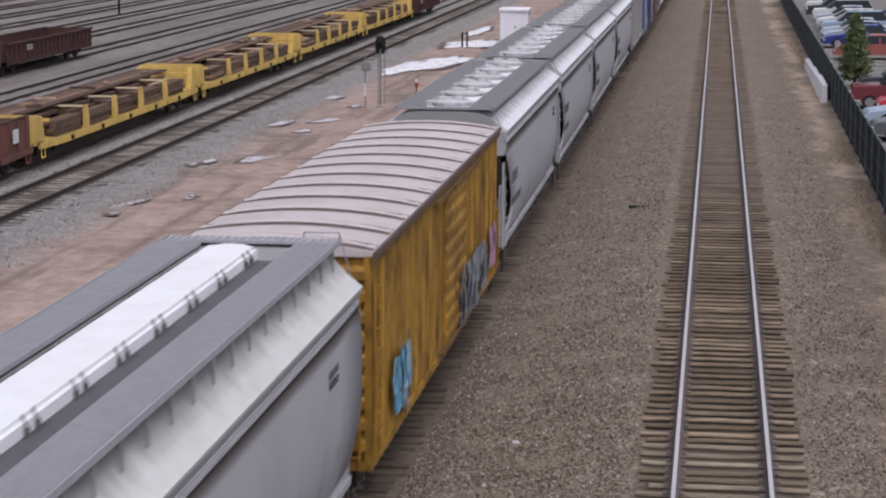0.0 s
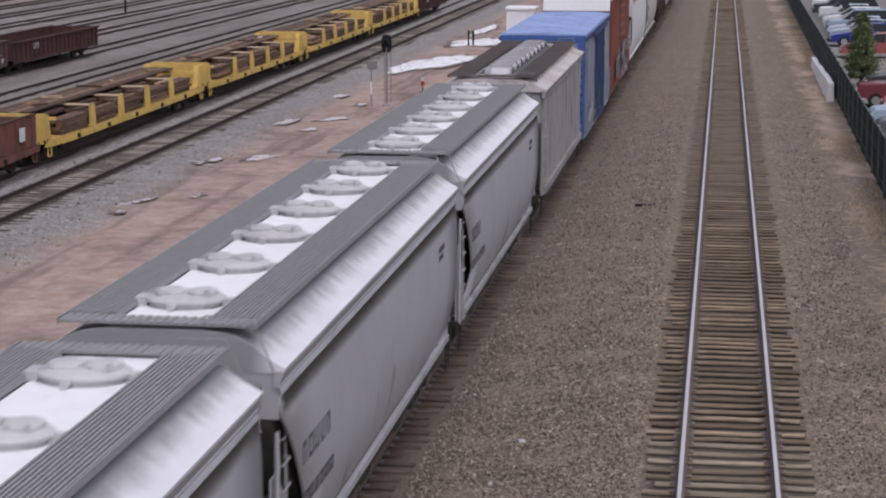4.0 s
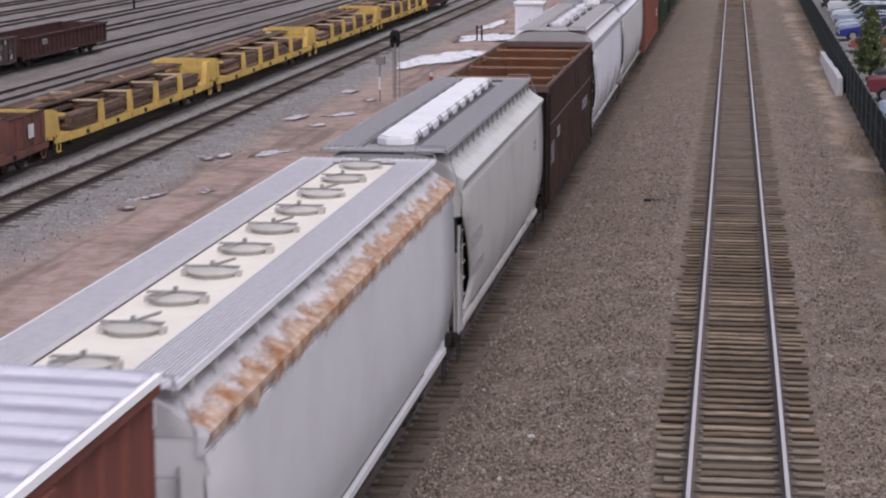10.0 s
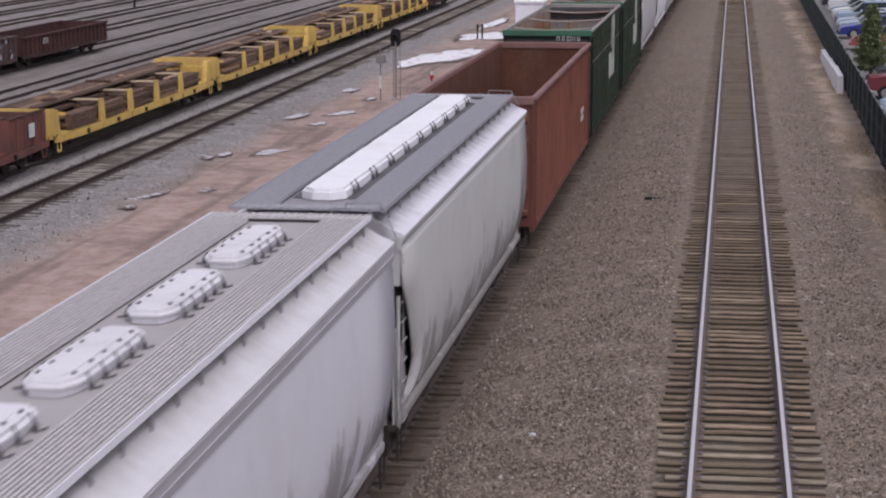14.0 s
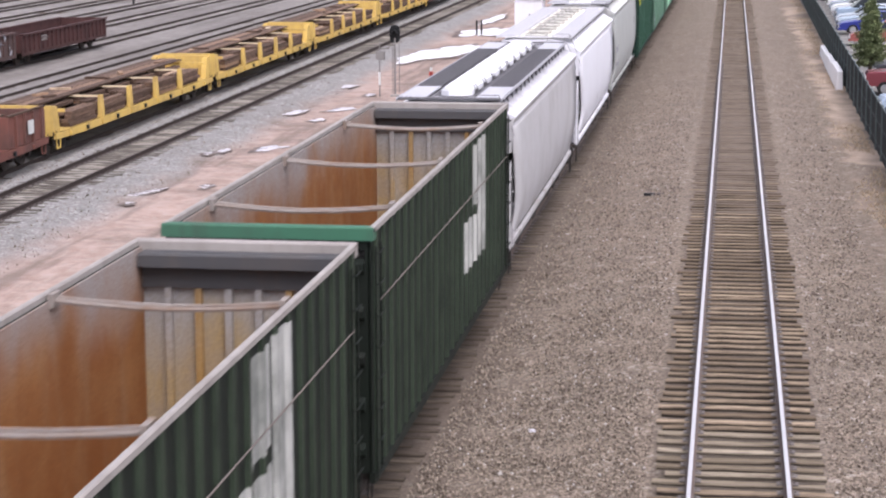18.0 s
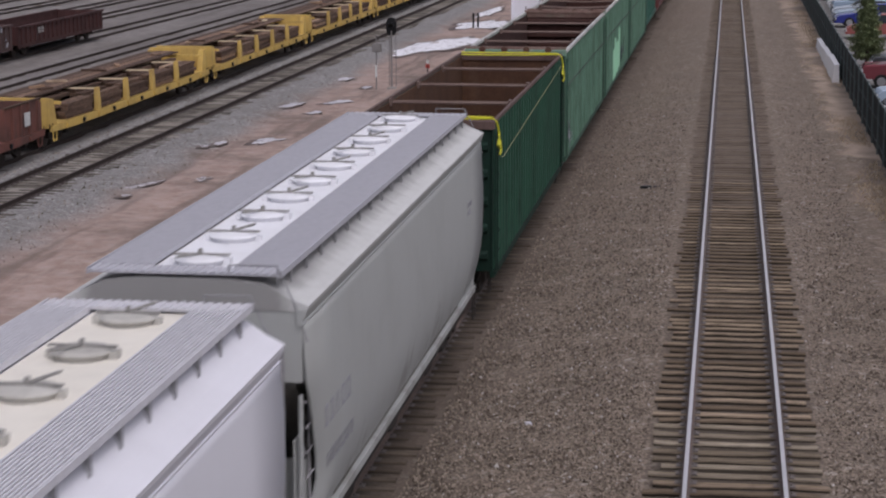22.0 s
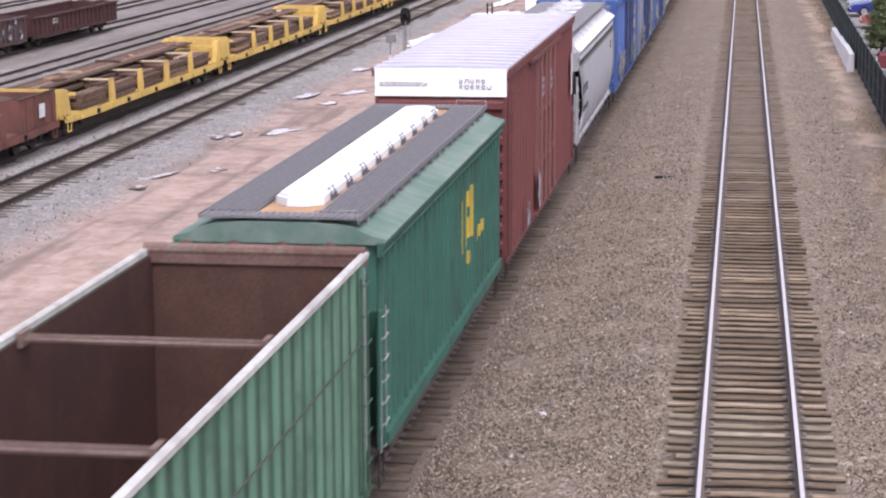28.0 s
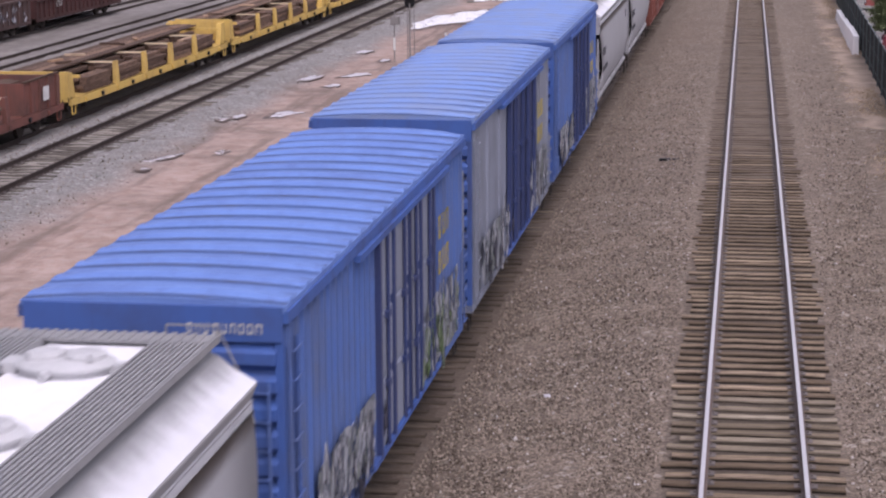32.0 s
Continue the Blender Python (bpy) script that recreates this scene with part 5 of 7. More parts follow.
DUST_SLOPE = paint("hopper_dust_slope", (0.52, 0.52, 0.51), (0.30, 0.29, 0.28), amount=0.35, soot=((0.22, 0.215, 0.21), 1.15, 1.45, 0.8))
WARM_SLOPE = paint("hopper_warm_slope", (0.55, 0.545, 0.57), (0.33, 0.30, 0.29), amount=0.35, drip=0.2, soot=((0.27, 0.25, 0.24), 1.12, 1.50, 0.7))
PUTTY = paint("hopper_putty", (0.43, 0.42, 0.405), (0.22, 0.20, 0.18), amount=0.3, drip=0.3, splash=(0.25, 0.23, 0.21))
WHITE_COVER = paint("white_cover", (0.74, 0.74, 0.77), (0.35, 0.33, 0.32), amount=0.2)
BROWN_ROOF = paint("brown_roof_walk", (0.085, 0.068, 0.064), amount=0.4)
RIB_GREY = paint("ribbed_hopper_grey", (0.275, 0.265, 0.27), (0.085, 0.07, 0.065), amount=0.55, streak=(3.0, 3.0, 0.1))
RIB_ROOF = paint("ribbed_hopper_roof", (0.50, 0.475, 0.48), (0.17, 0.115, 0.085), amount=0.75, streak=(0.4, 3.5, 0.4))
DULL_COVER = paint("dull_white_cover", (0.64, 0.63, 0.66), (0.30, 0.28, 0.28), amount=0.3)
DIRTY_COVER = paint("dirty_white_cover", (0.58, 0.57, 0.61), (0.20, 0.19, 0.19), amount=0.45)
RUST_TAN = paint("rust_tan_crown", (0.42, 0.25, 0.13), (0.20, 0.13, 0.09), amount=0.6)
OCHRE = paint("boxcar_ochre", (0.33, 0.180, 0.026), (0.070, 0.036, 0.016), amount=1.0, rust=0.3, streak=(4.5, 4.5, 0.08))
OCHRE_TRIM = paint("boxcar_ochre_trim", (0.15, 0.085, 0.025), (0.05, 0.03, 0.02), amount=0.7)
OCHRE_ROOF = paint("boxcar_pale_roof", (0.50, 0.45, 0.45), (0.27, 0.21, 0.19), amount=0.4)
OCHRE_RIB = paint("boxcar_roof_seam", (0.105, 0.078, 0.070), amount=0.4)
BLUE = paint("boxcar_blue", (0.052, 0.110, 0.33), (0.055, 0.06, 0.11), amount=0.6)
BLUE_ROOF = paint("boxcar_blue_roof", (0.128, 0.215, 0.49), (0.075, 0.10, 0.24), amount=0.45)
WORN_BLUE_ROOF = paint("boxcar_worn_blue_roof", (0.150, 0.235, 0.48), (0.20, 0.23, 0.31), amount=0.7, streak=(0.4, 2.0, 0.4))
# dark door blue: the shade of a recess put into the colour
DOOR_RECESS = paint("recess_door_blue", (0.060, 0.075, 0.125), (0.035, 0.037, 0.045), amount=0.6)
DULL_BLUE_ROOF = paint("boxcar_dull_blue_roof", (0.250, 0.330, 0.56), (0.12, 0.135, 0.19), amount=0.7)
BLUE_GREY = paint("boxcar_faded_blue", (0.205, 0.225, 0.285), (0.10, 0.10, 0.11), amount=0.45)
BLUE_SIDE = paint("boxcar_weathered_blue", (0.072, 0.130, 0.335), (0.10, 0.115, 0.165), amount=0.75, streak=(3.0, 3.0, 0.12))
PLATE_NAVY = plain("plate_navy", (0.020, 0.022, 0.045), 0.6)
BLUE_DEEP = paint("boxcar_deep_blue", (0.035, 0.051, 0.135), (0.05, 0.05, 0.08), amount=0.5)
RED_BOX = paint("boxcar_red", (0.180, 0.062, 0.048), (0.070, 0.034, 0.026), amount=0.6)
RED_BOX2 = paint("boxcar_maroon", (0.140, 0.048, 0.046), (0.075, 0.04, 0.038), amount=0.5)
END_WHITE = paint("boxcar_end_white", (0.88, 0.875, 0.90), (0.45, 0.40, 0.38), amount=0.12)
RED_POST = paint("boxcar_maroon_post", (0.20, 0.085, 0.080), amount=0.4)
WHITE_ROOF = paint("boxcar_white_roof", (0.60, 0.595, 0.66), (0.33, 0.32, 0.37), amount=0.45)
GREY_WHITE_ROOF = paint("boxcar_worn_white_roof", (0.44, 0.435, 0.48), (0.29, 0.27, 0.29), amount=0.5)
# darker copies of the roof paints, with the shade between ridges in the colour
LILAC_RIDGE_SHADE = paint("boxcar_ridge_shade_lilac", (0.36, 0.35, 0.43), amount=0.3)
BLUE_RIDGE_SHADE = paint("boxcar_ridge_shade_blue", (0.065, 0.115, 0.28), amount=0.4)
# gondola walls are the rib paint copied darker, recess shade put into the colour
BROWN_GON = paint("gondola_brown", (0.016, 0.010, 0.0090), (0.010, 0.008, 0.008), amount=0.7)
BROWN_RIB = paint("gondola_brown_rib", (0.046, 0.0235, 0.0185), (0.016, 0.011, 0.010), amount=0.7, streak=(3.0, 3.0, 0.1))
RED_GON = paint("gondola_oxide_red", (0.150, 0.058, 0.044), (0.085, 0.045, 0.035), amount=0.5)
RED_GON_RIB = paint("gondola_oxide_rib", (0.185, 0.066, 0.045), (0.085, 0.040, 0.030), amount=0.8, streak=(3.0, 3.0, 0.1))
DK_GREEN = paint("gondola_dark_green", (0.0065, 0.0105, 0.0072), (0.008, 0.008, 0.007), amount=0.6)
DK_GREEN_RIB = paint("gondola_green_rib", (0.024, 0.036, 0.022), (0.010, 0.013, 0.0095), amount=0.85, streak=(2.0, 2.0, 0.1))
MID_GREEN = paint("gondola_green", (0.006, 0.024, 0.016), (0.009, 0.015, 0.012), amount=0.6)
MID_GREEN_RIB = paint("gondola_mid_green_rib", (0.020, 0.068, 0.042), (0.014, 0.024, 0.019), amount=0.75, streak=(3.0, 3.0, 0.1))
PALE_GREEN = paint("gondola_faded_green", (0.046, 0.100, 0.070), (0.036, 0.054, 0.041), amount=0.75)
PALE_GREEN_RIB = paint("gondola_faded_rib", (0.105, 0.205, 0.143), (0.046, 0.072, 0.053), amount=0.8, streak=(2.6, 2.6, 0.12))
LIP_MID_GREEN = paint("gondola_lip_mid_green", (0.045, 0.135, 0.085), (0.05, 0.07, 0.055), amount=0.6)
LIP_GREEN = paint("gondola_lip_green", (0.150, 0.270, 0.200), (0.20, 0.17, 0.15), amount=0.9)
MINT = paint("mint_patch", (0.30, 0.56, 0.38), amount=0.15)
HOP_GREEN = paint("hopper_green", (0.034, 0.115, 0.085), (0.035, 0.055, 0.045), amount=0.65)
HOP_GREEN_ROOF = paint("hopper_green_roof", (0.085, 0.150, 0.120), (0.25, 0.28, 0.26), amount=0.75, streak=(0.5, 2.6, 0.5))
BRACE_GREY = paint("brace_grey", (0.24, 0.215, 0.20), (0.17, 0.10, 0.06), amount=0.7)
RIM_GREY = paint("worn_steel_rim", (0.165, 0.140, 0.128), (0.06, 0.045, 0.04), amount=0.6)
RIM_BARE = paint("bare_steel_rim", (0.30, 0.275, 0.26), (0.12, 0.10, 0.09), amount=0.5)
RIM_BROWN = paint("rusty_brown_rim", (0.125, 0.082, 0.072), (0.06, 0.038, 0.032), amount=0.6)
RED_RIM = paint("oxide_red_rim", (0.215, 0.120, 0.112), (0.11, 0.065, 0.055), amount=0.5)
RUST_TUBE = rusty("rusty_brace", (0.20, 0.105, 0.062), (0.26, 0.150, 0.10), (0.30, 0.20, 0.15), 0.4)
STAKE_RUST = rusty("rusty_clamp", (0.075, 0.040, 0.032), (0.12, 0.062, 0.046))
RIM_PALE = paint("pale_rim", (0.46, 0.46, 0.44), (0.13, 0.10, 0.085), amount=0.6)
RUST_IN = rusty("rust_lining_orange", (0.125, 0.050, 0.024), (0.190, 0.086, 0.038), (0.13, 0.075, 0.05), 0.45)
GREY_LINING = rusty("grey_lining", (0.225, 0.085, 0.024), (0.285, 0.135, 0.050), (0.30, 0.20, 0.12), 0.4, upper=((0.30, 0.285, 0.28), 3.5, 4.9))
RUST_IN_DARK = rusty("rust_lining_dark", (0.046, 0.022, 0.019), (0.072, 0.032, 0.025), (0.075, 0.046, 0.036))
RUST_IN_MID = rusty("rust_lining_mid", (0.078, 0.039, 0.025), (0.125, 0.064, 0.036), (0.11, 0.070, 0.050))
RUST_IN_BROWN = rusty("rust_lining_brown", (0.070, 0.038, 0.030), (0.105, 0.056, 0.042), (0.11, 0.072, 0.055))
TUBE_ROSE = rusty("rose_rust_tube", (0.125, 0.072, 0.060), (0.21, 0.145, 0.120), (0.17, 0.19, 0.145), 0.5)
BRACE_BROWN = rusty("brown_brace", (0.145, 0.098, 0.084), (0.20, 0.145, 0.125), (0.22, 0.17, 0.15), 0.4)
RUST_IN_RED = rusty("rust_lining_red", (0.100, 0.038, 0.025), (0.150, 0.066, 0.043), (0.15, 0.086, 0.06))
END_LINING = rusty("end_lining", (0.30, 0.235, 0.16), (0.36, 0.25, 0.10), (0.34, 0.31, 0.27), 0.7, upper=((0.30, 0.295, 0.30), 2.7, 3.8))
BEAM_GREY = paint("beam_grey", (0.060, 0.060, 0.064), amount=0.5)
RUST_YELLOW = rusty("rust_yellow", (0.30, 0.18, 0.06), (0.36, 0.26, 0.14))
STRAP_WORN = plain("worn_cord", (0.26, 0.27, 0.15), 0.8)
STRAP = plain("yellow_strap", (0.62, 0.60, 0.04), 0.5)
SPRAY_WHITE = spray("spray_pale", (0.40, 0.40, 0.43), (0.20, 0.21, 0.24), (0.05, 0.05, 0.07), 0.55)
SPRAY_HAZE = spray("spray_haze", (0.30, 0.31, 0.34), (0.07, 0.08, 0.11), (0.16, 0.18, 0.16), 0.62, 2.2)
SPRAY_BLUE = spray("spray_light_blue", (0.10, 0.34, 0.52), (0.22, 0.42, 0.52), (0.05, 0.16, 0.30), 0.8)
SPRAY_PINK = spray("spray_pink", (0.40, 0.17, 0.30), (0.42, 0.30, 0.36), (0.16, 0.08, 0.12), 0.7)
SPRAY_DARK = spray("spray_dark", (0.030, 0.030, 0.045), (0.08, 0.08, 0.11), (0.015, 0.015, 0.02), 0.5)
SPRAY_GREEN = spray("spray_green", (0.10, 0.16, 0.06), (0.05, 0.07, 0.05), (0.22, 0.25, 0.18), 0.6)

CARS = []


def place(car, front):
    CARS.append((car, front))
    return car


def grey_hopper(front, L=15.7, seed=0):
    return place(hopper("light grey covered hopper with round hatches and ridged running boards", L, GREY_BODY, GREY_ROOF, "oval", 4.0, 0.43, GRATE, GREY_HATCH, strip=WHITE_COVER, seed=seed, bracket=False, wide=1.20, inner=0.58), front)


def build_train():
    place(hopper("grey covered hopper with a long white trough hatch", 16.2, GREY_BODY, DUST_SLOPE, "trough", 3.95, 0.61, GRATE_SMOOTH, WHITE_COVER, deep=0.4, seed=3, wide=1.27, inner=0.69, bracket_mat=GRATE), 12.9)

    c = place(box_car("ochre-yellow box car with pale ribbed roof and sprayed paint", 17.4, OCHRE, OCHRE_ROOF, 4.22, 1.50, 0.13, 20, (("slide", 0.56, 3.0),), 12, trim=OCHRE_TRIM, seed=1, rib_w=0.08, seam=OCHRE_RIB, eave=OCHRE_RIB, rib_half=0.09, seam_w=0.19, rib_tall=0.028), 30.1)
    blob(c, 1.60, 2.7, 1.75, 2.0, 1.05, SPRAY_BLUE, 4, "spray_paint", "light blue sprayed paint on the side")
    strokes(c, 1.61, 1.7, 1.15, 2.4, 1.1, 4, SPRAY_WHITE, 9, "pale spray-paint strokes")
    blob(c, 1.605, 12.4, 1.6, 5.4, 1.25, SPRAY_HAZE, 5, "spray_paint", "grey and black sprayed paint")
    strokes(c, 1.61, 9.6, 1.0, 4.6, 1.1, 6, SPRAY_DARK, 6, "dark spray-paint strokes")
    blob(c, 1.60, 15.9, 1.75, 1.5, 1.0, SPRAY_PINK, 8, "spray_paint", "pink sprayed paint on the side")

    for k in range(4):
        grey_hopper(49.4 + 16.85 * k, 15.7, 10 * k)

    c = place(hopper("weathered grey ribbed hopper with dark brown roof walks", 14.9, RIB_GREY, RIB_ROOF, "trough", 4.13, 0.30, BROWN_ROOF, DIRTY_COVER, ribs=34, seed=60, marks=0, wide=1.24, inner=0.64, battens=22, bracket_mat=RIB_ROOF), 118.0)

    c = place(box_car("blue insulated box car with faded side and plug doors", 14.7, BLUE_GREY, DULL_BLUE_ROOF, 4.56, 1.50, 0.03, 4, (("plug", 0.466, 2.0), ("plug", 0.609, 2.0)), 34, rib_half=0.10, rib_tall=0.04, seam_w=0.06, end=BLUE, door_mat=DOOR_RECESS, trim=BLUE_DEEP, posts=BLUE_DEEP, seam=BLUE_RIDGE_SHADE, white_end=0.45, end_cap=BLUE, seed=2), 134.2)
    strokes(c, 1.62, 0.8, 1.1, 4.5, 1.2, 5, SPRAY_WHITE, 21, "pale spray-paint strokes")
    strokes(c, 1.62, 5.2, 1.2, 2.2, 1.5, 3, SPRAY_GREEN, 22, "dark green spray-paint strokes")
    for z, y, w, t in ((3.62, 10.5, 2.0, 6), (3.02, 11.35, 1.1, 4), (2.42, 10.8, 1.9, 7), (3.15, 13.2, 0.5, 2), (2.35, 13.3, 0.5, 2)):
        bars(c, 1.51, y, z, w, 0.62, 1, t, MARK_PALE_YELLOW, "side", t, "lettering_mark")
    bars(c, 0.2, -0.04, 4.2, 1.1, 0.2, 1, 9, MARK_WHITE, "end", 4)

    c = place(box_car("red-brown hi-cube box car with white roof and sprayed paint", 16.8, RED_BOX, WHITE_ROOF, 5.12, 1.44, 0.02, 26, (("slide", 0.595, 4.1),), 17, rib_half=0.17, rib_tall=0.03, seam_w=0.14, eave=END_WHITE, end=RED_BOX, white_end=0.48, end_cap=END_WHITE, seam=LILAC_RIDGE_SHADE, seed=3, rib_w=0.10, end_ribs=8), 150.4)
    blob(c, 1.60, 11.2, 1.95, 6.4, 1.7, SPRAY_WHITE, 34, "spray_paint", "hazy grey sprayed area")
    blob(c, 1.60, 4.6, 1.75, 2.8, 1.3, SPRAY_HAZE, 35, "spray_paint", "hazy grey sprayed area")
    strokes(c, 1.61, 3.4, 1.2, 2.6, 1.7, 3, SPRAY_WHITE, 31, "pale spray-paint strokes")
    strokes(c, 1.61, 7.5, 1.1, 5.0, 1.7, 5, SPRAY_DARK, 32, "dark spray-paint strokes")
    strokes(c, 1.62, 7.2, 1.1, 6.5, 1.9, 6, SPRAY_WHITE, 33, "pale spray-paint strokes")
    part("number_plate", Shape().box(0.30, 1.44, -0.075, -0.06, 4.36, 4.60), PLATE_NAVY, c, "dark plate with white marks")
    bars(c, 0.38, -0.082, 4.40, 1.0, 0.16, 1, 9, MARK_WHITE, "end", 5)

    c = place(hopper("white covered hopper with rust along the eave and cream crown", 18.0, WHITE_RUST, WHITE_SLOPE, "small", 4.20, 0.38, GRATE_PALE, OLIVE_HATCH, strip=CREAM, seed=90, deep=0.5, marks=0, edge=WHITE_COVER, bracket_mat=GRATE_WARM), 168.7)
    sheet = Shape()
    prof = [(1.30, 4.395), (1.366, 4.322), (1.545, 4.238), (1.592, 4.205), (1.592, 4.10), (1.585, 3.98), (1.590, 3.72)]
    m, n = len(prof), 40
    sheet.add([(x, 0.06 + 17.88 * k / n, z) for k in range(n + 1) for x, z in prof], [(k * m + j, k * m + j + 1, (k + 1) * m + j + 1, (k + 1) * m + j) for k in range(n) for j in range(m - 1)])
    part("rust_stain", sheet, RUST_EDGE, c, "ragged orange rust along the eave")

    place(hopper("light grey covered hopper with a white trough hatch", 16.0, PUTTY, DUST_SLOPE, "trough", 4.08, 0.48, GRATE_LIGHT, WHITE_COVER, deep=0.9, seed=100, marks=2), 188.0)

    c = place(gondola("dark brown high-sided gondola, empty and rusty inside", 16.9, BROWN_GON, RUST_IN, RIM_BROWN, 4.28, 1.52, 30, (3.1, 6.5, 10.0, 13.5), seed=5, rib_mat=BROWN_RIB, cable=RIM_GREY, brace=RUST_TUBE, chord=0.05), 205.5)
    bars(c, 1.58, 1.0, 2.0, 1.6, 0.9, 1, 3, MARK_FAINT, "side", 41)
    bars(c, 1.58, 2.9, 2.55, 0.9, 0.45, 1, 3, MARK_FAINT, "side", 43)
    bars(c, 1.58, 12.4, 2.35, 2.2, 0.5, 1, 4, MARK_FAINT, "side", 42)

    place(hopper("white covered hopper with four large rectangular hatches", 17.4, LILAC_WHITE, WARM_SLOPE, "big", 4.24, 0.34, GRATE_WARM, DULL_COVER, deep=0.9, seed=120, marks=0, inner=0.57, edge=BRIGHT_WHITE, bracket_mat=GRATE, eave_mat=EAVE_SHADE_GREY), 223.5)
    place(hopper("pale grey covered hopper with a white trough hatch", 18.8, PUTTY_PALE, LILAC_SLOPE, "trough", 4.19, 0.32, GRATE_SMOOTH, WHITE_COVER, deep=0.8, seed=130, marks=0), 241.8)

    c = place(gondola("oxide-red high-sided gondola, empty", 19.3, RED_GON, RUST_IN_RED, RED_RIM, 4.32, 1.52, 30, (), seed=14, cable=None, rib_mat=RED_GON_RIB, chord=0.12), 262.4)
    bars(c, 1.58, 15.6, 2.0, 1.6, 0.5, 2, 5, MARK_WHITE, "side", 44)

    for k, fr in enumerate((282.8, 301.6)):
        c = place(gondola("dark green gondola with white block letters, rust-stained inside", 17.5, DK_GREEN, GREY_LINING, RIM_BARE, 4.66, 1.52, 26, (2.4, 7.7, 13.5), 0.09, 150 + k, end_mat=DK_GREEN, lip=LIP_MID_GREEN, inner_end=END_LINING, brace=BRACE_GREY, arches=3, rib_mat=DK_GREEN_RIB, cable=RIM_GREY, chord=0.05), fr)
        ribs = even(0.3, 17.2, 26)
        for y0, y1, z0, z1 in ((10.15, 11.1, 2.1, 3.1), (11.15, 12.25, 3.25, 4.45), (11.25, 12.3, 2.1, 3.05), (12.35, 13.4, 2.1, 4.5)):
            ribbed_paint(c, y0, y1, z0, z1, 1.52, ribs, (0.10, 0.065, 0.05), MARK_WORN, label="large worn white block lettering")
        bars(c, 0.35, -0.06, 4.33, 0.9, 0.22, 1, 5, MARK_WHITE, "end", 46 + k)

    place(hopper("white covered hopper with dark roof walks and a white trough hatch", 18.4, DUSTY_WHITE, LILAC_SLOPE, "trough", 4.22, 0.33, GRATE_DARK, WHITE_COVER, deep=0.35, seed=170, marks=0, board_y=(3.2, 3.0), walk_end=GRATE_MID, end_mat=GRATE_DARK, bracket_mat=GRATE_DARK), 320.4)
    place(hopper("bright white covered hopper with a row of small hatches", 17.2, BRIGHT_WHITE, BRIGHT_WHITE, "small", 4.17, 0.40, GRATE_PALE, OLIVE_HATCH, strip=CREAM, deep=0.6, seed=180, marks=0), 340.6)
    place(hopper("grey covered hopper with a row of small hatches", 17.9, PUTTY_COOL, DUST_SLOPE, "small", 4.34, 0.32, GRATE_MID, WHITE_COVER, strip=WHITE_COVER, deep=0.5, seed=190, marks=2, inner=0.55), 359.1)

    c = place(gondola("green gondola with yellow strap ends, empty and rusty inside", 17.6, MID_GREEN, RUST_IN_MID, RIM_BROWN, 4.32, 1.52, 30, (4.3, 8.6, 13.2), seed=20, cable=None, rib_mat=MID_GREEN_RIB, chord=0.04, brace=BRACE_BROWN), 379.1)
    for yy in (0.10, 16.95):
        for dz in (0.0, 0.07):
            part("strap", Shape().pipe([(-1.4, yy, 4.36 + dz), (-0.5, yy + 0.15, 4.34 + dz), (0.5, yy + 0.10, 4.35 + dz), (1.50, yy - 0.05, 4.39 + dz * 0.3)], 0.022, 5), STRAP, c, "yellow strap tied across the end")
        loop = [(1.50, yy, 4.40), (1.60, yy + 0.12, 4.28), (1.63, yy + 0.24, 4.02), (1.62, yy + 0.10, 3.80), (1.64, yy + 0.30, 3.70), (1.63, yy + 0.42, 3.86), (1.64, yy + 0.55, 3.66), (1.63, yy + 0.35, 3.55)]
        part("strap", Shape().pipe(loop, 0.026, 5), STRAP, c, "loose knotted end of a yellow strap")
    part("strap", Shape().pipe([(1.60, 0.9, 3.45), (1.60, 1.4, 3.38), (1.60, 16.9, 4.05)], 0.010, 4), STRAP_WORN, c, "thin cord stretched along the side")

    for k, (fr, L) in enumerate(((398.2, 18.2), (417.3, 18.2), (436.3, 18.4))):
        c = place(gondola("faded green gondola, empty, with " + ("mint-green repaired panel and pale rim" if k == 1 else "pale top rim"), L, PALE_GREEN, RUST_IN_DARK, RIM_PALE, 4.32, 1.52, 32, (4.2, 8.6, 13.0), 0.05 if k == 1 else 0.0, 210 + k, end_ribs=6 if k == 0 else 0, lip=LIP_GREEN, inner_end=RUST_IN_BROWN if k == 2 else None, cable=BEAM_GREY, rib_mat=PALE_GREEN_RIB, stakes=TUBE_ROSE, brace=BRACE_BROWN), fr)
        if k == 1:
            ribs = even(0.3, 17.9, 32)
            for y0, y1, z0, z1 in ((5.6, 6.9, 1.05, 2.35), (6.9, 8.1, 1.05, 2.75), (8.1, 9.4, 1.15, 2.5), (9.4, 10.9, 1.25, 3.0)):
                ribbed_paint(c, y0, y1 - 0.003, z0, z1, 1.52, ribs, (0.10, 0.065, 0.05), MINT, "repaired_panel", "mint-green repainted panel")
            strokes(c, 1.58, 11.0, 1.3, 3.5, 1.3, 4, SPRAY_DARK, 71, "dark spray-paint strokes")
        if k == 0:
            strokes(c, 1.58, 1.0, 1.2, 1.4, 1.6, 2, SPRAY_WHITE, 72, "pale worn marks")

    c = place(hopper("green ribbed hopper with a white trough hatch and yellow lettering", 14.7, HOP_GREEN, HOP_GREEN_ROOF, "trough", 4.24, 0.25, GRATE_WORN, WHITE_COVER, ribs=28, seed=240, marks=0, strip=RUST_TAN, wide=1.19, inner=0.50), 456.1)
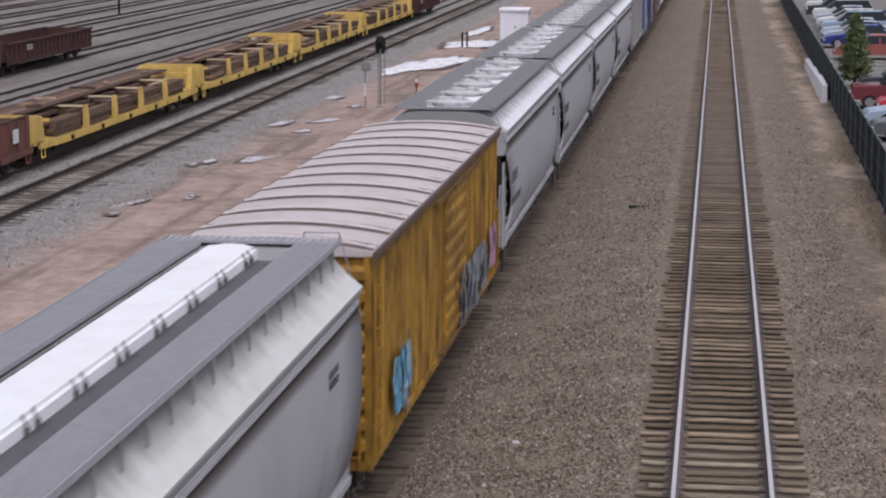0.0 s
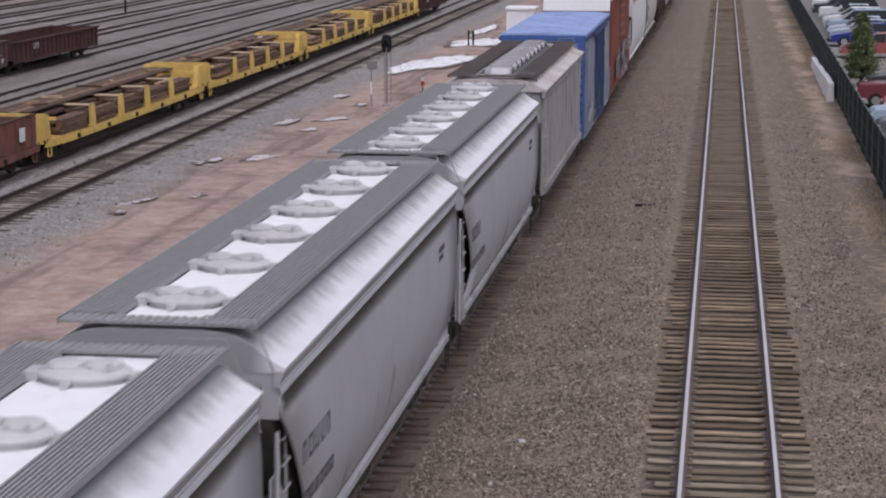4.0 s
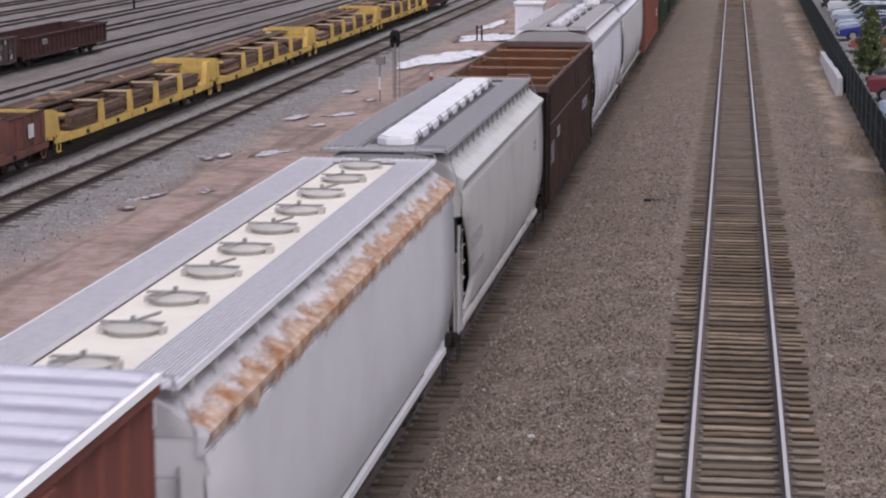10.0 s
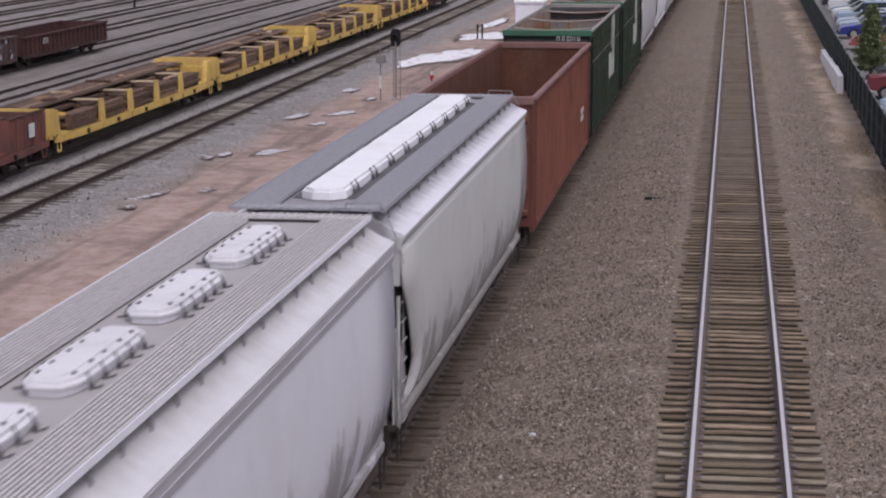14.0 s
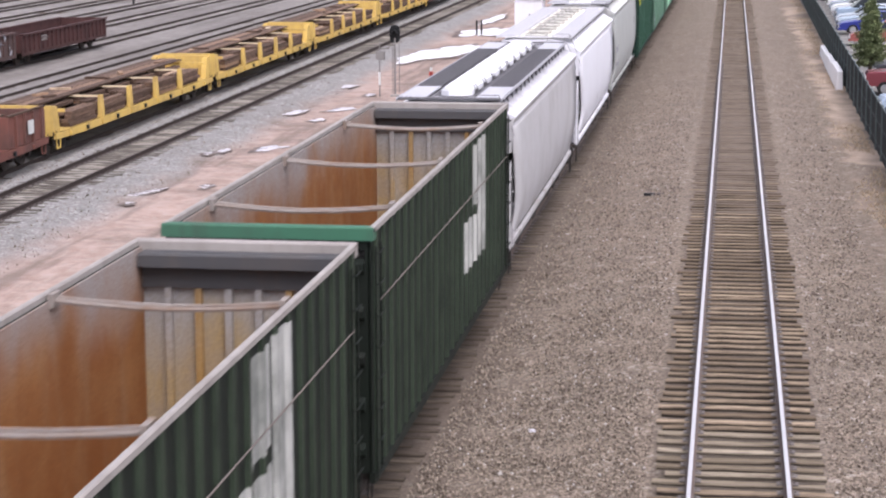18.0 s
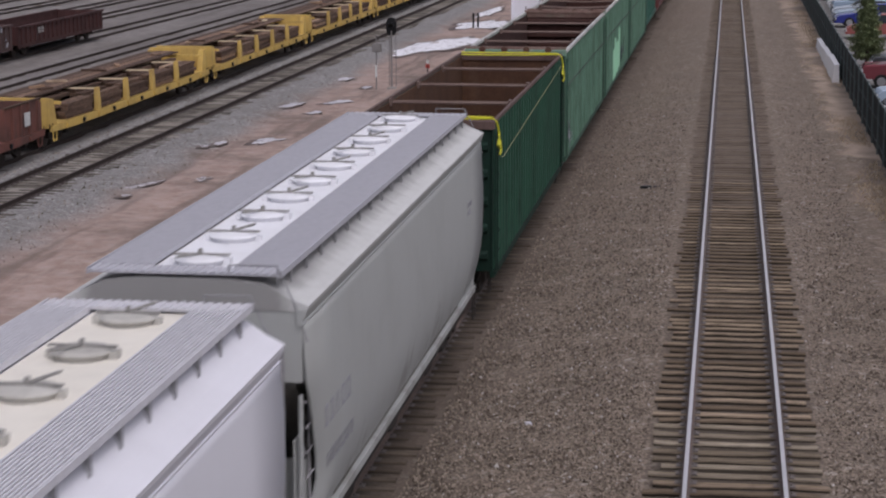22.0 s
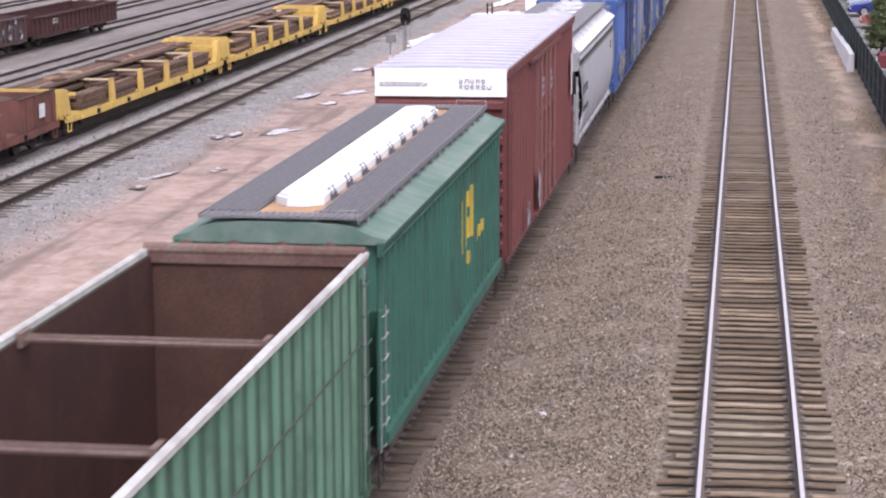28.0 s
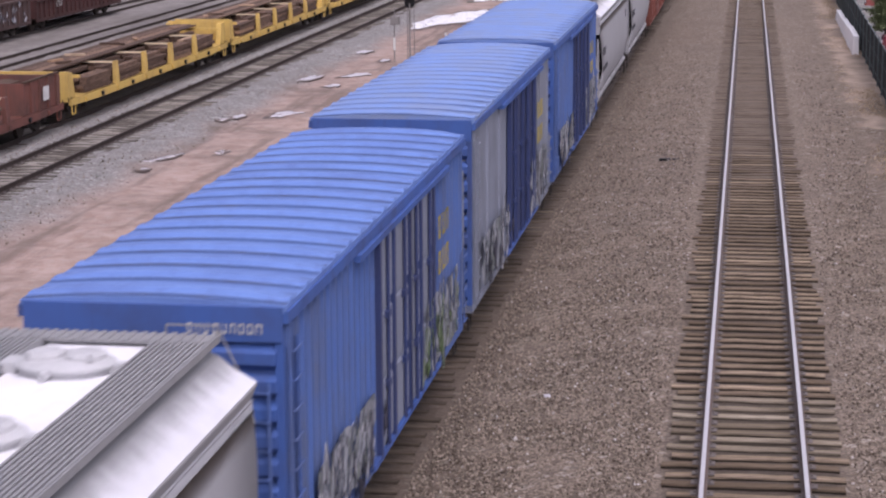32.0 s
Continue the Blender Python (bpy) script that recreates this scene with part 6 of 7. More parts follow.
    for y0, y1, z0, z1 in ((8.6, 9.05, 2.45, 3.45), (9.15, 9.45, 2.5, 3.5), (9.5, 9.9, 3.2, 3.5), (9.95, 10.25, 2.55, 3.55), (9.5, 9.9, 2.6, 3.0), (9.5, 9.75, 2.1, 2.35), (10.4, 10.6, 2.3, 2.55), (10.75, 11.0, 2.33, 2.58), (11.15, 11.4, 2.36, 2.6), (11.55, 11.8, 2.38, 2.62)):
        ribbed_paint(c, y0, y1, z0, z1, 1.42, even(0.35, 14.35, 28), (0.10, 0.075, 0.07), MARK_YELLOW, label="yellow block lettering across the ribs")

    c = place(box_car("maroon hi-cube box car with white roof and double plug doors", 16.8, RED_BOX2, GREY_WHITE_ROOF, 5.16, 1.44, 0.02, 26, (("plug", 0.430, 1.95), ("plug", 0.562, 2.1)), 21, rib_half=0.15, rib_tall=0.03, seam_w=0.12, end=RED_BOX2, white_end=0.56, end_cap=END_WHITE, seam=LILAC_RIDGE_SHADE, posts=RED_POST, eave=RED_BOX2, seed=7, rib_w=0.08), 472.1)
    part("repaired_panel", Shape().box(1.545, 1.557, 15.5, 15.85, 3.0, 4.2), MARK_WHITE, c, "pale worn panel near the end")
    for y in (6.95, 9.1):
        bars(c, 1.56, y, 3.85, 0.5, 0.55, 3, 4, MARK_FAINT, "side", int(y))
    bars(c, -1.35, -0.04, 4.82, 1.1, 0.13, 1, 14, MARK_DARK, "end", 51)
    bars(c, 0.42, -0.04, 4.76, 0.75, 0.26, 2, 6, MARK_DARK, "end", 52)
    blob(c, 1.60, 5.9, 1.75, 0.5, 1.1, SPRAY_WHITE, 55, "spray_paint", "pale painted mark")
    blob(c, 1.60, 3.4, 1.45, 0.9, 0.6, SPRAY_WHITE, 56, "spray_paint", "pale painted mark")

    grey_hopper(490.7, 15.9, 260)

    for k, fr in enumerate((508.1, 523.9, 539.9)):
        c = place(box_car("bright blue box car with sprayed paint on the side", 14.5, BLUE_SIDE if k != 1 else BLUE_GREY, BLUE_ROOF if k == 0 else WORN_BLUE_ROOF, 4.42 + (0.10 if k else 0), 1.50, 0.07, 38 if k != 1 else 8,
                          (("plug", 0.48, 2.4), ("plug", 0.65, 2.2)), 17, rib_half=0.20, seam_w=0.10, rib_tall=0.055, end=BLUE, door_mat=BLUE_GREY if k == 0 else BLUE_DEEP, trim=BLUE, posts=BLUE_DEEP, seam=BLUE_RIDGE_SHADE, white_end=0.35, end_cap=BLUE, seed=8 + k, rib_w=0.05), fr)
        blob(c, 1.605, 3.2, 1.65, 4.6, 1.1, SPRAY_HAZE, 75 + k, "spray_paint", "hazy grey sprayed area")
        blob(c, 1.605, 11.6, 1.75, 4.2, 1.3, SPRAY_HAZE, 78 + k, "spray_paint", "hazy grey sprayed area")
        strokes(c, 1.61, 1.2, 1.1, 4.0, 1.2, 5, SPRAY_WHITE, 80 + k, "pale spray-paint strokes")
        strokes(c, 1.613, 1.2, 1.05, 5.0, 1.0, 4, SPRAY_DARK, 84 + k, "dark spray-paint strokes")
        strokes(c, 1.62, 9.3, 1.1, 4.0, 1.3, 5, SPRAY_WHITE if k else SPRAY_GREEN, 90 + k, "spray-paint strokes")
        for z, t in ((3.3, 2), (2.7, 2)):
            bars(c, 1.62, 11.0, z - 0.1, 1.3, 0.55, 1, t + 1, MARK_YELLOW, "side", t, "lettering_mark")
        bars(c, 0.42, -0.05, 4.16, 1.0, 0.17, 1, 10, MARK_WHITE, "end", 60 + k)

    grey_hopper(556.0, 15.7, 300)
    grey_hopper(572.9, 15.7, 310)
    place(box_car("plain red-brown box car with ribbed sides", 15.0, RED_BOX, RED_BOX, 4.5, 1.50, 0.1, 22, (("slide", 0.5, 2.8),), 15, seed=12), 590.0)
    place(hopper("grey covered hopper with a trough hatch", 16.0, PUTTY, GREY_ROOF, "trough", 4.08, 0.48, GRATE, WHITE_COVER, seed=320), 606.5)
    place(box_car("plain maroon box car with ribbed sides", 15.0, RED_BOX2, RED_BOX2, 4.5, 1.50, 0.1, 22, (("slide", 0.5, 2.8),), 15, seed=13), 623.8)
    grey_hopper(640.2, 15.7, 330)


build_train()

# seconds and metres that the train has gone
RUN = [(0, 0.0), (1, 14.89), (2, 29.79), (3, 44.73), (5.5, 82.47), (7, 105.17), (8, 120.05), (9, 134.68), (10, 149.3), (11, 164.22), (12, 179.5), (13, 194.9), (14, 210.34),
       (17, 257.3), (18, 272.76), (19, 288.29), (20, 303.79), (21, 319.29), (22, 334.77), (23, 350.46), (24, 365.75), (25, 380.95), (27.5, 419.64), (28, 427.28), (29, 442.12),
       (30, 456.73), (31, 471.38), (32, 485.9)]


def car_pose(front, gone):
    y = front - gone
    return pose(TRAIN_X + TRAIN_SLOPE * (y - 30), y, TRAIN_Z, 0, 0, -math.degrees(math.atan(TRAIN_SLOPE)))


def motions():
    for car, front in CARS:
        walk(car, [(t, car_pose(front, s)) for t, s in RUN])

# ---------------------------------------------------------------- beside the train: dirt road, signal, shed, snow
DIRT_Z = -0.74


def snow_material(name, col, hole=(2.2, 0.36, 0.47)):
    """Granular melting snow with holes where the dirt shows through."""
    m, n, l, b = mat_new(name)
    v = n_coord(n, l)
    f = n_noise(n, l, v, 7.0, 4, 0.65)
    l.new(n_mix(n, l, n_ramp(n, l, f, 0.35, 0.75, 0.0, 0.4), col, tuple(x * 0.5 for x in col)), b.inputs["Base Color"])
    b.inputs["Roughness"].default_value = 0.65
    l.new(n_ramp(n, l, n_noise(n, l, v, hole[0], 6, 0.75), hole[1], hole[2]), b.inputs["Alpha"])
    n_bump(n, l, f, 0.3, 0.02, b)
    return m


FRESH_SNOW = snow_material("clean_snow", (0.76, 0.75, 0.78))
OLD_SNOW = snow_material("granular_snow", (0.50, 0.48, 0.51))
THIN_SNOW = snow_material("thin_speckled_snow", (0.55, 0.52, 0.54), (5.5, 0.43, 0.56))
SIGNAL_GREY = paint("signal_mast_grey", (0.20, 0.19, 0.185), amount=0.5)
TARGET_RED = paint("target_red", (0.40, 0.05, 0.04), amount=0.3)
SHED_WHITE = paint("shed_white", (0.70, 0.69, 0.74), (0.40, 0.38, 0.38), amount=0.2)
CONCRETE = plain("old_concrete", (0.30, 0.28, 0.26), 0.9, 0.0, 0.4)


def snow_patch(x, y, rx, ry, seed, turn=0.0):
    """A thin, melting patch of snow with a ragged edge."""
    rnd = random.Random(seed)
    n = 40
    ring = []
    for k in range(n):
        a = k * math.tau / n
        r = 0.92 + 0.55 * noise.noise((math.cos(a) * 1.7 + seed, math.sin(a) * 1.7, seed * 0.3)) + 0.42 * noise.noise((math.cos(a) * 4.5, math.sin(a) * 4.5 + seed, 7))
        ring.append(((0.85 if y < 105 else 1.0) * rx * r * math.cos(a), (0.8 if y < 105 else 1.0) * ry * r * math.sin(a)))
    v, f = [(0, 0, 0.016)], []
    for s, z in ((0.55, 0.016), (0.94, 0.010), (1.0, -0.03)):
        v += [(p * s, q * s, z + 0.003 * rnd.uniform(-1, 1)) for p, q in ring]
    for k in range(n):
        f.append((0, 1 + k, 1 + (k + 1) % n))
        for j in range(2):
            a = 1 + j * n
            f.append((a + k, a + n + k, a + n + (k + 1) % n, a + (k + 1) % n))
    me = bpy.data.meshes.new("snow_patch")
    me.from_pydata(v, [], f)
    me.polygons.foreach_set("use_smooth", [True] * len(f))
    wet = Shape()
    wet.add([(p * 1.25 + 0.08 * math.copysign(1, p), q * 1.12 - 0.25, 0.0) for p, q in ring], [tuple(range(n))])
    thing("wet_ground", wet.mesh("wet_ground"), WET_DIRT, "dark wet dirt round melting snow", "wet dirt", "wet patches of dirt", kind="structure", at=(x, y, ground_height(x) + 0.012), rot=(0, 0, turn))
    thing("snow_patch", me, FRESH_SNOW if y > 105 else (OLD_SNOW if y > 75 else THIN_SNOW), "melting patch of old snow on the dirt", "snow", "snow patches on the dirt road", at=(x, y, ground_height(x) + 0.015), rot=(0, 0, turn))


def build_snow():
    for k, (x, y, rx, ry, turn) in enumerate(((-19.02, 100.5, 0.40, 1.1, -8), (-17.36, 90.1, 0.50, 1.2, -20), (-19.1, 88.4, 0.42, 1.3, -14), (-17.56, 85.9, 0.33, 0.7, -10), (-17.48, 76.2, 0.50, 1.3, -12),
                                              (-19.3, 73.9, 0.22, 0.6, 0), (-19.0, 75.1, 0.20, 0.7, 0), (-18.9, 64.4, 0.24, 1.6, -18), (-18.85, 62.0, 0.16, 0.4, 0), (-17.38, 66.0, 0.24, 0.6, 0),
                                              (-17.7, 121.8, 1.6, 6.4, -10), (-16.4, 124.2, 1.3, 4.2, -16), (-17.1, 140.2, 1.7, 4.6, -8), (-15.6, 140.9, 1.1, 3.2, -6), (-17.9, 154.6, 0.5, 5.4, -2), (-17.2, 96.8, 0.25, 0.8, 0))):
        snow_patch(x, y, rx, ry, k + 1, turn)


def build_signal():
    x, y = -15.95, 96.4
    sg = empty("railway_signal", "black railway signal on a thin grey mast", "signal", at=(x, y, DIRT_Z))
    part("foot", Shape().bevelled(-0.2, 0.2, -0.2, 0.2, -0.15, 0.08, 0.03), CONCRETE, sg, "concrete foot")
    part("mast", Shape().tube((0, 0, 0.1), (0, 0, 2.75), 0.042, 10), SIGNAL_GREY, sg)
    part("signal_head", Shape().tube((0, 0.02, 2.95), (0, 0.28, 2.95), 0.20, 16).box(-0.10, 0.10, 0.05, 0.35, 2.68, 2.85), BLACK, sg)
    disc = Shape()
    n = 20
    ring = [(0.25 * math.copysign(abs(math.cos(k * math.tau / n)) ** 0.6, math.cos(k * math.tau / n)), 2.95 + 0.42 * math.copysign(abs(math.sin(k * math.tau / n)) ** 0.7, math.sin(k * math.tau / n))) for k in range(n)]
    disc.prism_y(ring, -0.02, 0.02)
    part("target_disc", disc, BLACK, sg, "upright oval black target plate")
    part("hood", Shape().prism_y([(-0.16, 2.95), (-0.11, 3.08), (0, 3.13), (0.11, 3.08), (0.16, 2.95), (0.13, 2.95), (0.09, 3.05), (0, 3.10), (-0.09, 3.05), (-0.13, 2.95)], -0.32, -0.02), BLACK, sg)
    part("ladder", Shape().path([(-0.16, 0.34, 0.1), (-0.16, 0.30, 2.5)], 0.018).path([(0.16, 0.34, 0.1), (0.16, 0.30, 2.5)], 0.018).path([(-0.16, 0.33, 0.6), (0.16, 0.33, 0.6)], 0.012).path([(-0.16, 0.32, 1.1), (0.16, 0.32, 1.1)], 0.012)
         .path([(-0.16, 0.32, 1.6), (0.16, 0.32, 1.6)], 0.012).path([(-0.16, 0.31, 2.1), (0.16, 0.31, 2.1)], 0.012), SIGNAL_GREY, sg)
    mk = empty("relay_cabinet", "small pale grey cabinet on a thin pole", "cabinet", at=(x - 0.72, y - 0.1, DIRT_Z))
    part("pole", Shape().tube((0, 0, -0.1), (0, 0, 2.6), 0.03, 8), SIGNAL_GREY, mk)
    part("cabinet_box", Shape().bevelled(-0.16, 0.24, -0.15, 0.15, 1.75, 2.15, 0.03), SIGNAL_GREY, mk)
    part("cabinet_door", Shape().box(-0.13, 0.21, -0.172, -0.152, 1.79, 2.09), SIGNAL_GREY, mk)
    part("marker", Shape().box(-0.05, 0.05, -0.05, -0.032, 0.55, 1.15), MARK_WHITE, mk, "white marker plate")


def build_switch_stand():
    """A low stand with a small red and white target beside the dirt road."""
    st = empty("switch_stand", "low dark switch stand with a red and white target", "switch stand", at=(-14.87, 100.8, DIRT_Z))
    part("stand", Shape().bevelled(-0.13, 0.13, -0.13, 0.13, -0.1, 0.32, 0.04).tube((0, 0, 0.3), (0, 0, 0.78), 0.025, 8), BLACK, st)
    part("target", Shape().box(-0.10, 0.10, -0.012, 0.012, 0.60, 0.80), TARGET_RED, st, "red target")
    part("marker", Shape().box(-0.06, 0.06, -0.012, 0.012, 0.82, 1.0), MARK_WHITE, st, "white marker")
    part("lever", Shape().tube((0.1, 0, 0.3), (0.55, 0.05, 0.12), 0.02, 6), BLACK, st)


def build_shed():
    sh = empty("equipment_shed", "white metal equipment shed with flat roof", "shed", at=(-14.1, 143.6, DIRT_Z))
    part("wall", Shape().box(-0.95, 0.95, -1.0, 1.0, 0, 2.15), SHED_WHITE, sh)
    part("roof", Shape().bevelled(-1.06, 1.06, -1.12, 1.12, 2.15, 2.32, 0.04), WHITE_COVER, sh)
    part("plinth", Shape().box(-1.02, 1.02, -1.07, 1.07, -0.15, 0.06), CONCRETE, sh)
    dr = part("door", Shape().box(-0.75, 0.15, -1.03, -1.0, 0.1, 1.98), SHED_WHITE, sh)
    part("handle", Shape().box(0.02, 0.08, -1.07, -1.03, 0.95, 1.15), BLACK, dr)
    for k in range(4):
        x = -0.95 + 1.9 * k / 3
        part("wall_seam", Shape().box(x - 0.02, x + 0.02, -1.015, -1.0, 0.06, 2.15), SHED_WHITE, sh)
    for x in (-17.12, -16.80):
        thing("bollard", Shape().tube((0, 0, -0.1), (0, 0, 0.95), 0.06, 10).tube((0, 0, 0.95), (0, 0, 0.99), 0.06, 10, 0.03), BLACK, "short black steel bollard by the snow", "bollard", "pair of bollards", at=(x, 137.8, DIRT_Z))


build_snow()
build_signal()
build_switch_stand()
build_shed()

# ---------------------------------------------------------------- standing cars in the yard
YELLOW = paint("flatcar_yellow", (0.58, 0.395, 0.110), (0.22, 0.15, 0.08), amount=0.5, rust=0.1)
WORK_RED = paint("flatcar_red", (0.160, 0.064, 0.050), (0.080, 0.052, 0.046), amount=0.9)
BAR_PALE = paint("cross_bar_pale", (0.62, 0.50, 0.34), amount=0.3)
YARD_RED = paint("yard_gondola_red", (0.066, 0.028, 0.026), (0.028, 0.019, 0.019), amount=0.6, rust=0.25, rust_col=(0.16, 0.09, 0.075), streak=(2.5, 2.5, 0.12))
GREY_CAR = paint("yard_car_brown", (0.085, 0.052, 0.048), (0.045, 0.034, 0.034), amount=0.6)
PALE_TIMBER = timber("pale_timber", (0.30, 0.19, 0.12), (0.48, 0.35, 0.25), (9.0, 0.6, 9.0))


def bundle(y, length, rnd, x=YARD_TRACKS[0]):
    """A stack of old ties between the stakes of a flat car."""
    b = empty("tie_bundle", "stack of old brown timber ties on a flat car", "timber", "stacks of ties on the flat cars", at=(x, y, YARD_Z + 0.93))
    n = 4
    for layer in range(5):
        for k in range(9):
            if 0 < layer < 3 and 1 < k < 7:
                continue
            if layer == 4 and (k > 5 or rnd.random() < 0.5) or layer == 3 and rnd.random() < 0.15:
                continue
            me = cached("load_tie%d_%d" % (int(length * 20), rnd.randint(0, 2)), lambda: Shape().bevelled(-0.135, 0.135, -length / 2, length / 2, 0, 0.138, 0.012).mesh("timber"))
            part("timber", me, PALE_TIMBER if rnd.random() < 0.07 else LOAD_TIE, b, at=(-1.22 + 0.305 * k + rnd.uniform(-0.05, 0.03), rnd.uniform(-0.14, 0.14), layer * 0.148), rot=(0, 0, rnd.uniform(-1.2, 1.2)))


def flat_car(y0, L, material, label, bays=5, seed=0, box_end=0.0):
    rnd = random.Random(seed)
    car = empty("flat_car", label, "flat car", "standing flat cars with ties", at=(YARD_TRACKS[0], y0, YARD_Z))
    part("deck", Shape().box(-1.45, 1.45, 0.3, L - 0.3, 0.82, 0.92), material, car)
    for sx in (-1, 1):
        x0, x1 = sorted((sx * 1.38, sx * 1.50))
        part("side_sill", Shape().prism_x([(0.3, 0.92), (L - 0.3, 0.92), (L - 0.3, 0.70), (L - 3.4, 0.63), (3.4, 0.63), (0.3, 0.70)], x0, x1), material, car)
        # every other pocket is black: the shade of a hole put into the colour
        for k in range(11):
            yy = 2.0 + (L - 4.0) * k / 10
            part("stake_pocket", cached("pocket", lambda: Shape().box(-0.05, 0.05, -0.08, 0.08, 0.68, 0.84).mesh("stake_pocket")), BLACK if k % 2 else material, car, at=(sx * 1.53, yy, 0))
    a, b = 2.1, L - 2.1
    for e, s in ((0.3, 1), (L - 0.3, -1)):
        for x in (-1.25, 1.25):
            part("bulkhead_post", cached("bulk_post", lambda: Shape().prism_x([(0, 0.9), (0.85, 0.9), (0.55, 1.88), (0, 1.88)], -0.12, 0.12).mesh("bulkhead_post")), material, car, at=(x, e + s * 0.02, 0), rot=(0, 0, 0 if s > 0 else 180))
        y1, y2 = sorted((e, e + s * 0.16))
        part("bulkhead", Shape().box(-1.38, 1.38, y1, y2, 0.9, 1.95), material, car)
        part("bulkhead_rail", Shape().box(-1.42, 1.42, min(e + s * 1.2, e + s * 1.34), max(e + s * 1.2, e + s * 1.34), 1.60, 1.72), material, car)
        part("end_step", Shape().path([(1.44, e + s * 0.2, 0.9), (1.44, e + s * 0.2, 0.35), (1.44, e + s * 0.6, 0.35), (1.44, e + s * 0.6, 0.9)], 0.03), material, car)
    for k in range(1, bays):
        yy = a + (b - a) * k / bays
        for sx in (-1, 1):
            part("stake", cached("stake", lambda: Shape().prism_y([(-0.07, 0.88), (0.09, 0.88), (0.09, 1.2), (0.04, 1.80), (-0.07, 1.80)], -0.19, 0.19).mesh("stake")), material, car, at=(sx * 1.43, yy, 0), rot=(0, 0, 0 if sx > 0 else 180))
        part("cross_bar", cached("cross_bar", lambda: Shape().box(-1.45, 1.45, -0.04, 0.04, 1.72, 1.79).mesh("cross_bar")), BAR_PALE, car, "pale cross bar between stakes", at=(0, yy, 0))
    for k, x in enumerate((-1.26, -0.86, -0.46, -0.06)):
        part("walk_plank", Shape().box(x, x + 0.38, 1.5 + 0.3 * (k % 2), L - 1.6 + 0.25 * (k % 3), 1.80 + 0.012 * (k % 2), 1.86 + 0.012 * (k % 2)), LOAD_TIE, car, "brown planks laid along the top")
    running_gear(car, L, 2.2)
    for k in range(bays):
        w = (b - a) / bays
        if box_end and k == bays - 1:
            continue
        bundle(y0 + a + w * (k + 0.5), w - 0.75, rnd)
    if box_end:
        part("end_box", Shape().box(1.36, 1.42, L - 0.3 - box_end, L - 0.5, 0.93, 2.05).box(-1.42, -1.36, L - 0.3 - box_end, L - 0.5, 0.93, 2.05).box(-1.36, 1.36, L - 0.3 - box_end, L - 0.22 - box_end, 0.93, 2.05), material, car, "open red steel end box")
        for x0 in (-1.46, 1.34):
            part("box_rim", Shape().box(x0, x0 + 0.12, L - 0.3 - box_end, L - 0.5, 2.05, 2.11), LOAD_TIE, car)
        for k in range(4):
            part("box_rib", Shape().box(1.42, 1.50, L - 0.6 - box_end * (k + 0.4) / 4.4, L - 0.48 - box_end * (k + 0.4) / 4.4, 0.93, 2.05), material, car)
        part("marker_panel", Shape().box(1.505, 1.512, L - 2.5, L - 1.9, 1.25, 1.75), MARK_WHITE, car, "small white panel")
    # planks lying along the top of the load
    rn2 = random.Random(seed + 50)
    for k in range(7):
        yy = y0 + 2.5 + (L - 5.0) * rn2.random()
        thing("loose_plank", cached("plank", lambda: Shape().bevelled(-0.10, 0.10, -0.42, 0.42, 0, 0.08, 0.01).mesh("loose_plank")), PALE_TIMBER if k % 2 else LOAD_TIE, "loose plank on top of a tie stack", "plank", "loose planks on the tie stacks",
              at=(YARD_TRACKS[0] + rn2.uniform(-1.0, 0.15), yy, YARD_Z + 1.875), rot=(0, 0, rn2.uniform(-25, 25) + (90 if k % 3 == 0 else 0)))
    return car


def standing_gondola(y0, L, x, material, label, top=1.78):
    car = empty("yard_gondola", label, "gondola car", "standing cars in the yard", at=(x, y0, YARD_Z))
    for sx in (-1, 1):
        x0, x1 = sorted((sx * 1.45, sx * 1.50))
        part("side_wall", Shape().box(x0, x1, 0, L, 0.58, top), material, car)
        for k in range(20):
            part("side_rib", cached("yard_rib%d" % int(top * 10), lambda: Shape().box(-0.06, 0.06, -0.07, 0.07, 0.78, top - 0.04).mesh("side_rib")), material, car, at=(sx * 1.52, 0.5 + (L - 1.0) * k / 19, 0))
        xr0, xr1 = sorted((sx * 1.42, sx * 1.60))
        part("top_chord", Shape().box(xr0, xr1, 0, L, top - 0.08, top + 0.03), material, car)
    for y in (0, L - 0.06):
        part("end_wall", Shape().box(-1.46, 1.46, y, y + 0.06, 0.75, top), material, car)
    part("floor", Shape().box(-1.45, 1.45, 0.05, L - 0.05, 0.85, 1.0), RUST_IN_DARK, car)
    bars(car, 1.60, 3.2, 1.25, 1.4, 0.45, 1, 4, MARK_WHITE, "side", int(y0))
    running_gear(car, L, 2.0)
    return car


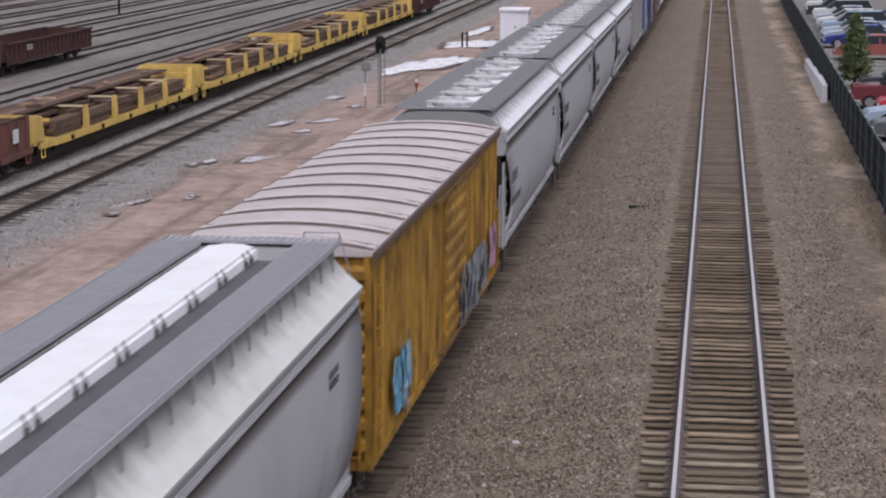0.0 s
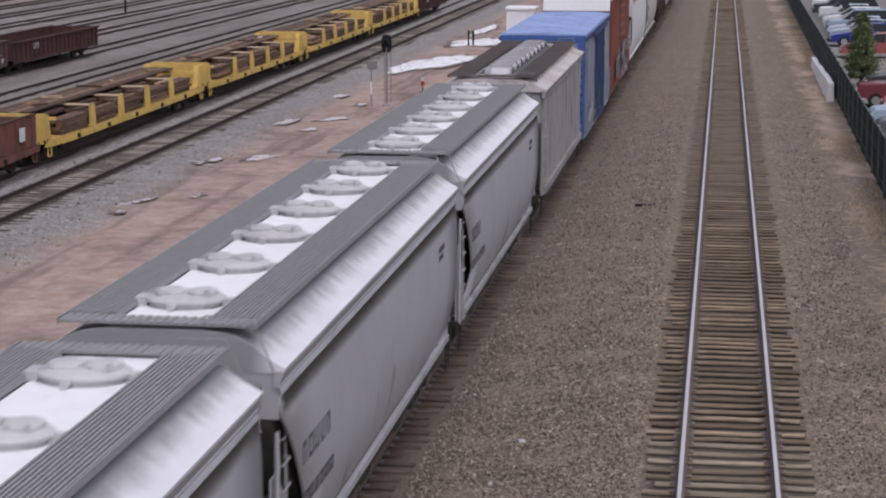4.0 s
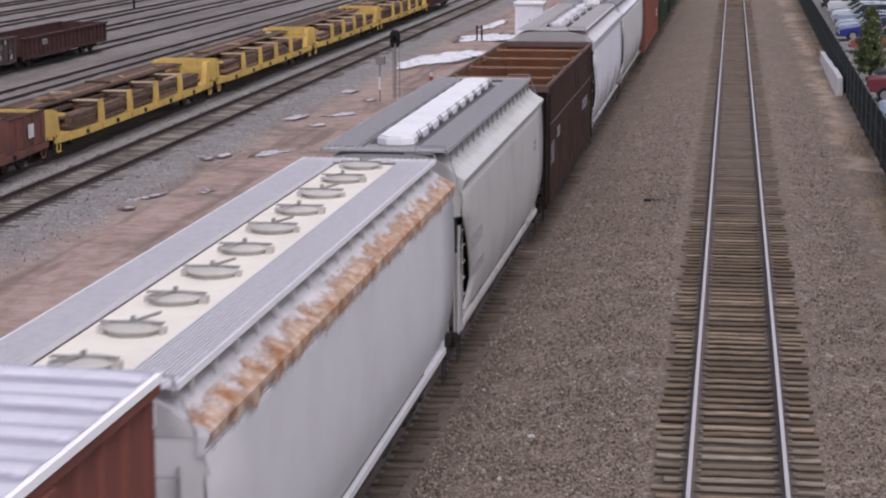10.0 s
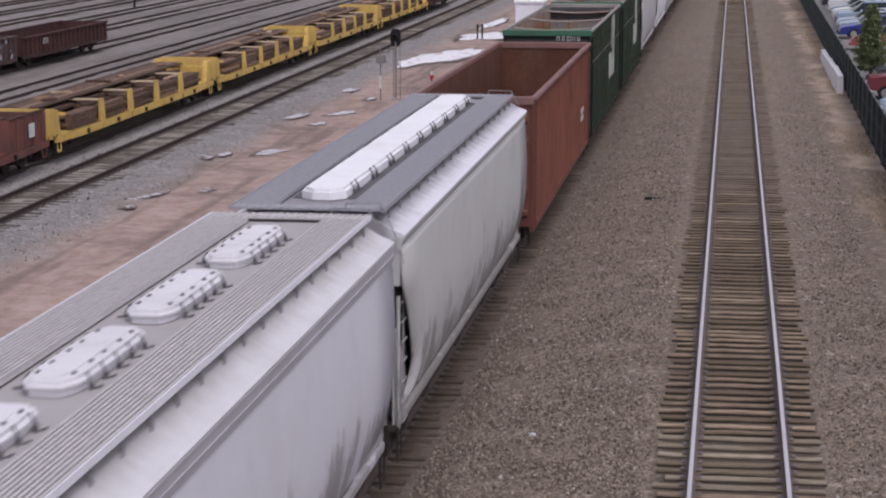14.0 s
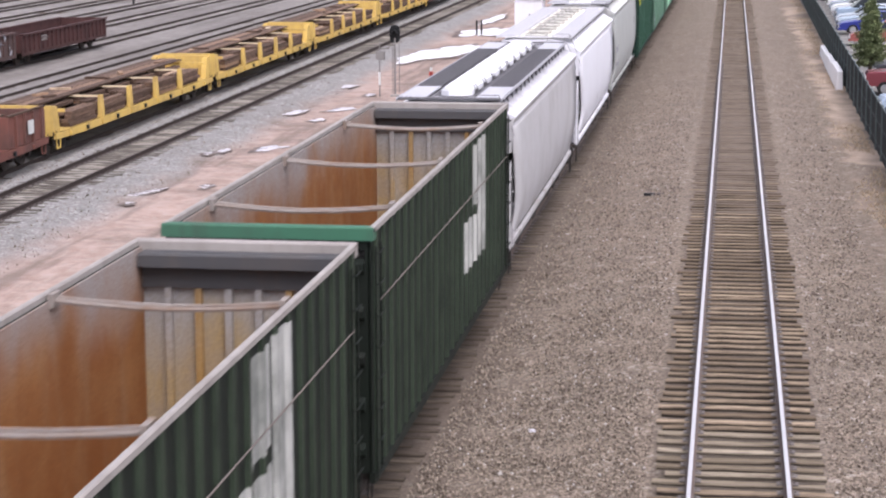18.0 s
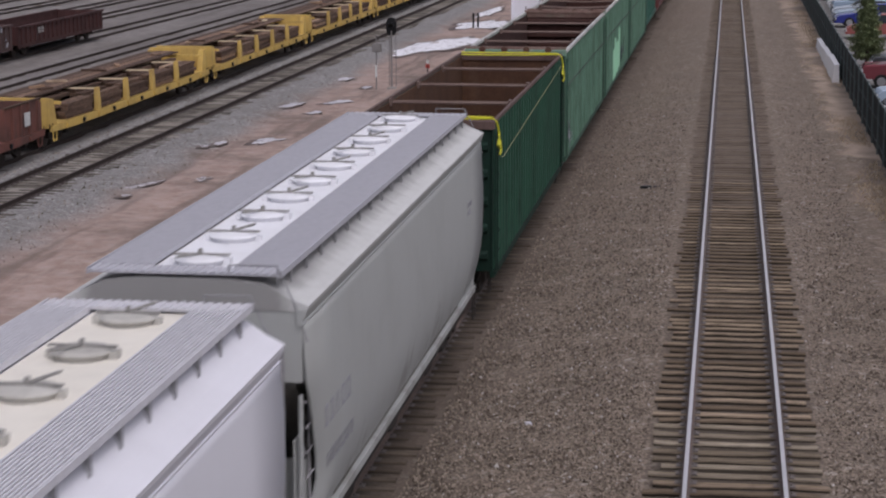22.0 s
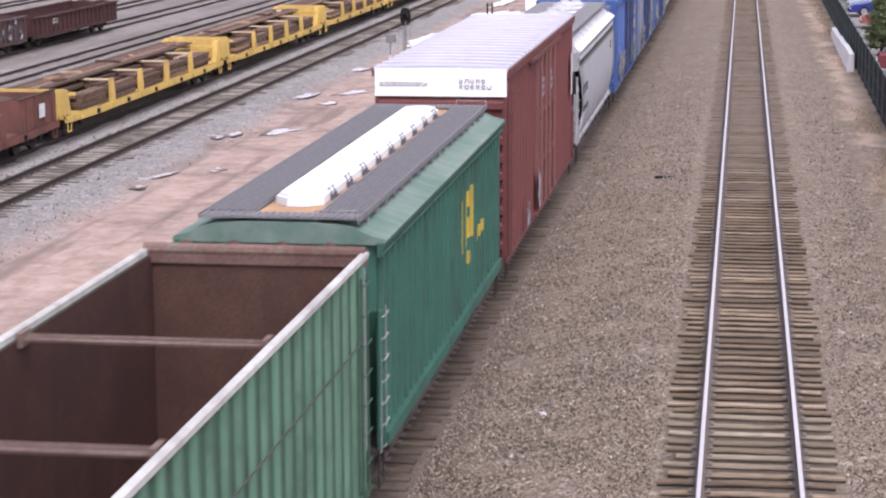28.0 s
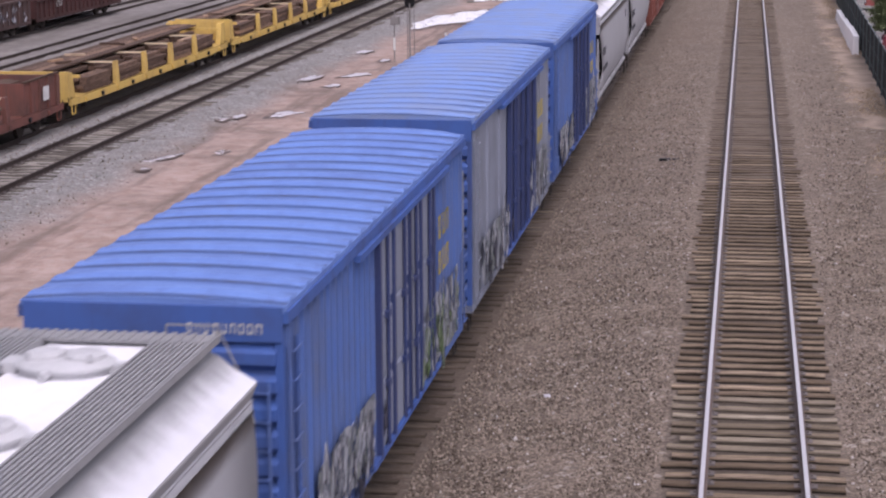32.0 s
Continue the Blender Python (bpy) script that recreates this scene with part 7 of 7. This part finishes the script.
def build_yard():
    for k, y0 in enumerate((73.3, 97.9, 121.9, 145.6)):
        flat_car(y0, 24.2 if k == 0 else 23.6, YELLOW, "yellow flat car with stakes and stacked old ties", 5, 70 + k)
    flat_car(48.6, 24.4, WORK_RED, "rusty red flat car with stacked timber and end box", 5, 80, 4.0)
    standing_gondola(169.6, 16.0, YARD_TRACKS[0], YARD_RED, "dark red gondola behind the yellow flat cars", 2.2)
    c = standing_gondola(112.2, 16.0, YARD_TRACKS[3], YARD_RED, "dark red gondola standing in the yard")
    c = standing_gondola(95.2, 16.0, YARD_TRACKS[3], GREY_CAR, "dark brown gondola with sprayed paint in the yard", 2.0)
    strokes(c, 1.61, 9.5, 0.95, 5.5, 0.95, 6, SPRAY_WHITE, 171, "pale spray-paint strokes")
    standing_gondola(78.2, 16.0, YARD_TRACKS[3], YARD_RED, "dark red gondola standing in the yard")
    # poles at the far side of the yard
    for x, y in ((-60.9, 158.0), (-52.0, 176.0)):
        p = empty("yard_pole", "short dark pole in the yard gravel", "pole", "yard poles", at=(x, y, -1.1))
        part("post", Shape().tube((0, 0, -0.2), (0, 0, 3.2), 0.11, 8, 0.09), BLACK, p)
        part("cross_arm", Shape().box(-0.45, 0.45, -0.05, 0.05, 2.7, 2.82), BLACK, p)


build_yard()

# ---------------------------------------------------------------- fence and car park on the right
LOT_Z = -0.262
ASPHALT = plain("car_park_asphalt", (0.185, 0.175, 0.168), 0.9, 0.0, 0.35)
FENCE_DARK = plain("fence_screen", (0.016, 0.020, 0.021), 0.8, 0.0, 0.5)
FENCE_GREEN = plain("fence_post_paint", (0.13, 0.155, 0.155), 0.6, 0.2, 0.3)
WHITE_WALL = paint("white_barrier", (0.90, 0.885, 0.90), (0.45, 0.41, 0.39), amount=0.15)
GLASS = plain("car_glass", (0.016, 0.020, 0.024), 0.08, 0.0, 0.05)
TYRE = plain("tyre_rubber", (0.018, 0.018, 0.018), 0.85)
ALLOY = plain("alloy_rim", (0.42, 0.42, 0.43), 0.4, 0.8)
LAMP_CLEAR = plain("lamp_clear", (0.72, 0.72, 0.74), 0.12)
LAMP_RED = plain("lamp_red", (0.35, 0.012, 0.012), 0.2)
CHROME = plain("chrome_trim", (0.5, 0.5, 0.52), 0.25, 0.9)


def fence_x(y):
    return 4.86 + 0.0055 * (y - 60)


def build_fence():
    fn = empty("fence", "black screened chain-link fence with green-grey posts", "fence", kind="structure")
    step = 3.05
    for k in range(52):
        y0, y1 = 38 + k * step, 38 + (k + 1) * step
        x0, x1 = fence_x(y0), fence_x(y1)
        part("post", cached("fence_post", lambda: Shape().tube((0, 0, -0.3), (0, 0, 1.88), 0.045, 8).tube((0, 0, 1.88), (0, 0, 1.93), 0.05, 8, 0.015).mesh("post")), FENCE_GREEN, fn, at=(x0, y0, -0.27))
        a = math.degrees(math.atan2(x1 - x0, y1 - y0))
        part("screen", cached("fence_screen", lambda: Shape().box(0.02, 0.035, 0.03, step - 0.03, 0.02, 1.80).mesh("screen")), FENCE_DARK, fn, at=(x0, y0, -0.27), rot=(0, 0, -a))
        part("top_rail", cached("fence_rail", lambda: Shape().tube((0, 0, 1.84), (0, step, 1.84), 0.026, 6).mesh("top_rail")), FENCE_GREEN, fn, at=(x0, y0, -0.27), rot=(0, 0, -a))
        for z in (0.35, 1.1):
            part("tie_wire", cached("fence_wire%d" % int(z * 100), lambda: Shape().tube((-0.008, 0, z), (-0.008, step, z), 0.008, 4).mesh("tie_wire")), FENCE_GREEN, fn, at=(x0, y0, -0.27), rot=(0, 0, -a))
    for y0, y1, h in ((97.0, 103.0, 0.80), (103.0, 110.0, 0.62), (110.0, 118.0, 0.45)):
        w = empty("barrier_slab", "white painted concrete slab at the fence foot", "barrier", "white slabs along the fence", at=(fence_x(y0) - 0.36, y0, -0.27))
        part("slab", Shape().prism_y([(-0.10, -0.1), (0.22, -0.1), (0.20, h), (-0.02, h)], 0.0, y1 - y0 - 0.02), WHITE_WALL, w)
        part("cap", Shape().bevelled(-0.04, 0.22, 0.0, y1 - y0 - 0.03, h, h + 0.04, 0.015), WHITE_WALL, w)


def build_lot():
    s = Shape()
    s.box(5.35, 60, -30, 330, -0.5, LOT_Z)
    thing("pavement", s, ASPHALT, "grey worn asphalt of a car park", "pavement", kind="structure")
    line = plain("parking_line", (0.55, 0.54, 0.50), 0.8)
    for k in range(34):
        thing("parking_line", cached("parking_line", lambda: Shape().box(0, 4.8, -0.05, 0.05, 0, 0.004).mesh("parking_line")), line, "faded white line between parking bays", "road marking", "parking lines", kind="structure", at=(6.2, 82 + 2.75 * k, LOT_Z + 0.001))


def wheel_unit(car, x, y, r=0.33):
    """Axle along y, as the cars stand with the nose to -x."""
    w = part("wheel", cached("car_tyre", lambda: Shape().tube((0, -0.11, 0), (0, 0.11, 0), 0.33, 20).mesh("tyre")), TYRE, car, at=(x, y, r))
    part("rim", cached("car_rim", lambda: Shape().tube((0, -0.118, 0), (0, 0.118, 0), 0.20, 14).mesh("rim")), ALLOY, w)


def parked_car(x, y, col, label, kind="sedan", turn=0.0, L=4.6, rough=0.25):
    """A parked car with its nose towards the fence; own space: nose at x = 0, length along +x."""
    pm = bpy.data.materials.get("car_" + label.split()[0]) or plain("car_" + label.split()[0], col, rough, 0.15, 0.06)
    car = empty("parked_car", label, "car", "parked cars behind the fence", at=(x, y, LOT_Z), rz=turn)
    hw = 0.88
    if kind == "sedan":
        low = [(0.0, 0.30), (0.0, 0.62), (0.18, 0.76), (1.15, 0.90), (1.3, 0.93), (3.75, 0.98), (4.5, 0.95), (4.6, 0.72), (4.6, 0.32)]
        cab = [(1.20, 0.92), (1.95, 1.40), (2.9, 1.45), (3.45, 1.36), (4.1, 0.97)]
    elif kind == "suv":
        low = [(0.0, 0.38), (0.0, 0.82), (0.12, 0.98), (1.1, 1.06), (4.5, 1.10), (4.6, 0.95), (4.6, 0.40)]
        cab = [(1.05, 1.05), (1.75, 1.66), (4.15, 1.72), (4.52, 1.10)]
    else:
        low = [(0.0, 0.45), (0.0, 0.92), (0.12, 1.06), (1.3, 1.12), (4.7, 1.12), (4.7, 0.48)]
        cab = [(1.3, 1.10), (1.95, 1.72), (3.0, 1.75), (3.3, 1.12)]
    body = Shape()
    n = len(low)
    v, f = [], []
    for s, yy in ((0.93, -hw), (1.0, -hw + 0.10), (1.0, hw - 0.10), (0.93, hw)):
        v += [(2.3 + (a - 2.3) * (0.985 if s < 1 else 1.0), yy, 0.30 + (c - 0.30) * s) for a, c in low]
    for j in range(3):
        for i in range(n):
            f.append((j * n + i, j * n + (i + 1) % n, (j + 1) * n + (i + 1) % n, (j + 1) * n + i))
    f += [tuple(range(n)), tuple(range(4 * n - 1, 3 * n - 1, -1))]
    body.add(v, f)
    part("body", body, pm, car)
    cabs = Shape()
    m = len(cab)
    zlow = min(c for _, c in cab)
    v = []
    for yy, s in ((-hw + 0.05, 0), (hw - 0.05, 0)):
        for a, c in cab:
            v.append((a, yy - math.copysign(0.22 * (c - zlow), yy), c))
    f = [tuple(range(m)), tuple(range(2 * m - 1, m - 1, -1))] + [(i, (i + 1) % m, (i + 1) % m + m, i + m) for i in range(m)]
    cabs.add(v, f)
    part("glazing", cabs, GLASS, car, "dark tinted windows")
    top = [p for p in cab if p[1] > 1.3]
    ztop = max(c for _, c in cab)
    rw = hw - 0.05 - 0.22 * (ztop - zlow)
    part("roof", Shape().prism_x([(-rw, ztop - 0.07), (rw, ztop - 0.07), (rw, ztop + 0.0), (rw - 0.12, ztop + 0.035), (-rw + 0.12, ztop + 0.035), (-rw, ztop + 0.0)], top[0][0] + 0.05, top[-1][0] - 0.02), pm, car)
    if kind == "sedan":
        part("pillar", Shape().box(2.55, 2.65, -hw + 0.02, hw - 0.02, 0.95, 1.30), pm, car)
    for yy in (-0.62, 0.62):
        part("headlight", Shape().bevelled(-0.03, 0.10, yy - 0.20, yy + 0.20, low[1][1] - 0.16, low[1][1] - 0.02, 0.02), LAMP_CLEAR, car)
        part("taillight", Shape().box(low[-1][0] - 0.06, low[-1][0] + 0.02, yy - 0.15, yy + 0.15, 0.70, 0.90), LAMP_RED, car)
        part("door_mirror", Shape().bevelled(1.55, 1.72, math.copysign(0.88, yy) - 0.07, math.copysign(0.88, yy) + 0.07, low[3][1] + 0.0, low[3][1] + 0.14, 0.02), pm, car)
    part("grille", Shape().box(-0.025, 0.03, -0.40, 0.40, 0.45, low[1][1] - 0.06), BLACK if kind != "pickup" else CHROME, car)
    part("bumper", Shape().bevelled(-0.07, 0.12, -0.82, 0.82, 0.30, 0.44, 0.03), CHROME if kind == "pickup" else pm, car)
    for wx in (0.85, low[-1][0] - 0.95):
        for wy in (-0.80, 0.80):
            wheel_unit(car, wx, wy)
    return car


def build_cars():
    rows = [(5.85, 82.2, (0.10, 0.105, 0.115), "charcoal sedan parked nose to the fence", "sedan"), (6.55, 100.2, (0.055, 0.055, 0.06), "soot-black estate car parked nose to the fence", "suv"), (5.85, 86.6, (0.36, 0.44, 0.55), "pale blue sedan parked nose to the fence", "sedan"), (6.75, 91.6, (0.46, 0.045, 0.06), "scarlet sedan parked nose to the fence", "sedan"),
            (5.80, 95.0, (0.17, 0.045, 0.055), "maroon pickup parked nose to the fence", "pickup"), (6.7, 124.6, (0.30, 0.10, 0.09), "brick-red sedan parked nose to the fence", "sedan"),
            (6.5, 134.2, (0.035, 0.045, 0.22), "navy sedan parked nose to the fence", "sedan"), (6.7, 138.4, (0.33, 0.40, 0.48), "silver-blue sedan parked nose to the fence", "sedan"),
            (6.75, 142.2, (0.40, 0.44, 0.50), "silver sedan parked nose to the fence", "sedan"), (6.9, 146.0, (0.30, 0.38, 0.48), "steel-blue hatchback parked nose to the fence", "suv"),
            (6.9, 150.0, (0.42, 0.43, 0.45), "grey sedan parked nose to the fence", "sedan"), (7.0, 154.2, (0.62, 0.63, 0.64), "white sedan parked nose to the fence", "sedan"),
            (7.1, 158.6, (0.34, 0.38, 0.44), "bluish-grey sedan parked nose to the fence", "sedan"), (7.1, 163.2, (0.60, 0.61, 0.62), "white van-like car parked nose to the fence", "suv"),
            (6.9, 168.4, (0.05, 0.05, 0.055), "black car parked nose to the fence", "suv"), (7.0, 173.6, (0.58, 0.58, 0.58), "white pickup parked nose to the fence", "pickup"),
            (9.6, 119.2, (0.22, 0.035, 0.035), "red car parked in the second row", "suv"), (11.6, 138.0, (0.025, 0.04, 0.20), "navy estate car in the second row", "suv"),
            (11.8, 147.5, (0.03, 0.03, 0.035), "black sedan in the second row", "sedan"), (12.0, 156.5, (0.035, 0.035, 0.04), "black car in the second row", "suv"), (12.2, 166.0, (0.05, 0.06, 0.10), "dark blue sedan in the second row", "sedan")]
    for x, y, c, label, kind in rows:
        parked_car(x, y, c, label, kind, random.Random(int(y * 10)).uniform(-3, 3))


def leaf_material(name, a, b2):
    m, n, l, b = mat_new(name)
    geo = n.new("ShaderNodeNewGeometry")
    c = n_mix(n, l, geo.outputs["Random Per Island"], a, b2)
    l.new(c, b.inputs["Base Color"])
    b.inputs["Roughness"].default_value = 0.8
    return m


def build_tree(x, y, h=3.6, r=1.0):
    rnd = random.Random(3)
    tr = empty("evergreen_tree", "slim dark green evergreen tree behind the fence", "tree", at=(x, y, LOT_Z))
    part("trunk", Shape().tube((0, 0, -0.2), (0.03, 0, h * 0.5), 0.09, 8, 0.06).tube((0.03, 0, h * 0.5), (0, 0, h * 0.97), 0.06, 8, 0.015), TIE_DARK, tr, "brown tapered trunk")
    limbs, v, f = Shape(), [], []
    for k in range(260):
        u = (k + rnd.random()) / 260
        z = 0.35 + (h - 0.4) * u
        reach = r * (1 - u) ** 0.75 * rnd.uniform(0.65, 1.12) * (0.55 + 0.45 * min(1, u * 6)) + 0.08
        a = rnd.random() * math.tau
        d = Vector((math.cos(a), math.sin(a), rnd.uniform(-0.05, 0.45)))
        limbs.tube((0, 0, z), tuple(Vector((0, 0, z)) + d * reach), 0.018, 4, 0.005)
        for q in range(46):
            s = rnd.uniform(0.25, 1.05)
            p = Vector((0, 0, z)) + d * reach * s + Vector((rnd.gauss(0, 0.06), rnd.gauss(0, 0.06), rnd.gauss(0, 0.05)))
            e = Vector((rnd.gauss(0, 1), rnd.gauss(0, 1), rnd.gauss(0.3, 0.7))).normalized() * rnd.uniform(0.08, 0.17)
            w = e.cross(Vector((rnd.random(), rnd.random(), rnd.random()))).normalized() * 0.028
            o = len(v)
            v += [tuple(p - w), tuple(p + e * 0.5 - w * 1.4), tuple(p + e), tuple(p + e * 0.5 + w * 1.4)]
            f.append((o, o + 1, o + 2, o + 3))
    part("branchwork", limbs, TIE_DARK, tr)
    me = bpy.data.meshes.new("crown")
    me.from_pydata(v, [], f)
    tagged(part("crown", me, leaf_material("evergreen_leaf", (0.100, 0.130, 0.062), (0.235, 0.270, 0.135)), tr, "dense dark green needles with gaps"), kind="stuff")


def build_dry_grass():
    """Dry straw-coloured tufts along the fence."""
    rnd = random.Random(17)
    v, f = [], []
    for _ in range(9000):
        y = 45 * (190 / 45) ** rnd.random()
        x = fence_x(y) - 0.15 - abs(rnd.gauss(0, 0.55))
        if noise.noise((x * 0.5, y * 0.12, 5)) < -0.05:
            continue
        z = ground_height(x)
        a = rnd.random() * math.tau
        hgt = rnd.uniform(0.03, 0.12)
        dx, dy = math.cos(a) * 0.02, math.sin(a) * 0.02
        lx, ly = rnd.gauss(0, 0.10), rnd.gauss(0, 0.10)
        o = len(v)
        v += [(x - dx, y - dy, z - 0.02), (x + dx, y + dy, z - 0.02), (x + lx, y + ly, z + hgt)]
        f.append((o, o + 1, o + 2))
    me = bpy.data.meshes.new("dry_grass")
    me.from_pydata(v, [], f)
    thing("dry_grass", me, leaf_material("straw", (0.36, 0.27, 0.18), (0.50, 0.40, 0.29)), "dry straw-coloured grass along the fence", "grass", kind="stuff")


build_fence()
build_lot()
build_cars()
build_tree(6.66, 105.3)
build_dry_grass()

# one pale stone and one dark scrap that stand out in the ballast
thing("pale_stone", cached("pale_stone", lambda: Shape().tube((0, 0, -0.05), (0, 0, 0.05), 0.09, 7, 0.05).mesh("pale_stone")), SNOW, "single pale stone in the ballast", "stone", at=(-3.6, 35.3, ground_height(-3.6)))
thing("steel_scrap", cached("scrap", lambda: Shape().box(-0.20, 0.14, -0.10, 0.06, -0.03, 0.05).box(0.20, 0.38, -0.05, 0.12, -0.03, 0.04).mesh("steel_scrap")), BLACK, "dark scrap of steel in the ballast", "scrap", at=(-2.6, 63.0, ground_height(-2.6) + 0.02))


motions()
